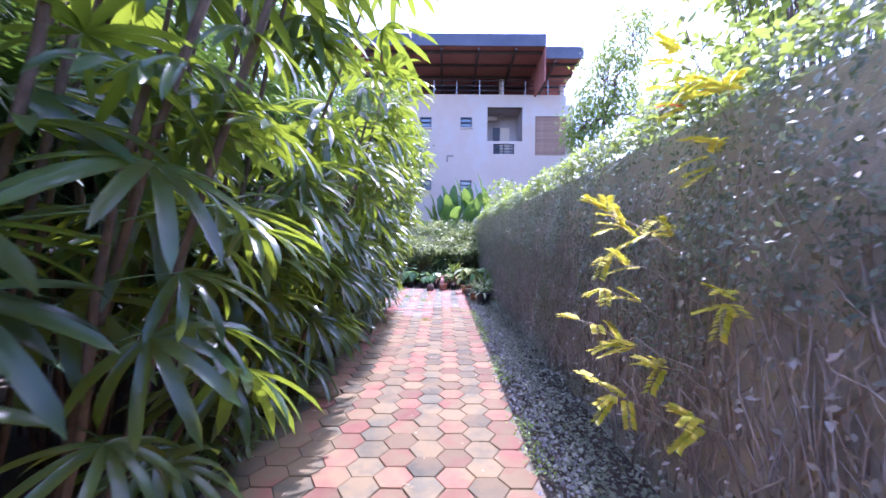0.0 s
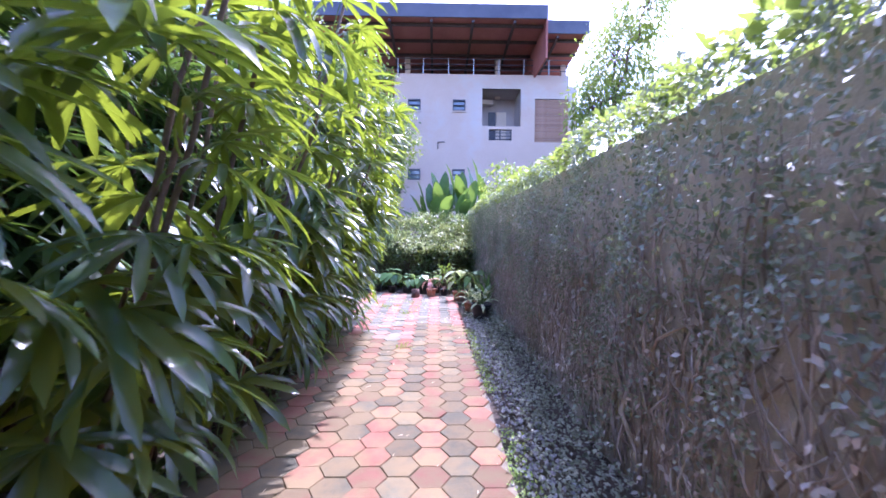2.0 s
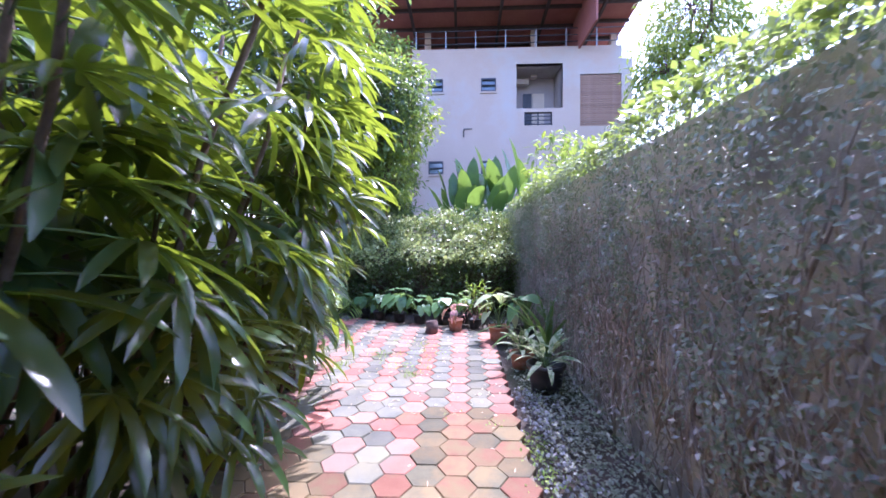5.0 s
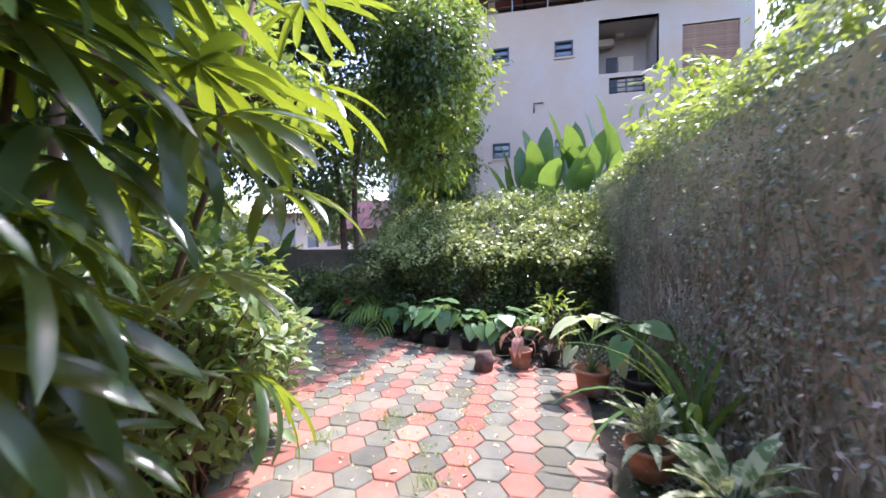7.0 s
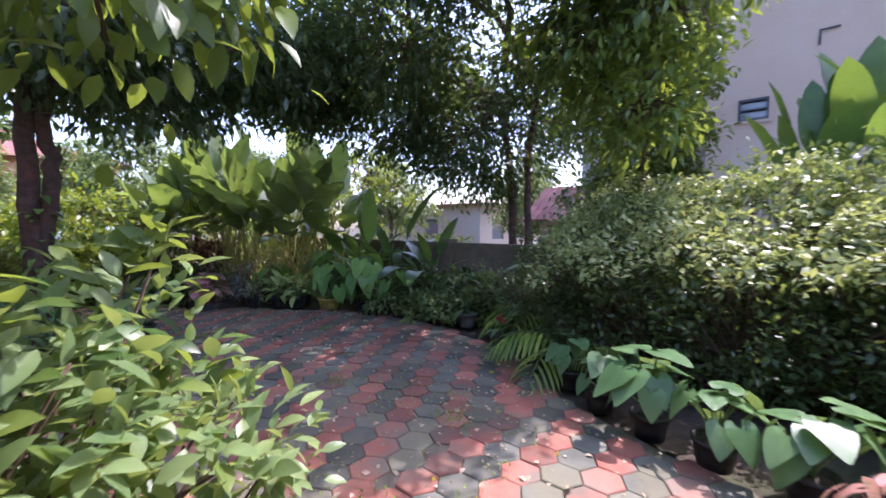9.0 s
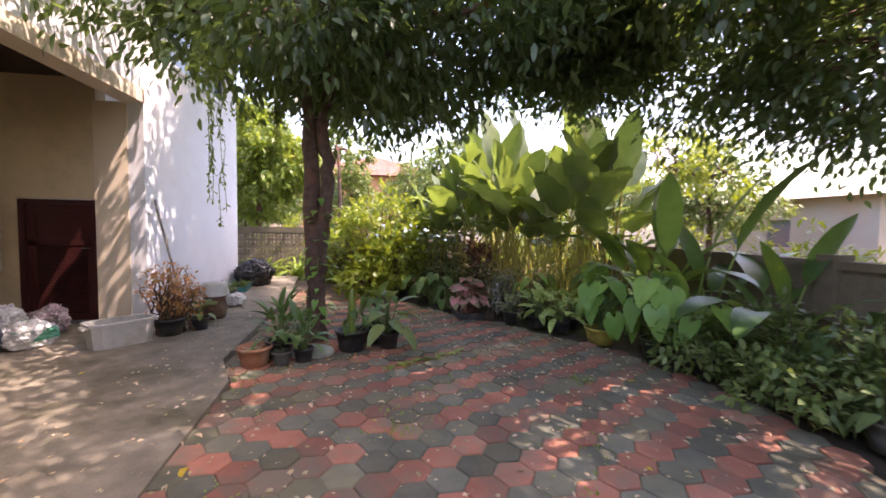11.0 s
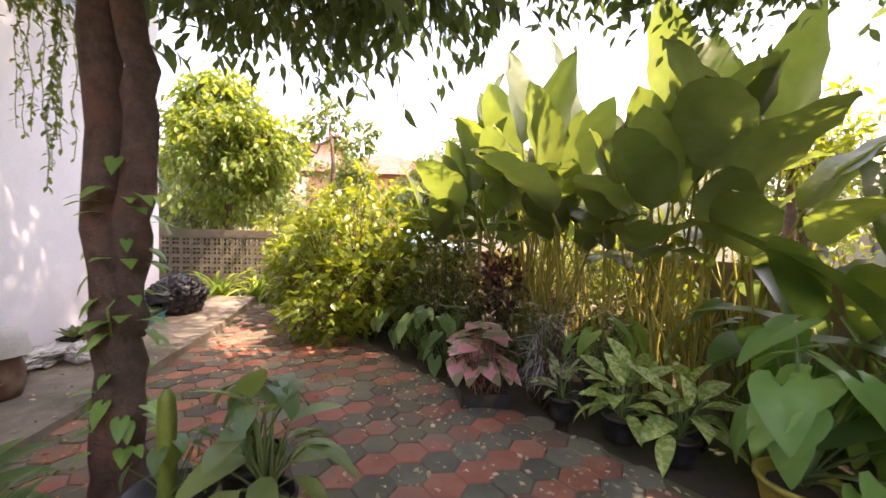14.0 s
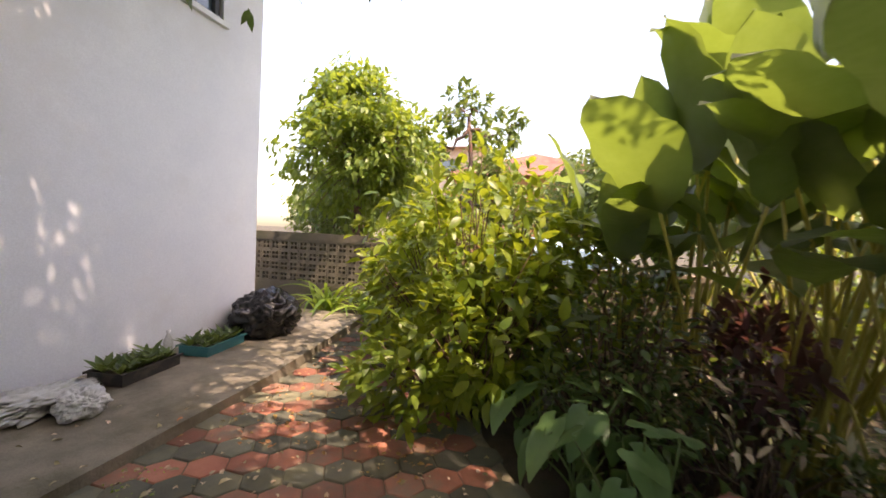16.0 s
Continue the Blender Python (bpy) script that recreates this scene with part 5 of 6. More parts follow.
     [(-0.3, -0.6, 3.1, 1.7, 1.4, 0.95, 4), (-1.8, -0.8, 3.5, 1.3, 1.3, 0.8, 2), (0.3, -0.3, 4.6, 2.2, 2.0, 1.2, 2), (-0.6, -2.2, 4.0, 1.5, 1.2, 0.8, 3), (-2.4, -1.2, 4.4, 1.3, 1.4, 0.9, 2), (-3.2, -2.5, 4.2, 1.3, 1.2, 0.7, 2), (2.2, -1.6, 4.6, 1.1, 1.0, 0.8, 3), (0.9, -2.8, 4.9, 1.2, 1.0, 0.6, 3), (0.2, -2.8, 6.0, 2.0, 1.7, 0.8, 5), (-2.4, -2.4, 6.2, 1.9, 1.7, 0.8, 3), (-2.6, -2.2, 3.65, 1.0, 0.8, 0.45, 4)], 0.12, 1, M["tree_dark"], 860, 78, 0.5, 0.2, blade(0.42, 3, 0.6, 0.25), low=1.95, young=M["tree_light"])

for q, (x, y, s) in enumerate(((-9.5, 12.9, 1.05), (-9.6, 13.2, 1.15), (-9.25, 13.5, 1.12), (-9.05, 13.2, 1.02), (-9.95, 12.55, 1.0), (-10.25, 12.1, 0.95), (-10.5, 12.65, 1.1), (-10.0, 13.3, 1.2), (-8.5, 13.6, 1.05), (-8.1, 13.75, 1.0), (-7.8, 14.05, 1.08), (-7.5, 14.4, 1.0), (-8.3, 14.2, 1.12))):
    potted("cigar_plant", "tall clump of cigar plant with big paddle leaves on yellow stalks", (x, y, -0.05), CIGAR, M["cigar"], 12, None, (0.82 * s, 1.2 * s), q * 50, "cigar plant", "cigar plant clumps", ring=0.26, lean=9)
for q, (x, y, s) in enumerate(((-5.75, 14.5, 1.05), (-5.1, 14.7, 0.9), (-6.4, 14.4, 1.05), (-6.9, 14.5, 0.95))):
    potted("heliconia", "heliconia clump with long dark green banana-like leaves", (x, y, -0.05), HELI, M["banana"], 11, None, (0.75 * s, 1.15 * s), q * 70, "heliconia", "heliconia clumps", ring=0.2, lean=8)
for q, (x, y, s) in enumerate(((0.45, 16.1, 1.25), (1.15, 16.2, 1.4), (1.75, 16.0, 1.35), (-0.1, 16.3, 1.15))):
    potted("banana_plant", "banana-like plant with tall upright bright leaves behind the hedge", (x, y, -0.05), BANANA, M["banana"], 13, None, (0.8 * s, 1.08 * s), q * 40, "banana plant", "banana plants behind the hedge", ring=0.25, lean=5)

shrub("golden_shrub", "loose yellow-green shrub with narrow leaves", (-10.4, 10.75, -0.04),
      [(0.0, 0.1, 1.45, 0.9, 0.95, 0.75), (0.5, 0.3, 0.8, 0.8, 0.8, 0.65), (-0.5, -0.3, 1.1, 0.9, 0.8, 0.8), (0.4, -0.2, 0.4, 0.9, 0.6, 0.38), (-0.1, 0.9, 1.0, 0.8, 0.7, 0.8), (-0.9, -0.85, 0.75, 0.7, 0.5, 0.65)], 0.15, M["gold_shrub"], 740, 9, OVATE, 0.06, 0.25)
shrub("golden_shrub", "low yellow-green shrub beside the patio step", (-12.0, 9.75, -0.04),
      [(0.0, -0.1, 0.8, 0.75, 0.7, 0.8), (-0.4, 0.6, 1.0, 0.8, 0.8, 0.9)], 0.14, M["gold_shrub"], 300, 9, OVATE, 0.06, 0.25)
shrub("twiggy_shrub", "twiggy dark shrub with sparse small leaves", (-9.5, 11.9, -0.04),
      [(0.0, 0.0, 0.7, 0.7, 0.5, 0.6), (-0.7, 0.3, 0.8, 0.8, 0.6, 0.7)], 0.08, M["hedge"], 260, 7, OVATE, 0.06, 0.1)
tree("leaning_tree", "airy young tree with drooping pale green leaves beyond the hedge", (-1.75, 14.85, -0.04), [[(0, 0, 0, 0.04), (0.05, 0, 1.4, 0.035), (0.1, -0.1, 2.8, 0.025)]],
     [(0.1, -0.3, 2.9, 0.7, 0.6, 0.6, 3), (0.3, -0.4, 3.9, 0.9, 0.8, 0.8, 4), (-0.6, -0.5, 3.8, 0.8, 0.7, 0.7, 3), (0.1, -0.3, 5.0, 0.9, 0.8, 0.7, 3)], 0.16, 1, M["tree_light"], 270, 20, 0.5, 0.12, blade(0.34, 4, 0.8, 0.25), M["stem"], young=M["gold_shrub"])
for q, y in enumerate(np.arange(0.6, 9.0, 1.05)):
    shrub("palm_undergrowth", "low dark leafy undergrowth at the foot of the palms", (-1.5, y, -0.04), [(0, 0, 0.14, 0.22, 0.55, 0.2)], 0.09, M["hedge"], 46, 8, LANCE if q % 2 else OVATE, 0.05, 0.0, "undergrowth")
tree("light_tree", "tall sunlit tree with yellow-green leaves behind the shade tree", (-3.6, 19.5, -0.04), [[(0, 0, 0, 0.12), (0, 0.1, 2.0, 0.1), (0.1, 0, 4.5, 0.07)]],
     [(1.0, 0, 3.4, 1.1, 1.2, 1.3, 3), (0.9, -0.2, 5.6, 1.2, 1.2, 1.4, 3), (-0.8, 0, 5.0, 1.4, 1.3, 1.5, 3), (0.6, 0, 7.6, 1.3, 1.3, 1.3, 3), (1.4, -0.6, 4.4, 0.8, 0.8, 0.9, 2), (0.6, -0.4, 2.2, 1.5, 0.9, 1.1, 3)], 0.18, 1, M["far_tree"], 520, 34, 0.5, 0.16, OVATE, young=M["tree_light"])

# ---- potted plants beside the hedge ----
BLACK, TERRA, GREY = M["black_pot"], M["terracotta"], M["grey_pot"]
potted("potted_cream_plant", "cream-variegated plant in a large black plastic pot", (0.95, 9.25, 0), SNOWY, M["snowy"], 26, (0.18, 0.27, BLACK), (0.75, 1.1), category="potted plant", lean=20)
potted("potted_cream_plant", "pale yellow variegated plant in a clay pot", (0.82, 9.95, 0), SNOWY, M["snowy"], 24, (0.14, 0.18, TERRA), (0.75, 1.15), 40, lean=20)
potted("strap_plant", "spider-lily clump with long arching strap leaves", (1.14, 10.14, -0.02), STRAP, M["banana"], 24, None, (0.85, 1.35), category="strap plant", lean=13, ring=0.07)
potted("potted_taro", "pale sunlit taro in a clay pot", (0.66, 11.15, 0), PALE, M["taro_pale"], 8, (0.15, 0.22, TERRA), (0.8, 1.1), lean=12)
potted("potted_taro", "dark taro with drooping leaves in a black pot", (1.02, 10.95, 0), GLOSSY, M["taro_dark"], 9, (0.15, 0.24, BLACK), (1.0, 1.4), 80, lean=12)
potted("potted_caladium", "coral and cream caladium in a small terracotta pot", (0.02, 11.72, 0), CORAL, M["coral"], 8, (0.115, 0.2, TERRA), (0.8, 1.1), lean=14)
potted("potted_caladium", "small caladium in a black pot under the hedge", (0.33, 11.95, 0), CORAL, M["coral"], 5, (0.1, 0.16, BLACK), (0.6, 0.9), 30)
shrub("wiry_plant", "wiry grassy plant with fine pale stems in the border", (0.42, 12.1, 0), [(0, 0, 0.5, 0.28, 0.22, 0.25)], 0.14, M["grass"], 34, 4, NARROW, 0.03, 0.0)
for q, (x, y, s) in enumerate(((-0.2, 12.22, 1.0), (-0.62, 12.3, 0.95), (-1.0, 12.42, 1.1), (-1.4, 12.62, 0.95), (0.15, 12.35, 0.9), (-1.75, 12.9, 0.85))):
    potted("potted_taro", "glossy dark green taro in a black plastic pot", (x, y, 0), GLOSSY, M["taro_dark"], 13, (0.12, 0.17, BLACK), (0.68 * s, 1.05 * s), q * 63, group="glossy taros in a row", lean=12)
stump = thing("log_stump", "short dark weathered log stump on the pavers", "log stump", (-0.36, 11.55, 0))
part("body", Acc().tube([(0, 0, 0), (0.01, 0, 0.1), (0, 0.01, 0.2)], [0.1, 0.095, 0.09], 12, knots=0.1), M["bark"], stump)


def feather_palm(at, label, n=9, length=0.8):
    """A small palm with arching feather fronds."""
    t = thing("feather_palm", label, "palm", at)
    for k in range(n):
        a, acc, m = k * 2.4 + RNG.uniform(-0.3, 0.3), Acc(), 14
        s = np.linspace(0, 1, m)
        pts = np.stack([0 * s, length * s * RNG.uniform(0.75, 1.0), length * (1.05 * s - 1.0 * s ** 2.2)], 1)
        acc.tube(pts, np.linspace(0.007, 0.002, m), 5, 1)
        for side in (-1, 1):
            q = pts[3:]
            d = np.stack([np.full(len(q), side * 1.0), np.full(len(q), 0.75), np.full(len(q), -0.25)], 1)
            acc.scatter(blade(0.09, 4, 0.9, 0.3, 0.4, 0.6), q, d, length * 0.42 * np.sin(np.linspace(0.6, 2.7, len(q))), np.array([[0, 0, 1.0]]))
        part("frond", acc, (M["grass"], M["petiole"]), t, at=pose(0, 0, 0.05, RNG.uniform(-12, 12), 0, math.degrees(a)))


feather_palm((-1.95, 13.4, 0.0), "young feather palm with arching pale green fronds", 12, 0.95)
feather_palm((-2.6, 14.3, -0.02), "feather palm with long dark fronds against the garden wall", 8, 1.1)


def bottle(at, cap, label, group=""):
    t = thing("plastic_bottle", label, "bottle", at, group)
    part("body", Acc().lathe([(0.001, 0), (0.04, 0), (0.042, 0.02), (0.042, 0.16), (0.016, 0.22), (0.016, 0.24)], 14), M["clear_tub"], t)
    part("cap", Acc().lathe([(0.019, 0.23), (0.019, 0.262), (0.001, 0.264)], 12), cap, t)


potted("potted_shoot", "leafless dark pot with a red-tipped bromeliad", (-2.80, 13.44, 0), DEEP, M["shrub"], 5, (0.14, 0.2, BLACK), (0.5, 0.8))
red = thing("bromeliad_flower", "bright red flower head in a dark pot", "flower", (-2.80, 13.42, 0.24))
acc = Acc()
acc.scatter(blade(0.4, 3, 0.3, 0.3), np.zeros((12, 3)) + (0, 0, 0.08), unit(RNG.normal(0, 1, (12, 3)) * (0.6, 0.6, 0.2) + (0, 0, 0.8)), 0.1, np.array([[0, 1.0, 0]]))
part("petals", acc, M["red_leaf"], red)
potted("potted_shoot", "small leafy plant in a grey pot at the border", (-3.75, 14.05, 0), DEEP, M["shrub"], 7, (0.13, 0.2, GREY), (0.6, 0.9))

for q, (x, y, w, s) in enumerate(((-3.0, 14.3, 0.6, 0.42), (-3.9, 14.5, 0.7, 0.45), (-4.8, 14.35, 0.65, 0.4), (-5.3, 14.0, 0.5, 0.32), (-2.2, 14.0, 0.5, 0.4), (-4.3, 14.1, 0.5, 0.26))):
    shrub("border_plant", "low leafy border plant in the shade of the garden wall", (x, y, -0.04), [(0, 0, s * 0.9, w, 0.45, s)], 0.10, M["shrub"] if q % 2 else M["hedge"], 120, 11, OVATE, 0.05, 0.1, "border plant")
for q, (x, y, s) in enumerate(((-4.4, 14.65, 1.2), (-3.3, 14.75, 1.1), (-6.9, 14.6, 1.3), (-7.4, 14.2, 1.4), (-5.9, 14.1, 1.2))):
    potted("philodendron", "dark broad-leaved philodendron in the border", (x, y, -0.04), HEARTS, M["taro_dark"], 14, None, (0.9 * s, 1.5 * s), q * 33, "philodendron", "philodendrons", lean=14, ring=0.15)

LILY = leaf_set("strap_leaf", [(blade(0.06, 9, 1.9, 0.3, 0.35, 0.5), 0.05, 0.02, 0.95, 78, 0.008), (blade(0.06, 9, 2.4, 0.3, 0.35, 0.5), 0.05, 0.03, 0.8, 70, 0.008)], M["grass"], M["petiole"])

# ---- court border by the cigar plants ----
potted("potted_taro", "large bright green taro in a yellow pot", (-6.3, 13.5, 0), TARO, M["taro"], 27, (0.19, 0.2, M["yellow_pot"]), (0.7, 1.25), lean=14)
potted("potted_taro", "bright green taro in a black pot at the border edge", (-5.75, 13.85, 0), TARO, M["taro"], 26, (0.16, 0.2, BLACK), (0.55, 1.05), 60, lean=12)
potted("potted_taro", "bright green young taro in a black pot", (-7.72, 13.15, 0), TARO, M["taro"], 8, (0.14, 0.2, BLACK), (0.7, 0.95), 20, lean=10)
potted("potted_taro", "small taro at the border edge", (-5.2, 13.95, 0), TARO, M["taro"], 9, (0.13, 0.16, BLACK), (0.5, 0.8), 10, lean=12)
for q, (x, y) in enumerate(((-7.46, 12.72), (-7.12, 13.0), (-6.82, 13.22), (-7.0, 13.45), (-7.3, 13.2))):
    potted("dumb_cane", "variegated dumb cane in a black pot", (x, y, 0), CANE if q != 0 else SNOWY, M["dumb_cane"], 15, (0.12, 0.17, BLACK), (0.75, 1.15), q * 51, group="dumb canes in pots", lean=22)
tray = thing("caladium_tray", "pink and green caladiums in a low black tray", "potted plant", (-7.92, 12.15, 0))
tr = Acc()
for lo, hi in (((-0.3, -0.2, 0.0), (0.3, 0.2, 0.012)), ((-0.3, -0.2, 0.012), (0.3, -0.185, 0.11)), ((-0.3, 0.185, 0.012), (0.3, 0.2, 0.11)), ((-0.3, -0.185, 0.012), (-0.285, 0.185, 0.11)), ((0.285, -0.185, 0.012), (0.3, 0.185, 0.11))):
    tr.box(lo, hi)
part("tray", tr, BLACK, tray, smooth=False)
part("soil", Acc().box((-0.285, -0.185, 0.05), (0.285, 0.185, 0.085)), M["soil"], tray, smooth=False)
for k in range(38):
    s = RNG.uniform(0.75, 1.2)
    part("leaf", PINK[k % 3], M["pink"], tray, at=pose(RNG.uniform(-0.25, 0.25), RNG.uniform(-0.15, 0.15), 0.07, RNG.uniform(-16, 16), RNG.uniform(-16, 16), k * 137.5) @ Matrix.Diagonal((s, s, s, 1)))
shrub("silver_plant", "thready silver-grey plant beside the caladiums", (-7.8, 12.72, -0.02), [(0, 0, 0.44, 0.17, 0.17, 0.3)], 0.22, M["silver"], 40, 6, blade(0.035, 4, 1.2, 0.2), 0.02, 0.5, "silver plant")
for q, (x, y, s) in enumerate(((-8.95, 11.7, 1.0), (-8.6, 11.95, 0.85), (-9.3, 11.5, 0.8))):
    potted("heart_leaf_plant", "dull green heart-leaved plant at the paving edge", (x, y, -0.02), HEARTS, M["taro_dark"], 17, None, (0.95 * s, 1.45 * s), q * 47, "heart-leaf plant", "heart-leaf plants", lean=18, ring=0.08)
shrub("bronze_plant", "dark bronze-leaved plant under the cigar plants", (-9.5, 12.75, -0.04), [(0, 0, 0.75, 0.32, 0.32, 0.35)], 0.16, M["bronze"], 60, 8, LANCE, 0.05, 0.1, "bronze plant")
shrub("undergrowth", "dry and green undergrowth beneath the cigar plants", (-9.1, 12.6, -0.04), [(0, 0, 0.35, 0.9, 0.5, 0.35), (0.4, 0.9, 0.4, 0.9, 0.6, 0.4), (-0.6, -0.5, 0.35, 0.6, 0.5, 0.35)], 0.10, M["hedge"], 300, 9, LANCE, 0.06, 0.1, "undergrowth", young=M["dry_leaf"])
shrub("undergrowth", "sunlit golden undergrowth behind the cigar plants", (-10.6, 14.5, -0.04), [(0, 0, 0.9, 0.9, 0.5, 0.9), (1.3, 0.0, 0.8, 0.9, 0.5, 0.8), (-1.3, -0.5, 0.9, 0.8, 0.6, 0.9)], 0.13, M["gold_shrub"], 420, 10, LANCE, 0.07, 0.1, "undergrowth")
potted("day_lily", "yellow-green day lily clump beside the patio end", (-12.75, 7.9, -0.04), LILY, M["grass"], 36, None, (0.8, 1.2), category="day lily", lean=22, ring=0.2)
potted("day_lily", "arching grassy lily clump", (-12.65, 8.7, -0.04), LILY, M["grass"], 44, None, (0.8, 1.2), 50, category="day lily", lean=22, ring=0.2)

# ---- pots round the court tree ----
bowl = thing("terracotta_bowl", "terracotta bowl full of dry leaves", "plant pot", (-5.93, 9.52, 0))
part("pot", pot_mesh(0.16, 0.2, TERRA), TERRA, bowl)
acc = Acc()
acc.scatter(OVATE, RNG.normal(0, 0.055, (40, 3)) * (1, 1, 0.1) + (0, 0, 0.165), RNG.normal(0, 1, (40, 3)) * (1, 1, 0.2), 0.07, np.array([[0, 0, 1.0]]))
part("dry_leaves", acc, M["dry_leaf"], bowl)
potted("potted_plant", "empty-looking grey pot with a few leaves", (-5.92, 9.78, 0), DEEP, M["shrub"], 4, (0.09, 0.14, GREY), (0.4, 0.6))
potted("potted_plant", "dense dark leafy plant in a dark pot", (-6.12, 9.72, 0), TUFT, M["taro_dark"], 38, (0.14, 0.2, BLACK), (0.8, 1.25), 20, lean=22)
potted("potted_plant", "dark leafy plant in a black pot", (-6.0, 9.98, 0), TUFT, M["taro_dark"], 30, (0.1, 0.15, BLACK), (0.7, 1.1), 70, lean=22)
potted("potted_plant", "pothos with large leaves in a black pot by the trunk", (-6.62, 10.72, 0), HEARTS, M["taro_dark"], 15, (0.17, 0.24, BLACK), (0.6, 1.0), lean=16)
potted("potted_plant", "leafy plant with one yellowing leaf in a black pot", (-6.38, 10.86, 0), DEEP, M["shrub"], 24, (0.13, 0.19, BLACK), (1.0, 1.5), 15, lean=20)


def cactus():
    t = thing("potted_cactus", "ribbed green column cactus in a black pot", "potted cactus", (-6.34, 10.45, 0))
    part("pot", pot_mesh(0.18, 0.24, BLACK), BLACK, t)
    part("soil", Acc().lathe([(0.16, 0.0), (0.001, 0.01)], 14, (0, 0, 0.185)), M["soil"], t)
    v, seg = [], 16
    for z, r in ((0.18, 0.03), (0.35, 0.036), (0.55, 0.035), (0.66, 0.03), (0.70, 0.01)):
        v += [(r * (1 + 0.16 * (-1) ** k) * math.cos(k * math.pi / 8), r * (1 + 0.16 * (-1) ** k) * math.sin(k * math.pi / 8), z) for k in range(seg)]
    part("stem", Acc().add(v, [(i * seg + k, i * seg + (k + 1) % seg, (i + 1) * seg + (k + 1) % seg, (i + 1) * seg + k) for i in range(4) for k in range(seg)]), M["green_stem"], t)
    for k in range(9):
        part("leaf", HEARTS[k % 3], M["taro_dark"], t, at=pose(0.05 * math.cos(k), 0.05 * math.sin(k), 0.18, RNG.uniform(-15, 15), RNG.uniform(-15, 15), k * 137.5) @ Matrix.Scale(0.55, 4))


cactus()


def lump(name, label, category, at, size, mat, rough=0.16, seed=0.0, crease=0.05, band=None):
    """A slumped bag: a squashed ball with creases."""
    bm = bmesh.new()
    bmesh.ops.create_icosphere(bm, subdivisions=5, radius=1.0)
    for v in bm.verts:
        c = v.co.copy()
        k = 1 + rough * noise.noise(c * 1.7 + Vector((seed, 0, 0))) + rough * 0.5 * abs(noise.noise(c * 4.5 + Vector((0, seed, 0)))) + rough * 0.25 * noise.noise(c * 10 + Vector((0, 0, seed))) - crease * abs(noise.noise(c * 5.5 + Vector((seed, seed, 0)))) * 2 - crease * abs(noise.noise(c * 12 + Vector((0, seed, seed))))
        v.co = Vector((c.x * size[0] * k, c.y * size[1] * k, max(c.z * k, -0.72) * size[2] + 0.72 * size[2]))
    me = bpy.data.meshes.new(name)
    for f in bm.faces:
        f.smooth = True
        if band and band[0] < f.calc_center_median().z < band[1] and noise.noise(f.calc_center_median() * 5) > -0.1:
            f.material_index = 1
    bm.to_mesh(me)
    bm.free()
    me.materials.append(mat)
    if band:
        me.materials.append(band[2])
    ob = new(name, me)
    ob.matrix_basis = pose(*at)
    return tagged(ob, label, category)


def at_patio(x, y, dz=0.0):
    return (x, y, patio_z(x) + dz)


lump("stone", "pale greenish lump of stone by the tree foot", "stone", (-6.16, 10.12, -0.01), (0.13, 0.16, 0.08), M["stone_green"], 0.12, 3.0)
lump("broken_brick", "red broken brick by the tree foot", "brick", (-6.26, 10.2, -0.01), (0.1, 0.1, 0.09), M["terracotta"], 0.1, 5.0)
lump("sack", "white plastic sack with green print, slumped", "sack", at_patio(-6.62, 7.05), (0.24, 0.2, 0.17), M["sack_white"], 0.2, 1.0, 0.16, band=(0.08, 0.2, M["sack_green"]))
lump("sack", "crumpled white sack against the wall", "sack", at_patio(-6.9, 6.55), (0.2, 0.22, 0.24), M["sack_white"], 0.25, 2.0, 0.2, band=(0.2, 0.3, M["sack_green"]))
lump("sack", "crumpled pinkish printed bag beside the door", "bag", at_patio(-7.15, 6.85), (0.2, 0.19, 0.2), M["sack_pink"], 0.3, 4.0, 0.25)
lump("sack", "dark navy cloth bag on the patio", "bag", at_patio(-6.35, 6.72), (0.22, 0.25, 0.2), M["navy"], 0.15, 7.0)
lump("rubbish_bag", "large shiny black rubbish bag against the wall", "rubbish bag", at_patio(-10.95, 8.1), (0.46, 0.38, 0.33), M["bag_black"], 0.26, 8.0, 0.15)
lump("white_bag", "small white plastic bag", "bag", at_patio(-8.65, 8.45), (0.16, 0.15, 0.12), M["sack_white"], 0.25, 9.0, 0.2)
lump("plastic_sheet", "bundle of crumpled grey plastic sheet lying by the wall", "plastic sheet", at_patio(-8.6, 8.05), (0.46, 0.27, 0.075), M["clear_tub"], 0.3, 11.0, 0.3)


def tub():
    t = thing("storage_tub", "milky plastic storage tub with a flared rim, empty", "tub", at_patio(-6.62, 7.92), turn=138)
    bm = bmesh.new()
    rings = []
    for a, b, z in ((0.27, 0.13, 0.0), (0.295, 0.155, 0.25), (0.315, 0.175, 0.255), (0.315, 0.175, 0.28), (0.285, 0.145, 0.28), (0.26, 0.12, 0.012)):
        c = []
        for k in range(20):
            u = 2 * math.pi * k / 20
            x, y = math.cos(u), math.sin(u)
            m = (abs(x) ** 6 + abs(y) ** 6) ** (1 / 6)
            c.append(bm.verts.new((a * x / m, b * y / m, z)))
        rings.append(c)
    for p, q in zip(rings, rings[1:]):
        for k in range(20):
            bm.faces.new((p[k], p[(k + 1) % 20], q[(k + 1) % 20], q[k]))
    bm.faces.new(rings[0][::-1])
    bm.faces.new(rings[-1])
    me = bpy.data.meshes.new("body")
    bm.to_mesh(me)
    bm.free()
    me.materials.append(M["clear_tub"])
    part("body", me, M["clear_tub"], t)
    for x in (-0.32, 0.32):
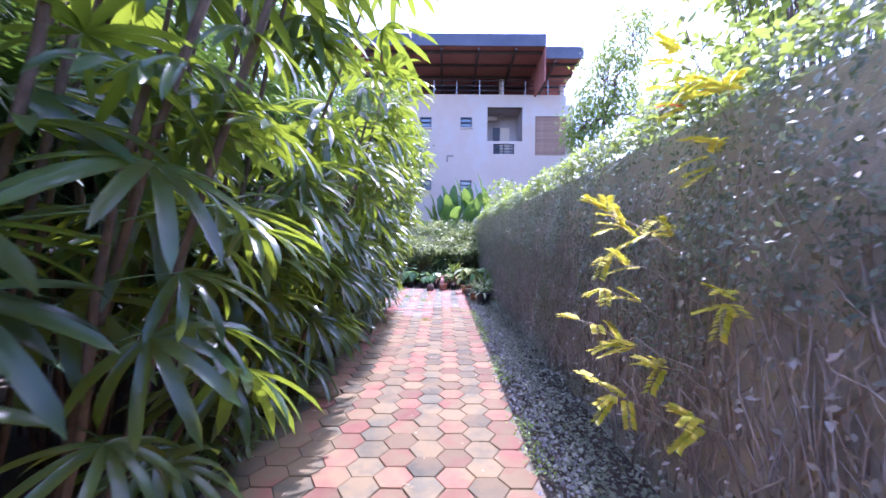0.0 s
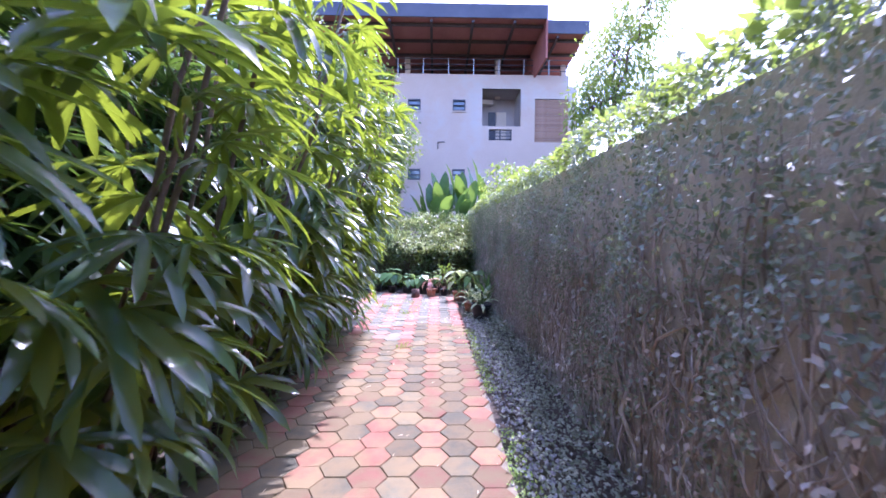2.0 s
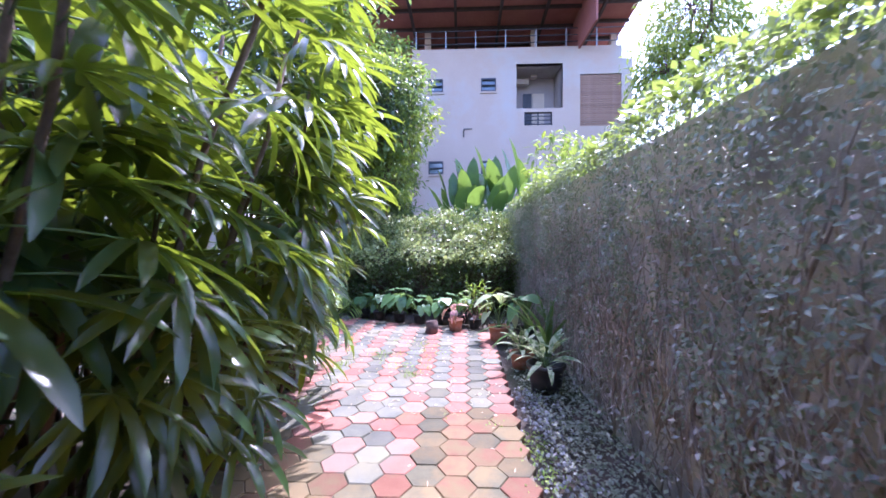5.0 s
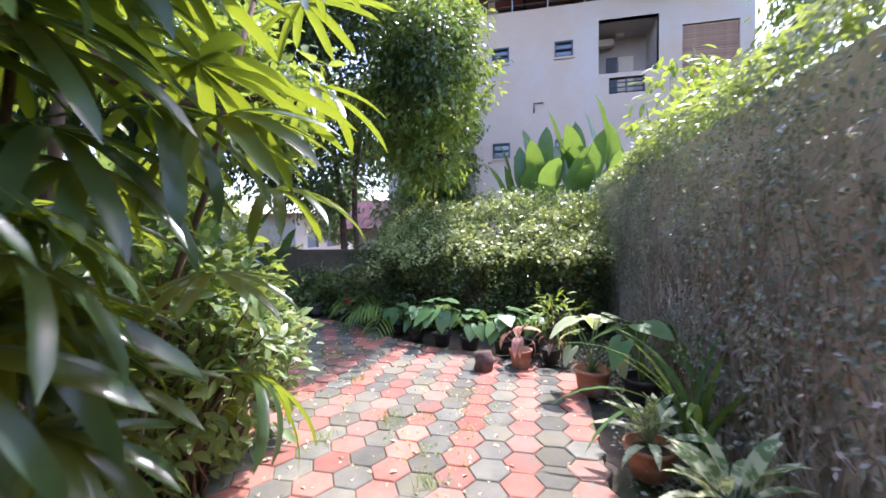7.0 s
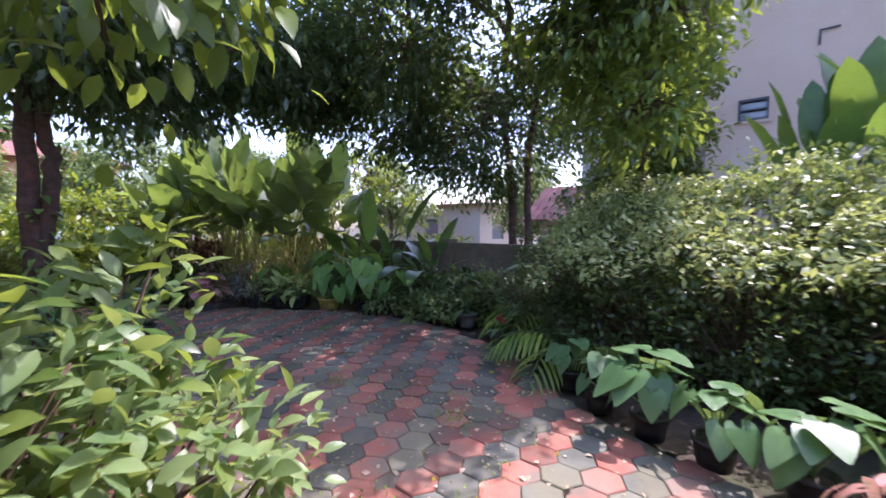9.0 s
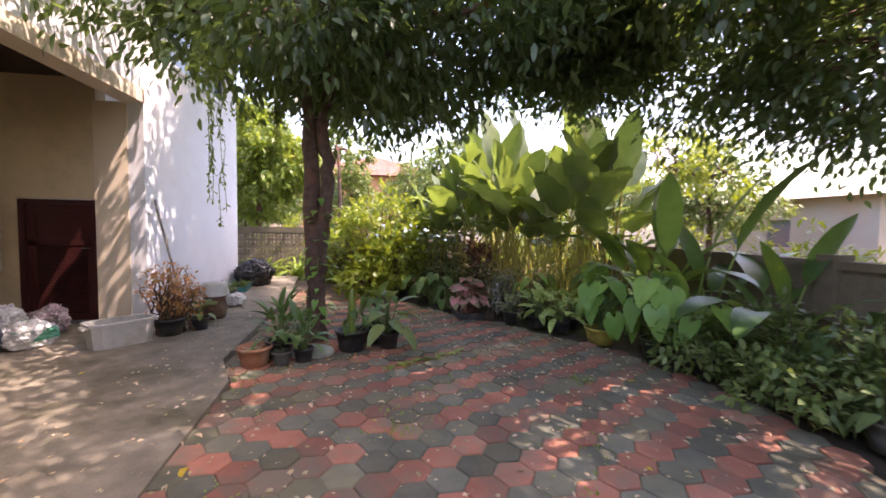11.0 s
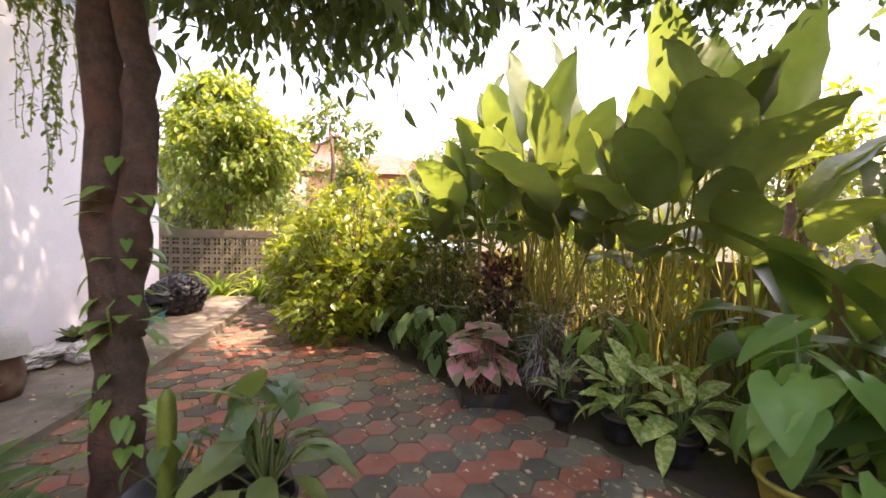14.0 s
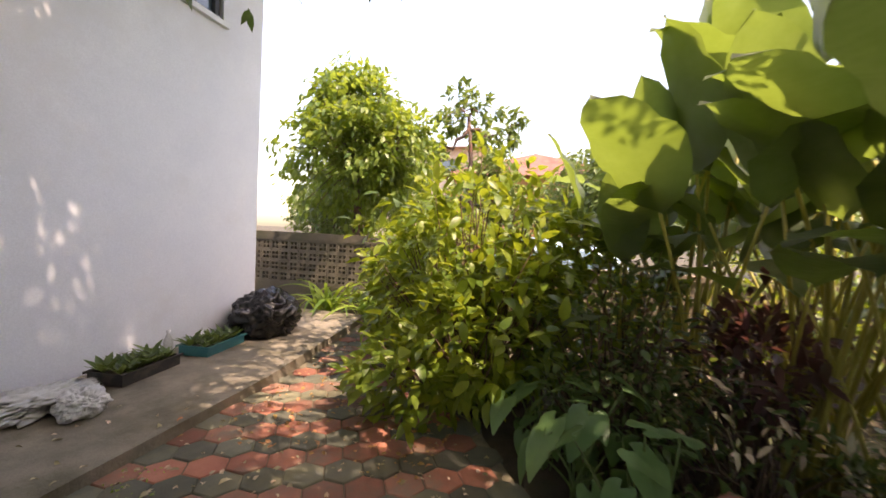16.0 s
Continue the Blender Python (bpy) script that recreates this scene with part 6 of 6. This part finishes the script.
        rounded("handle", (x - 0.03, -0.06, 0.22), (x + 0.03, 0.06, 0.252), M["clear_tub"], t, 0.008)


tub()


def water_heater():
    t = thing("water_heater", "cream cylindrical water tank fixed on the ochre wall", "water heater", (-7.42, 5.76, 0))
    part("body", Acc().lathe([(0.001, 0.76), (0.28, 0.76), (0.325, 0.79), (0.325, 1.74), (0.28, 1.79), (0.001, 1.80)], 36), M["cream_tank"], t)
    part("base_cap", Acc().lathe([(0.001, 0.70), (0.2, 0.70), (0.24, 0.757)], 24), M["metal"], t)
    part("top_cap", Acc().lathe([(0.29, 1.79), (0.22, 1.83), (0.001, 1.84)], 24), M["dark_wood"], t)
    part("bracket", Acc().box((-0.33, -0.05, 0.85), (-0.28, 0.05, 1.7)), M["metal"], t, smooth=False)
    for y in (-0.08, 0.08):
        part("pipe", Acc().tube([(0, y, 0.71), (0, y, 0.5), (-0.2, y * 1.4, 0.4), (-0.32, y * 1.5, 0.35)], 0.012, 8), M["metal"], t)
    part("badge", Acc().box((0.30, -0.13, 1.62), (0.327, -0.05, 1.65)), M["frame_dark"], t, smooth=False)


water_heater()


def broom():
    t = thing("broom", "long grey broom handle leaning on the white wall", "broom", at_patio(-7.72, 8.1))
    a, b = np.array([0, 0, 0.02]), np.array([-0.16, -0.43, 1.66])
    part("handle", Acc().tube(wander(a, b, 8, 0.006), 0.016, 8), M["grey_pot"], t)
    part("head", bevelled("head", (-0.14, -0.03, 0.0), (0.14, 0.03, 0.06), 0.01), M["grey_pot"], t).data.materials.append(M["grey_pot"])


broom()
shrub("russet_plant", "russet dry-leaved bush in black pots by the pillar", at_patio(-7.0, 8.25), [(0, 0, 0.58, 0.32, 0.28, 0.26), (-0.15, 0.05, 0.4, 0.25, 0.25, 0.2)], 0.06, M["russet"], 120, 10, OVATE, 0.04, 0.1, "potted shrub")
for k, (x, y, r, h, lb) in enumerate(((-6.98, 8.25, 0.16, 0.2, "black pot under the russet bush"), (-6.95, 7.92, 0.14, 0.19, "empty black plastic pot"))):
    q = thing("plant_pot", lb + " on the patio", "plant pot", at_patio(x, y))
    part("pot", pot_mesh(r, h, BLACK), BLACK, q)
potted("potted_plant", "small bright leafy plant in a black pot on the patio", at_patio(-7.2, 8.5), DEEP, M["dumb_cane"], 14, (0.11, 0.15, BLACK), (0.5, 0.8), lean=20)


def basin_pot():
    t = thing("clay_jar", "large brown clay jar", "jar", at_patio(-7.8, 8.45))
    part("body", Acc().lathe([(0.001, 0), (0.13, 0), (0.155, 0.08), (0.16, 0.2), (0.135, 0.29), (0.15, 0.31), (0.15, 0.33), (0.125, 0.325), (0.001, 0.27)], 24), M["clay_dark"], t)
    b = thing("basin", "upturned milky plastic basin on a jar", "basin", at_patio(-7.8, 8.45, 0.328))
    part("body", Acc().lathe([(0.195, 0.0), (0.19, 0.02), (0.165, 0.15), (0.14, 0.175), (0.001, 0.18)], 24), M["clear_tub"], b)


basin_pot()


def seed_tray(at, mat, label, turn):
    t = thing("seedling_tray", label, "seedling tray", at, "seedling trays", turn)
    a = Acc()
    for lo, hi in (((-0.3, -0.16, 0.0), (0.3, 0.16, 0.01)), ((-0.3, -0.16, 0.01), (0.3, -0.148, 0.1)), ((-0.3, 0.148, 0.01), (0.3, 0.16, 0.1)), ((-0.3, -0.148, 0.01), (-0.288, 0.148, 0.1)), ((0.288, -0.148, 0.01), (0.3, 0.148, 0.1)),
                   ((-0.32, -0.18, 0.085), (0.32, -0.162, 0.105)), ((-0.32, 0.162, 0.085), (0.32, 0.18, 0.105))):
        a.box(lo, hi)
    part("tray", a, mat, t, smooth=False)
    part("soil", Acc().box((-0.288, -0.148, 0.03), (0.288, 0.148, 0.075)), M["soil"], t, smooth=False)
    ros = Acc()
    for k in range(16):
        az = np.linspace(0, 6.28, 11)[:10] + k
        ros.scatter(blade(0.3, 3, 0.3, 0.3), np.zeros((10, 3)), np.stack([np.cos(az), np.sin(az), RNG.uniform(0.5, 1.6, 10)], 1), RNG.uniform(0.07, 0.12, 10), np.array([[0, 0, 1.0]]))
        if k == 0:
            me = ros.mesh("rosette", M["hedge"])
        part("rosette", me, M["hedge"], t, kind="stuff", at=pose(-0.24 + 0.068 * (k % 8), -0.08 + 0.16 * (k // 8), 0.075, 0, 0, k * 40) @ Matrix.Scale(RNG.uniform(1.2, 1.9), 4))


seed_tray(at_patio(-9.36, 8.03), BLACK, "black tray of spiky dark succulent seedlings", 8)
seed_tray(at_patio(-10.2, 8.02), M["teal"], "teal plastic crate of spiky dark succulents", 8)
bottle(at_patio(-9.82, 7.84), M["sack_white"], "clear plastic bottle by the seedling tray")

# ---- climbers and twigs ----
def climber():
    t = thing("trunk_climber", "pothos climbing the tree trunk", "climber", (-6.76, 10.0, 0))
    acc, n = Acc(), 90
    z = RNG.uniform(0.25, 1.75, n)
    a = RNG.uniform(0, 6.28, n)
    p = np.stack([0.02 + 0.14 * np.cos(a), 0.03 + 0.14 * np.sin(a), z], 1)
    acc.scatter(heart(0.75, 0.1, 0.3), p, np.stack([np.cos(a), np.sin(a), RNG.uniform(-1.2, 0.2, n)], 1), RNG.uniform(0.06, 0.12, n), np.array([[0, 0, 1.0]]))
    part("foliage", acc, M["taro"], t, kind="stuff")
    part("stem", Acc().tube(wander((0.1, 0.05, 0.0), (0.1, -0.02, 1.8), 14, 0.03), 0.006, 5), M["green_stem"], t)


climber()


def hanging_vine(at, top, low, n, label):
    t = thing("hanging_vine", label, "vine", (at[0], at[1], top))
    stems, acc = Acc(), Acc()
    for k in range(n):
        x, y = RNG.normal(0, 0.06), RNG.normal(0, 0.06)
        ln = (top - low) * RNG.uniform(0.5, 1.0)
        line = wander((x * 0.4, y * 0.4, 0.35), (x, y, -ln), 10, 0.02)
        stems.tube(line, 0.0025, 4)
        m = int(ln * 38)
        f = RNG.uniform(0, 1, m) ** 1.15
        p = np.stack([np.interp(f, np.linspace(0, 1, 10), line[:, i]) for i in range(3)], 1)
        acc.scatter(OVATE, p, RNG.normal(0, 1, (m, 3)) * (1, 1, 0.3) - (0, 0, 0.7), RNG.uniform(0.03, 0.055, m), np.array([[0, 0, 1.0]]))
    b = 260
    acc.scatter(OVATE, RNG.normal(0, 0.07, (b, 3)) + (0, 0, 0.0), RNG.normal(0, 1, (b, 3)), RNG.uniform(0.035, 0.06, b), np.array([[0, 0, 1.0]]))
    part("stem", stems, M["green_stem"], t, kind="stuff")
    part("foliage", acc, M["tree_light"], t, kind="stuff")


hanging_vine((-5.4, 9.38), 2.75, 1.35, 7, "hanging vine with small leaves under the tree crown")
hanging_vine((-7.5, 8.95), 2.9, 1.9, 5, "thin hanging vine strands")
hanging_vine((-7.05, 9.5), 2.8, 1.6, 11, "hanging vine strands beside the trunk")


def mimosa():
    t = thing("feathery_branch", "thin branches with yellow-green feathery leaves and red tips over the wall", "branch", (1.3, 1.9, 0))
    twigs, acc, red2 = Acc(), Acc(), Acc()
    ends = [(-0.50, 0.05, 1.42), (-0.42, -0.1, 1.02), (-0.36, 0.1, 0.95), (-0.40, 0.25, 1.62), (-0.30, 0.0, 1.60), (-0.45, 0.2, 1.25), (-0.2, -0.25, 1.9), (-0.25, -0.35, 2.15), (-0.3, -0.15, 2.3), (-0.15, 0.1, 2.25), (-0.56, -0.1, 1.62), (-0.52, 0.1, 0.78), (-0.30, -0.32, 0.82), (-0.26, -0.45, 1.32), (-0.62, 0.1, 1.1)]
    for e in ends:
        e = np.array(e)
        line = wander((0.0, e[1] * 0.3, max(e[2] - 0.25, 0.4)), e, 7, 0.02)
        twigs.tube(line, np.linspace(0.004, 0.002, 7), 4)
        for _ in range(5):
            k = RNG.integers(4, 7)
            d = unit(np.array([-0.6, RNG.normal(0, 0.8), RNG.normal(0.2, 0.4)]))
            m = 12
            q = line[k] + d * np.linspace(0.01, 0.14, m)[:, None] - np.stack([0 * np.arange(m), 0 * np.arange(m), 0.03 * np.linspace(0, 1, m) ** 2], 1)
            side = unit(np.cross(d, (0, 0, 1.0)))
            for s in (-1, 1):
                (red2 if e[2] > 2.2 and RNG.random() < 0.1 else acc).scatter(blade(0.62, 2, 0.3, 0.1), q, d * 0.8 + side * s + RNG.normal(0, 0.1, (m, 3)), 0.042, np.array([[0, 0, 1.0]]))
    part("twig", twigs, M["dry_stem"], t, kind="stuff")
    part("foliage", acc, M["mimosa"], t, kind="stuff")
    part("red_tip", red2, M["red_leaf"], t, "red young leaf tips", kind="stuff")


mimosa()
shrub("over_wall_shrub", "bright shrub rising behind the boundary wall", (2.3, 2.4, -0.04), [(0, 0, 2.9, 0.6, 1.0, 0.8), (0, 1.2, 2.6, 0.5, 0.8, 0.6), (0.3, 0.4, 3.6, 0.5, 0.8, 0.5)], 0.09, M["creeper_top"], 330, 14, OVATE, 0.06, 0.2)
shrub("over_wall_shrub", "bright broad-leaved shrub rising behind the boundary wall", (1.95, 12.6, -0.04), [(0, 0, 2.75, 0.6, 0.9, 0.6), (0.2, -1.0, 2.5, 0.5, 0.8, 0.5)], 0.17, M["tree_light"], 110, 12, LANCE, 0.07, 0.3)
tree("street_tree", "tall thin-leaved tree beyond the boundary wall", (7.0, 18.0, -0.04), [[(0, 0, 0, 0.14), (0, 0.1, 3.5, 0.12), (0.1, 0, 7, 0.08)]],
     [(-0.6, 0, 6.6, 1.0, 1.2, 1.0, 3), (0.3, 0.3, 8.6, 1.3, 1.4, 1.6, 4), (1.6, -0.6, 7.0, 1.4, 1.2, 1.2, 3), (0.8, -1.0, 10.0, 1.2, 1.2, 1.2, 2)], 0.22, 1, M["tree_light"], 430, 20, 0.7, 0.2, LANCE, young=M["gold_shrub"])

# ---- trees beyond the garden ----
tree("dome_tree", "dense dome-shaped tree with glossy sunlit leaves beyond the wall", (-15.6, 6.9, -0.04), [[(0, 0, 0, 0.12), (0, 0, 1.5, 0.1), (0, 0.1, 3.5, 0.07)]],
     [(0, 0, 3.2, 1.5, 1.6, 1.7, 5), (0, -0.3, 4.5, 0.9, 0.9, 0.95, 2), (0.2, 0.9, 3.4, 1.0, 0.9, 1.1, 2)], 0.2, 1, M["tree_light"], 380, 26, 0.9, 0.14, OVATE, young=M["gold_shrub"])
tree("umbrella_tree", "airy tree with radiating leaf whorls against the sky", (-17.5, 9.2, -0.04), [[(0, 0, 0, 0.09), (0, 0.1, 2.5, 0.07), (0, 0, 4.4, 0.05)]],
     [(0, -0.2, 4.9, 0.9, 1.0, 0.6, 3), (0.1, 0.8, 4.2, 0.8, 0.7, 0.5, 2), (0, -0.9, 3.6, 0.7, 0.7, 0.5, 1)], 0.24, 1, M["far_tree"], 60, 16, 0.5, 0.07, OVATE)
tree("pale_tree", "airy pale yellow-green tree beyond the wall", (-10.4, 17.6, -0.04), [[(0, 0, 0, 0.1), (0, 0.1, 1.6, 0.08), (0, 0, 2.6, 0.05)]],
     [(0.2, 0, 3.1, 1.3, 1.3, 0.8, 3), (-0.9, 0.3, 3.4, 0.9, 0.9, 0.7, 2), (1.2, 0.4, 2.7, 0.8, 0.8, 0.6, 1)], 0.2, 1, M["gold_shrub"], 80, 18, 0.4, 0.08, LANCE)
FAR = tree("far_tree", "leafy tree among far houses", (-22, 14, -0.04), [[(0, 0, 0, 0.14), (0, 0, 1.6, 0.11), (0.1, 0, 3, 0.07)]],
           [(0, 0, 3.4, 2.0, 2.0, 1.5, 5), (1.2, 0.4, 2.4, 1.3, 1.4, 1.1, 2), (-1.0, -0.8, 2.6, 1.4, 1.2, 1.2, 2), (0.2, 0.3, 4.8, 1.2, 1.2, 0.9, 2)], 0.24, 1, M["far_tree"], 200, 30, 0.5, 0.2, OVATE)
tagged(FAR, group="far trees")
for x, y, s, a in ((-24, 5, 0.85, 60), (-20, 19, 0.9, 120), (-15, 23, 0.85, 200), (-9.5, 27, 0.7, 20), (-27, 18, 1.1, 80), (-20, 9.5, 0.75, 300), (-24, 12.5, 0.9, 10), (-26, 0, 1.0, 150), (-22, 24, 1.0, 240), (-13, 33, 1.1, 330), (-17.5, 5.2, 0.6, 45), (-30, 26, 1.3, 70), (-3, 30, 0.9, 10), (-16.5, 15.8, 0.7, 70), (11, 20, 1.2, 90), (5.2, 7.5, 0.7, 200)):
    copy_thing(FAR, pose(x, y, -0.04, 0, 0, a) @ Matrix.Scale(s, 4))
shrub("verge_shrubs", "sunlit shrubs beyond the garden wall", (-9.0, 16.6, -0.04), [(-2.5, 0, 0.9, 1.4, 0.7, 0.8), (0, 0.2, 0.8, 1.4, 0.7, 0.8), (2.4, 0.4, 0.7, 1.3, 0.7, 0.7)], 0.16, M["gold_shrub"], 260, 12, LANCE, 0.08, 0.1)
shrub("verge_shrubs", "pale sunlit shrubs beyond the west wall", (-14.6, 9.2, -0.04), [(0, -1.2, 0.8, 0.6, 1.0, 0.8), (0, 0.3, 0.7, 0.6, 0.8, 0.6)], 0.16, M["gold_shrub"], 150, 12, LANCE, 0.08, 0.1)


# ---- litter ----
def litter(name, label, n, mat, size, region, tmpl, lift=0.006):
    t = thing(name, label, "fallen leaves", (0, 0, 0))
    acc, p = Acc(), []
    while len(p) < n:
        x, y = RNG.uniform(*region[0]), RNG.uniform(*region[1])
        if inside(x, y, PAVED):
            p.append((x, y, 0.012 + lift))
        elif inside(x, y, PATIO) and y > 7.7 and RNG.random() < 0.6:
            p.append((x, y, patio_z(x) + lift))
    p = np.array(p)
    acc.scatter(tmpl, p, RNG.normal(0, 1, p.shape) * (1, 1, 0.12), RNG.uniform(0.5, 1.1, n) * size, np.array([0, 0, 1.0]) + RNG.normal(0, 0.25, p.shape))
    part("leaves", acc, mat, t, kind="stuff")


litter("fallen_leaves", "dry tan fallen leaves scattered on the pavers", 1700, M["dry_leaf"], 0.075, ((-9.5, 0.5), (8.5, 13.6)), blade(0.4, 3, 1.2, 0.5, 0.45, 0.8))
litter("fallen_leaves", "few yellow fallen leaves on the pavers", 26, M["yellow_leaf"], 0.11, ((-9, 0.3), (8, 13.5)), blade(0.45, 3, 0.9, 0.4, 0.45, 0.8))
litter("fallen_leaves", "dry straw and leaf bits on the garden path", 90, M["dry_leaf"], 0.07, ((-1.4, 0.6), (1.5, 9)), blade(0.14, 3, 0.6, 0.4))
litter("fallen_leaves", "dense red-brown leaf litter near the patio step", 420, M["russet"], 0.06, ((-11.8, -8.8), (9.1, 10.9)), blade(0.45, 3, 1.0, 0.5, 0.45, 0.8))
litter("fallen_leaves", "brown dead leaves heaped round the pots and tree foot", 170, M["russet"], 0.085, ((-7.2, -5.7), (9.3, 11.0)), blade(0.42, 3, 1.1, 0.5, 0.45, 0.8))
litter("fallen_leaves", "dead leaves and twigs along the border edge", 260, M["dry_leaf"], 0.09, ((-8.8, -5.2), (11.4, 13.7)), blade(0.36, 3, 1.1, 0.5, 0.45, 0.8))
for c, n in (((-0.9, 10.3), 7), ((-1.5, 11.0), 6), ((-2.7, 10.6), 5), ((-3.4, 11.6), 5), ((-0.4, 9.6), 4), ((-1.3, 9.9), 4), ((-2.2, 11.7), 4), ((-4.4, 10.9), 4), ((-5.1, 12.6), 4), ((-0.3, 7.3), 3)):
    t = thing("grass_tuft", "small grass tuft growing between pavers", "grass tuft", (c[0], c[1], 0))
    acc, m = Acc(), 60
    acc.scatter(blade(0.05, 3, 0.8, 0.2), RNG.normal(0, 0.06, (m, 3)) * (1, 1, 0), RNG.normal(0, 0.6, (m, 3)) * (1, 1, 0) + (0, 0, 1.0), RNG.uniform(0.05, 0.11, m), RNG.normal(0, 1, (m, 3)))
    part("grass", acc, M["grass"], t, kind="stuff")
vine = thing("fallen_vine", "cut green vine lying across the pavers", "vine", (-5.6, 11.3, 0.02))
acc = Acc()
ln = wander((0.0, -0.5, 0), (-0.5, 0.4, 0), 12, 0.03)
ln[:, 2] = 0.012
acc.tube(ln, 0.006, 5, 1)
acc.scatter(heart(0.75, 0.1, 0.2), np.repeat(ln, 2, 0) + (0, 0, 0.012), RNG.normal(0, 1, (24, 3)) * (1, 1, 0.1), RNG.uniform(0.05, 0.09, 24), np.array([[0, 0, 1.0]]))
part("foliage", acc, (M["grass"], M["green_stem"]), vine)


def joint_moss():
    t = tagged(thing("joint_moss", "yellow-green moss and seedlings growing in paver joints", "moss", (0, 0, 0)), kind="stuff")
    acc, p = Acc(), []
    while len(p) < 3600:
        x, y = RNG.uniform(-8.5, 0.5), RNG.uniform(8.4, 12.9)
        if noise.noise((x * 0.9, y * 0.9, 2.0)) + 0.5 * noise.noise((x * 4, y * 4, 6.0)) > 0.22 and inside(x, y, PAVED):
            p.append((x, y, RNG.uniform(0.004, 0.014)))
    p = np.array(p)
    acc.scatter(SMALL, p, RNG.normal(0, 1, p.shape) * (1, 1, 0.3) + (0, 0, 0.5), RNG.uniform(0.012, 0.032, len(p)), np.array([0, 0, 1.0]) + RNG.normal(0, 0.3, p.shape))
    part("foliage", acc, M["grass"], t, kind="stuff")


joint_moss()

# ---- hexagonal pavers ----
def hexagon(turned, gap, bev, side=0.130):
    """One paver: a six-sided block with a worn, bevelled rim."""
    v, f = [], []
    for r, z in ((side - gap, -0.05), (side - gap, 0.006), (side - gap - bev, 0.012)):
        v += [(r * math.cos(math.pi / 3 * k + turned), r * math.sin(math.pi / 3 * k + turned), z) for k in range(6)]
    for i in range(2):
        f += [(i * 6 + k, i * 6 + (k + 1) % 6, i * 6 + 6 + (k + 1) % 6, i * 6 + 6 + k) for k in range(6)]
    f.append(tuple(12 + k for k in range(6)))
    return np.array(v), f


def lay_pavers():
    side = 0.130
    step, row = side * 1.5, side * math.sqrt(3)
    spots = []
    for i in range(-70, 20):          # path: points towards x, columns along y
        for j in range(-12, 60):
            x, y = 0.48 + i * step, j * row + (row / 2 if i % 2 else 0)
            if x > -2.05 and inside(x, y, PAVED):
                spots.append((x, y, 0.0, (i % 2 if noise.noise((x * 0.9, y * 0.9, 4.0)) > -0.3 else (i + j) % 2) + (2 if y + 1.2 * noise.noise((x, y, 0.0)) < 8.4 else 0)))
    for i in range(-60, 10):          # court: turned a quarter, diagonal stripes
        for j in range(25, 75):
            x, y = -2.05 - row / 2 + i * row + (row / 2 if j % 2 else 0), j * step + 0.02
            if x <= -2.05 and inside(x, y, PAVED):
                diag = i + (j + 1) // 2
                spots.append((x, y, math.pi / 6, diag % 2 if noise.noise((x * 0.8, y * 0.8, 8.0)) > -0.4 else (diag + j) % 2))
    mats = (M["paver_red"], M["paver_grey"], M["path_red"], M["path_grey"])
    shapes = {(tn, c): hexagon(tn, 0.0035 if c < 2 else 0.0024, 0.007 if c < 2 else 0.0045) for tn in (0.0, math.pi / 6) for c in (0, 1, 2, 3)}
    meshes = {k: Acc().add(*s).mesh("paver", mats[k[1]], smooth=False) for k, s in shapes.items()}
    near = [q for q in spots if (q[0] > -1.0 and 2.6 < q[1] < 5.2) or (-1.6 < q[0] and 9.2 < q[1] < 11.4) or (-6.2 < q[0] < -5.0 and 10.3 < q[1] < 12.2) or (-8.9 < q[0] < -7.8 and 9.9 < q[1] < 11.6)][:300]
    rest, chosen = (Acc(), Acc(), Acc(), Acc()), set(near)
    for q in spots:
        x, y, tn, c = q
        tilt = (RNG.normal(0, 0.7), RNG.normal(0, 0.7))
        dz = RNG.normal(0, 0.0022)
        if q in chosen:
            part("paver", meshes[(tn, c)], mats[c], PAVING, at=pose(x, y, dz, *tilt, RNG.normal(0, 0.8)))
        else:
            m = pose(x, y, dz, *tilt, RNG.normal(0, 0.8))
            v, f = shapes[(tn, c)]
            rest[c].add([tuple(m @ Vector(p)) for p in v], f)
    part("red_pavers", rest[0], mats[0], PAVING, smooth=False, kind="stuff")
    part("grey_pavers", rest[1], mats[1], PAVING, smooth=False, kind="stuff")
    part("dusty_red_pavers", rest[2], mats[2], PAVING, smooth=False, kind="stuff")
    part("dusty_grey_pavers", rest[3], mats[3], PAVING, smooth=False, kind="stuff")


lay_pavers()
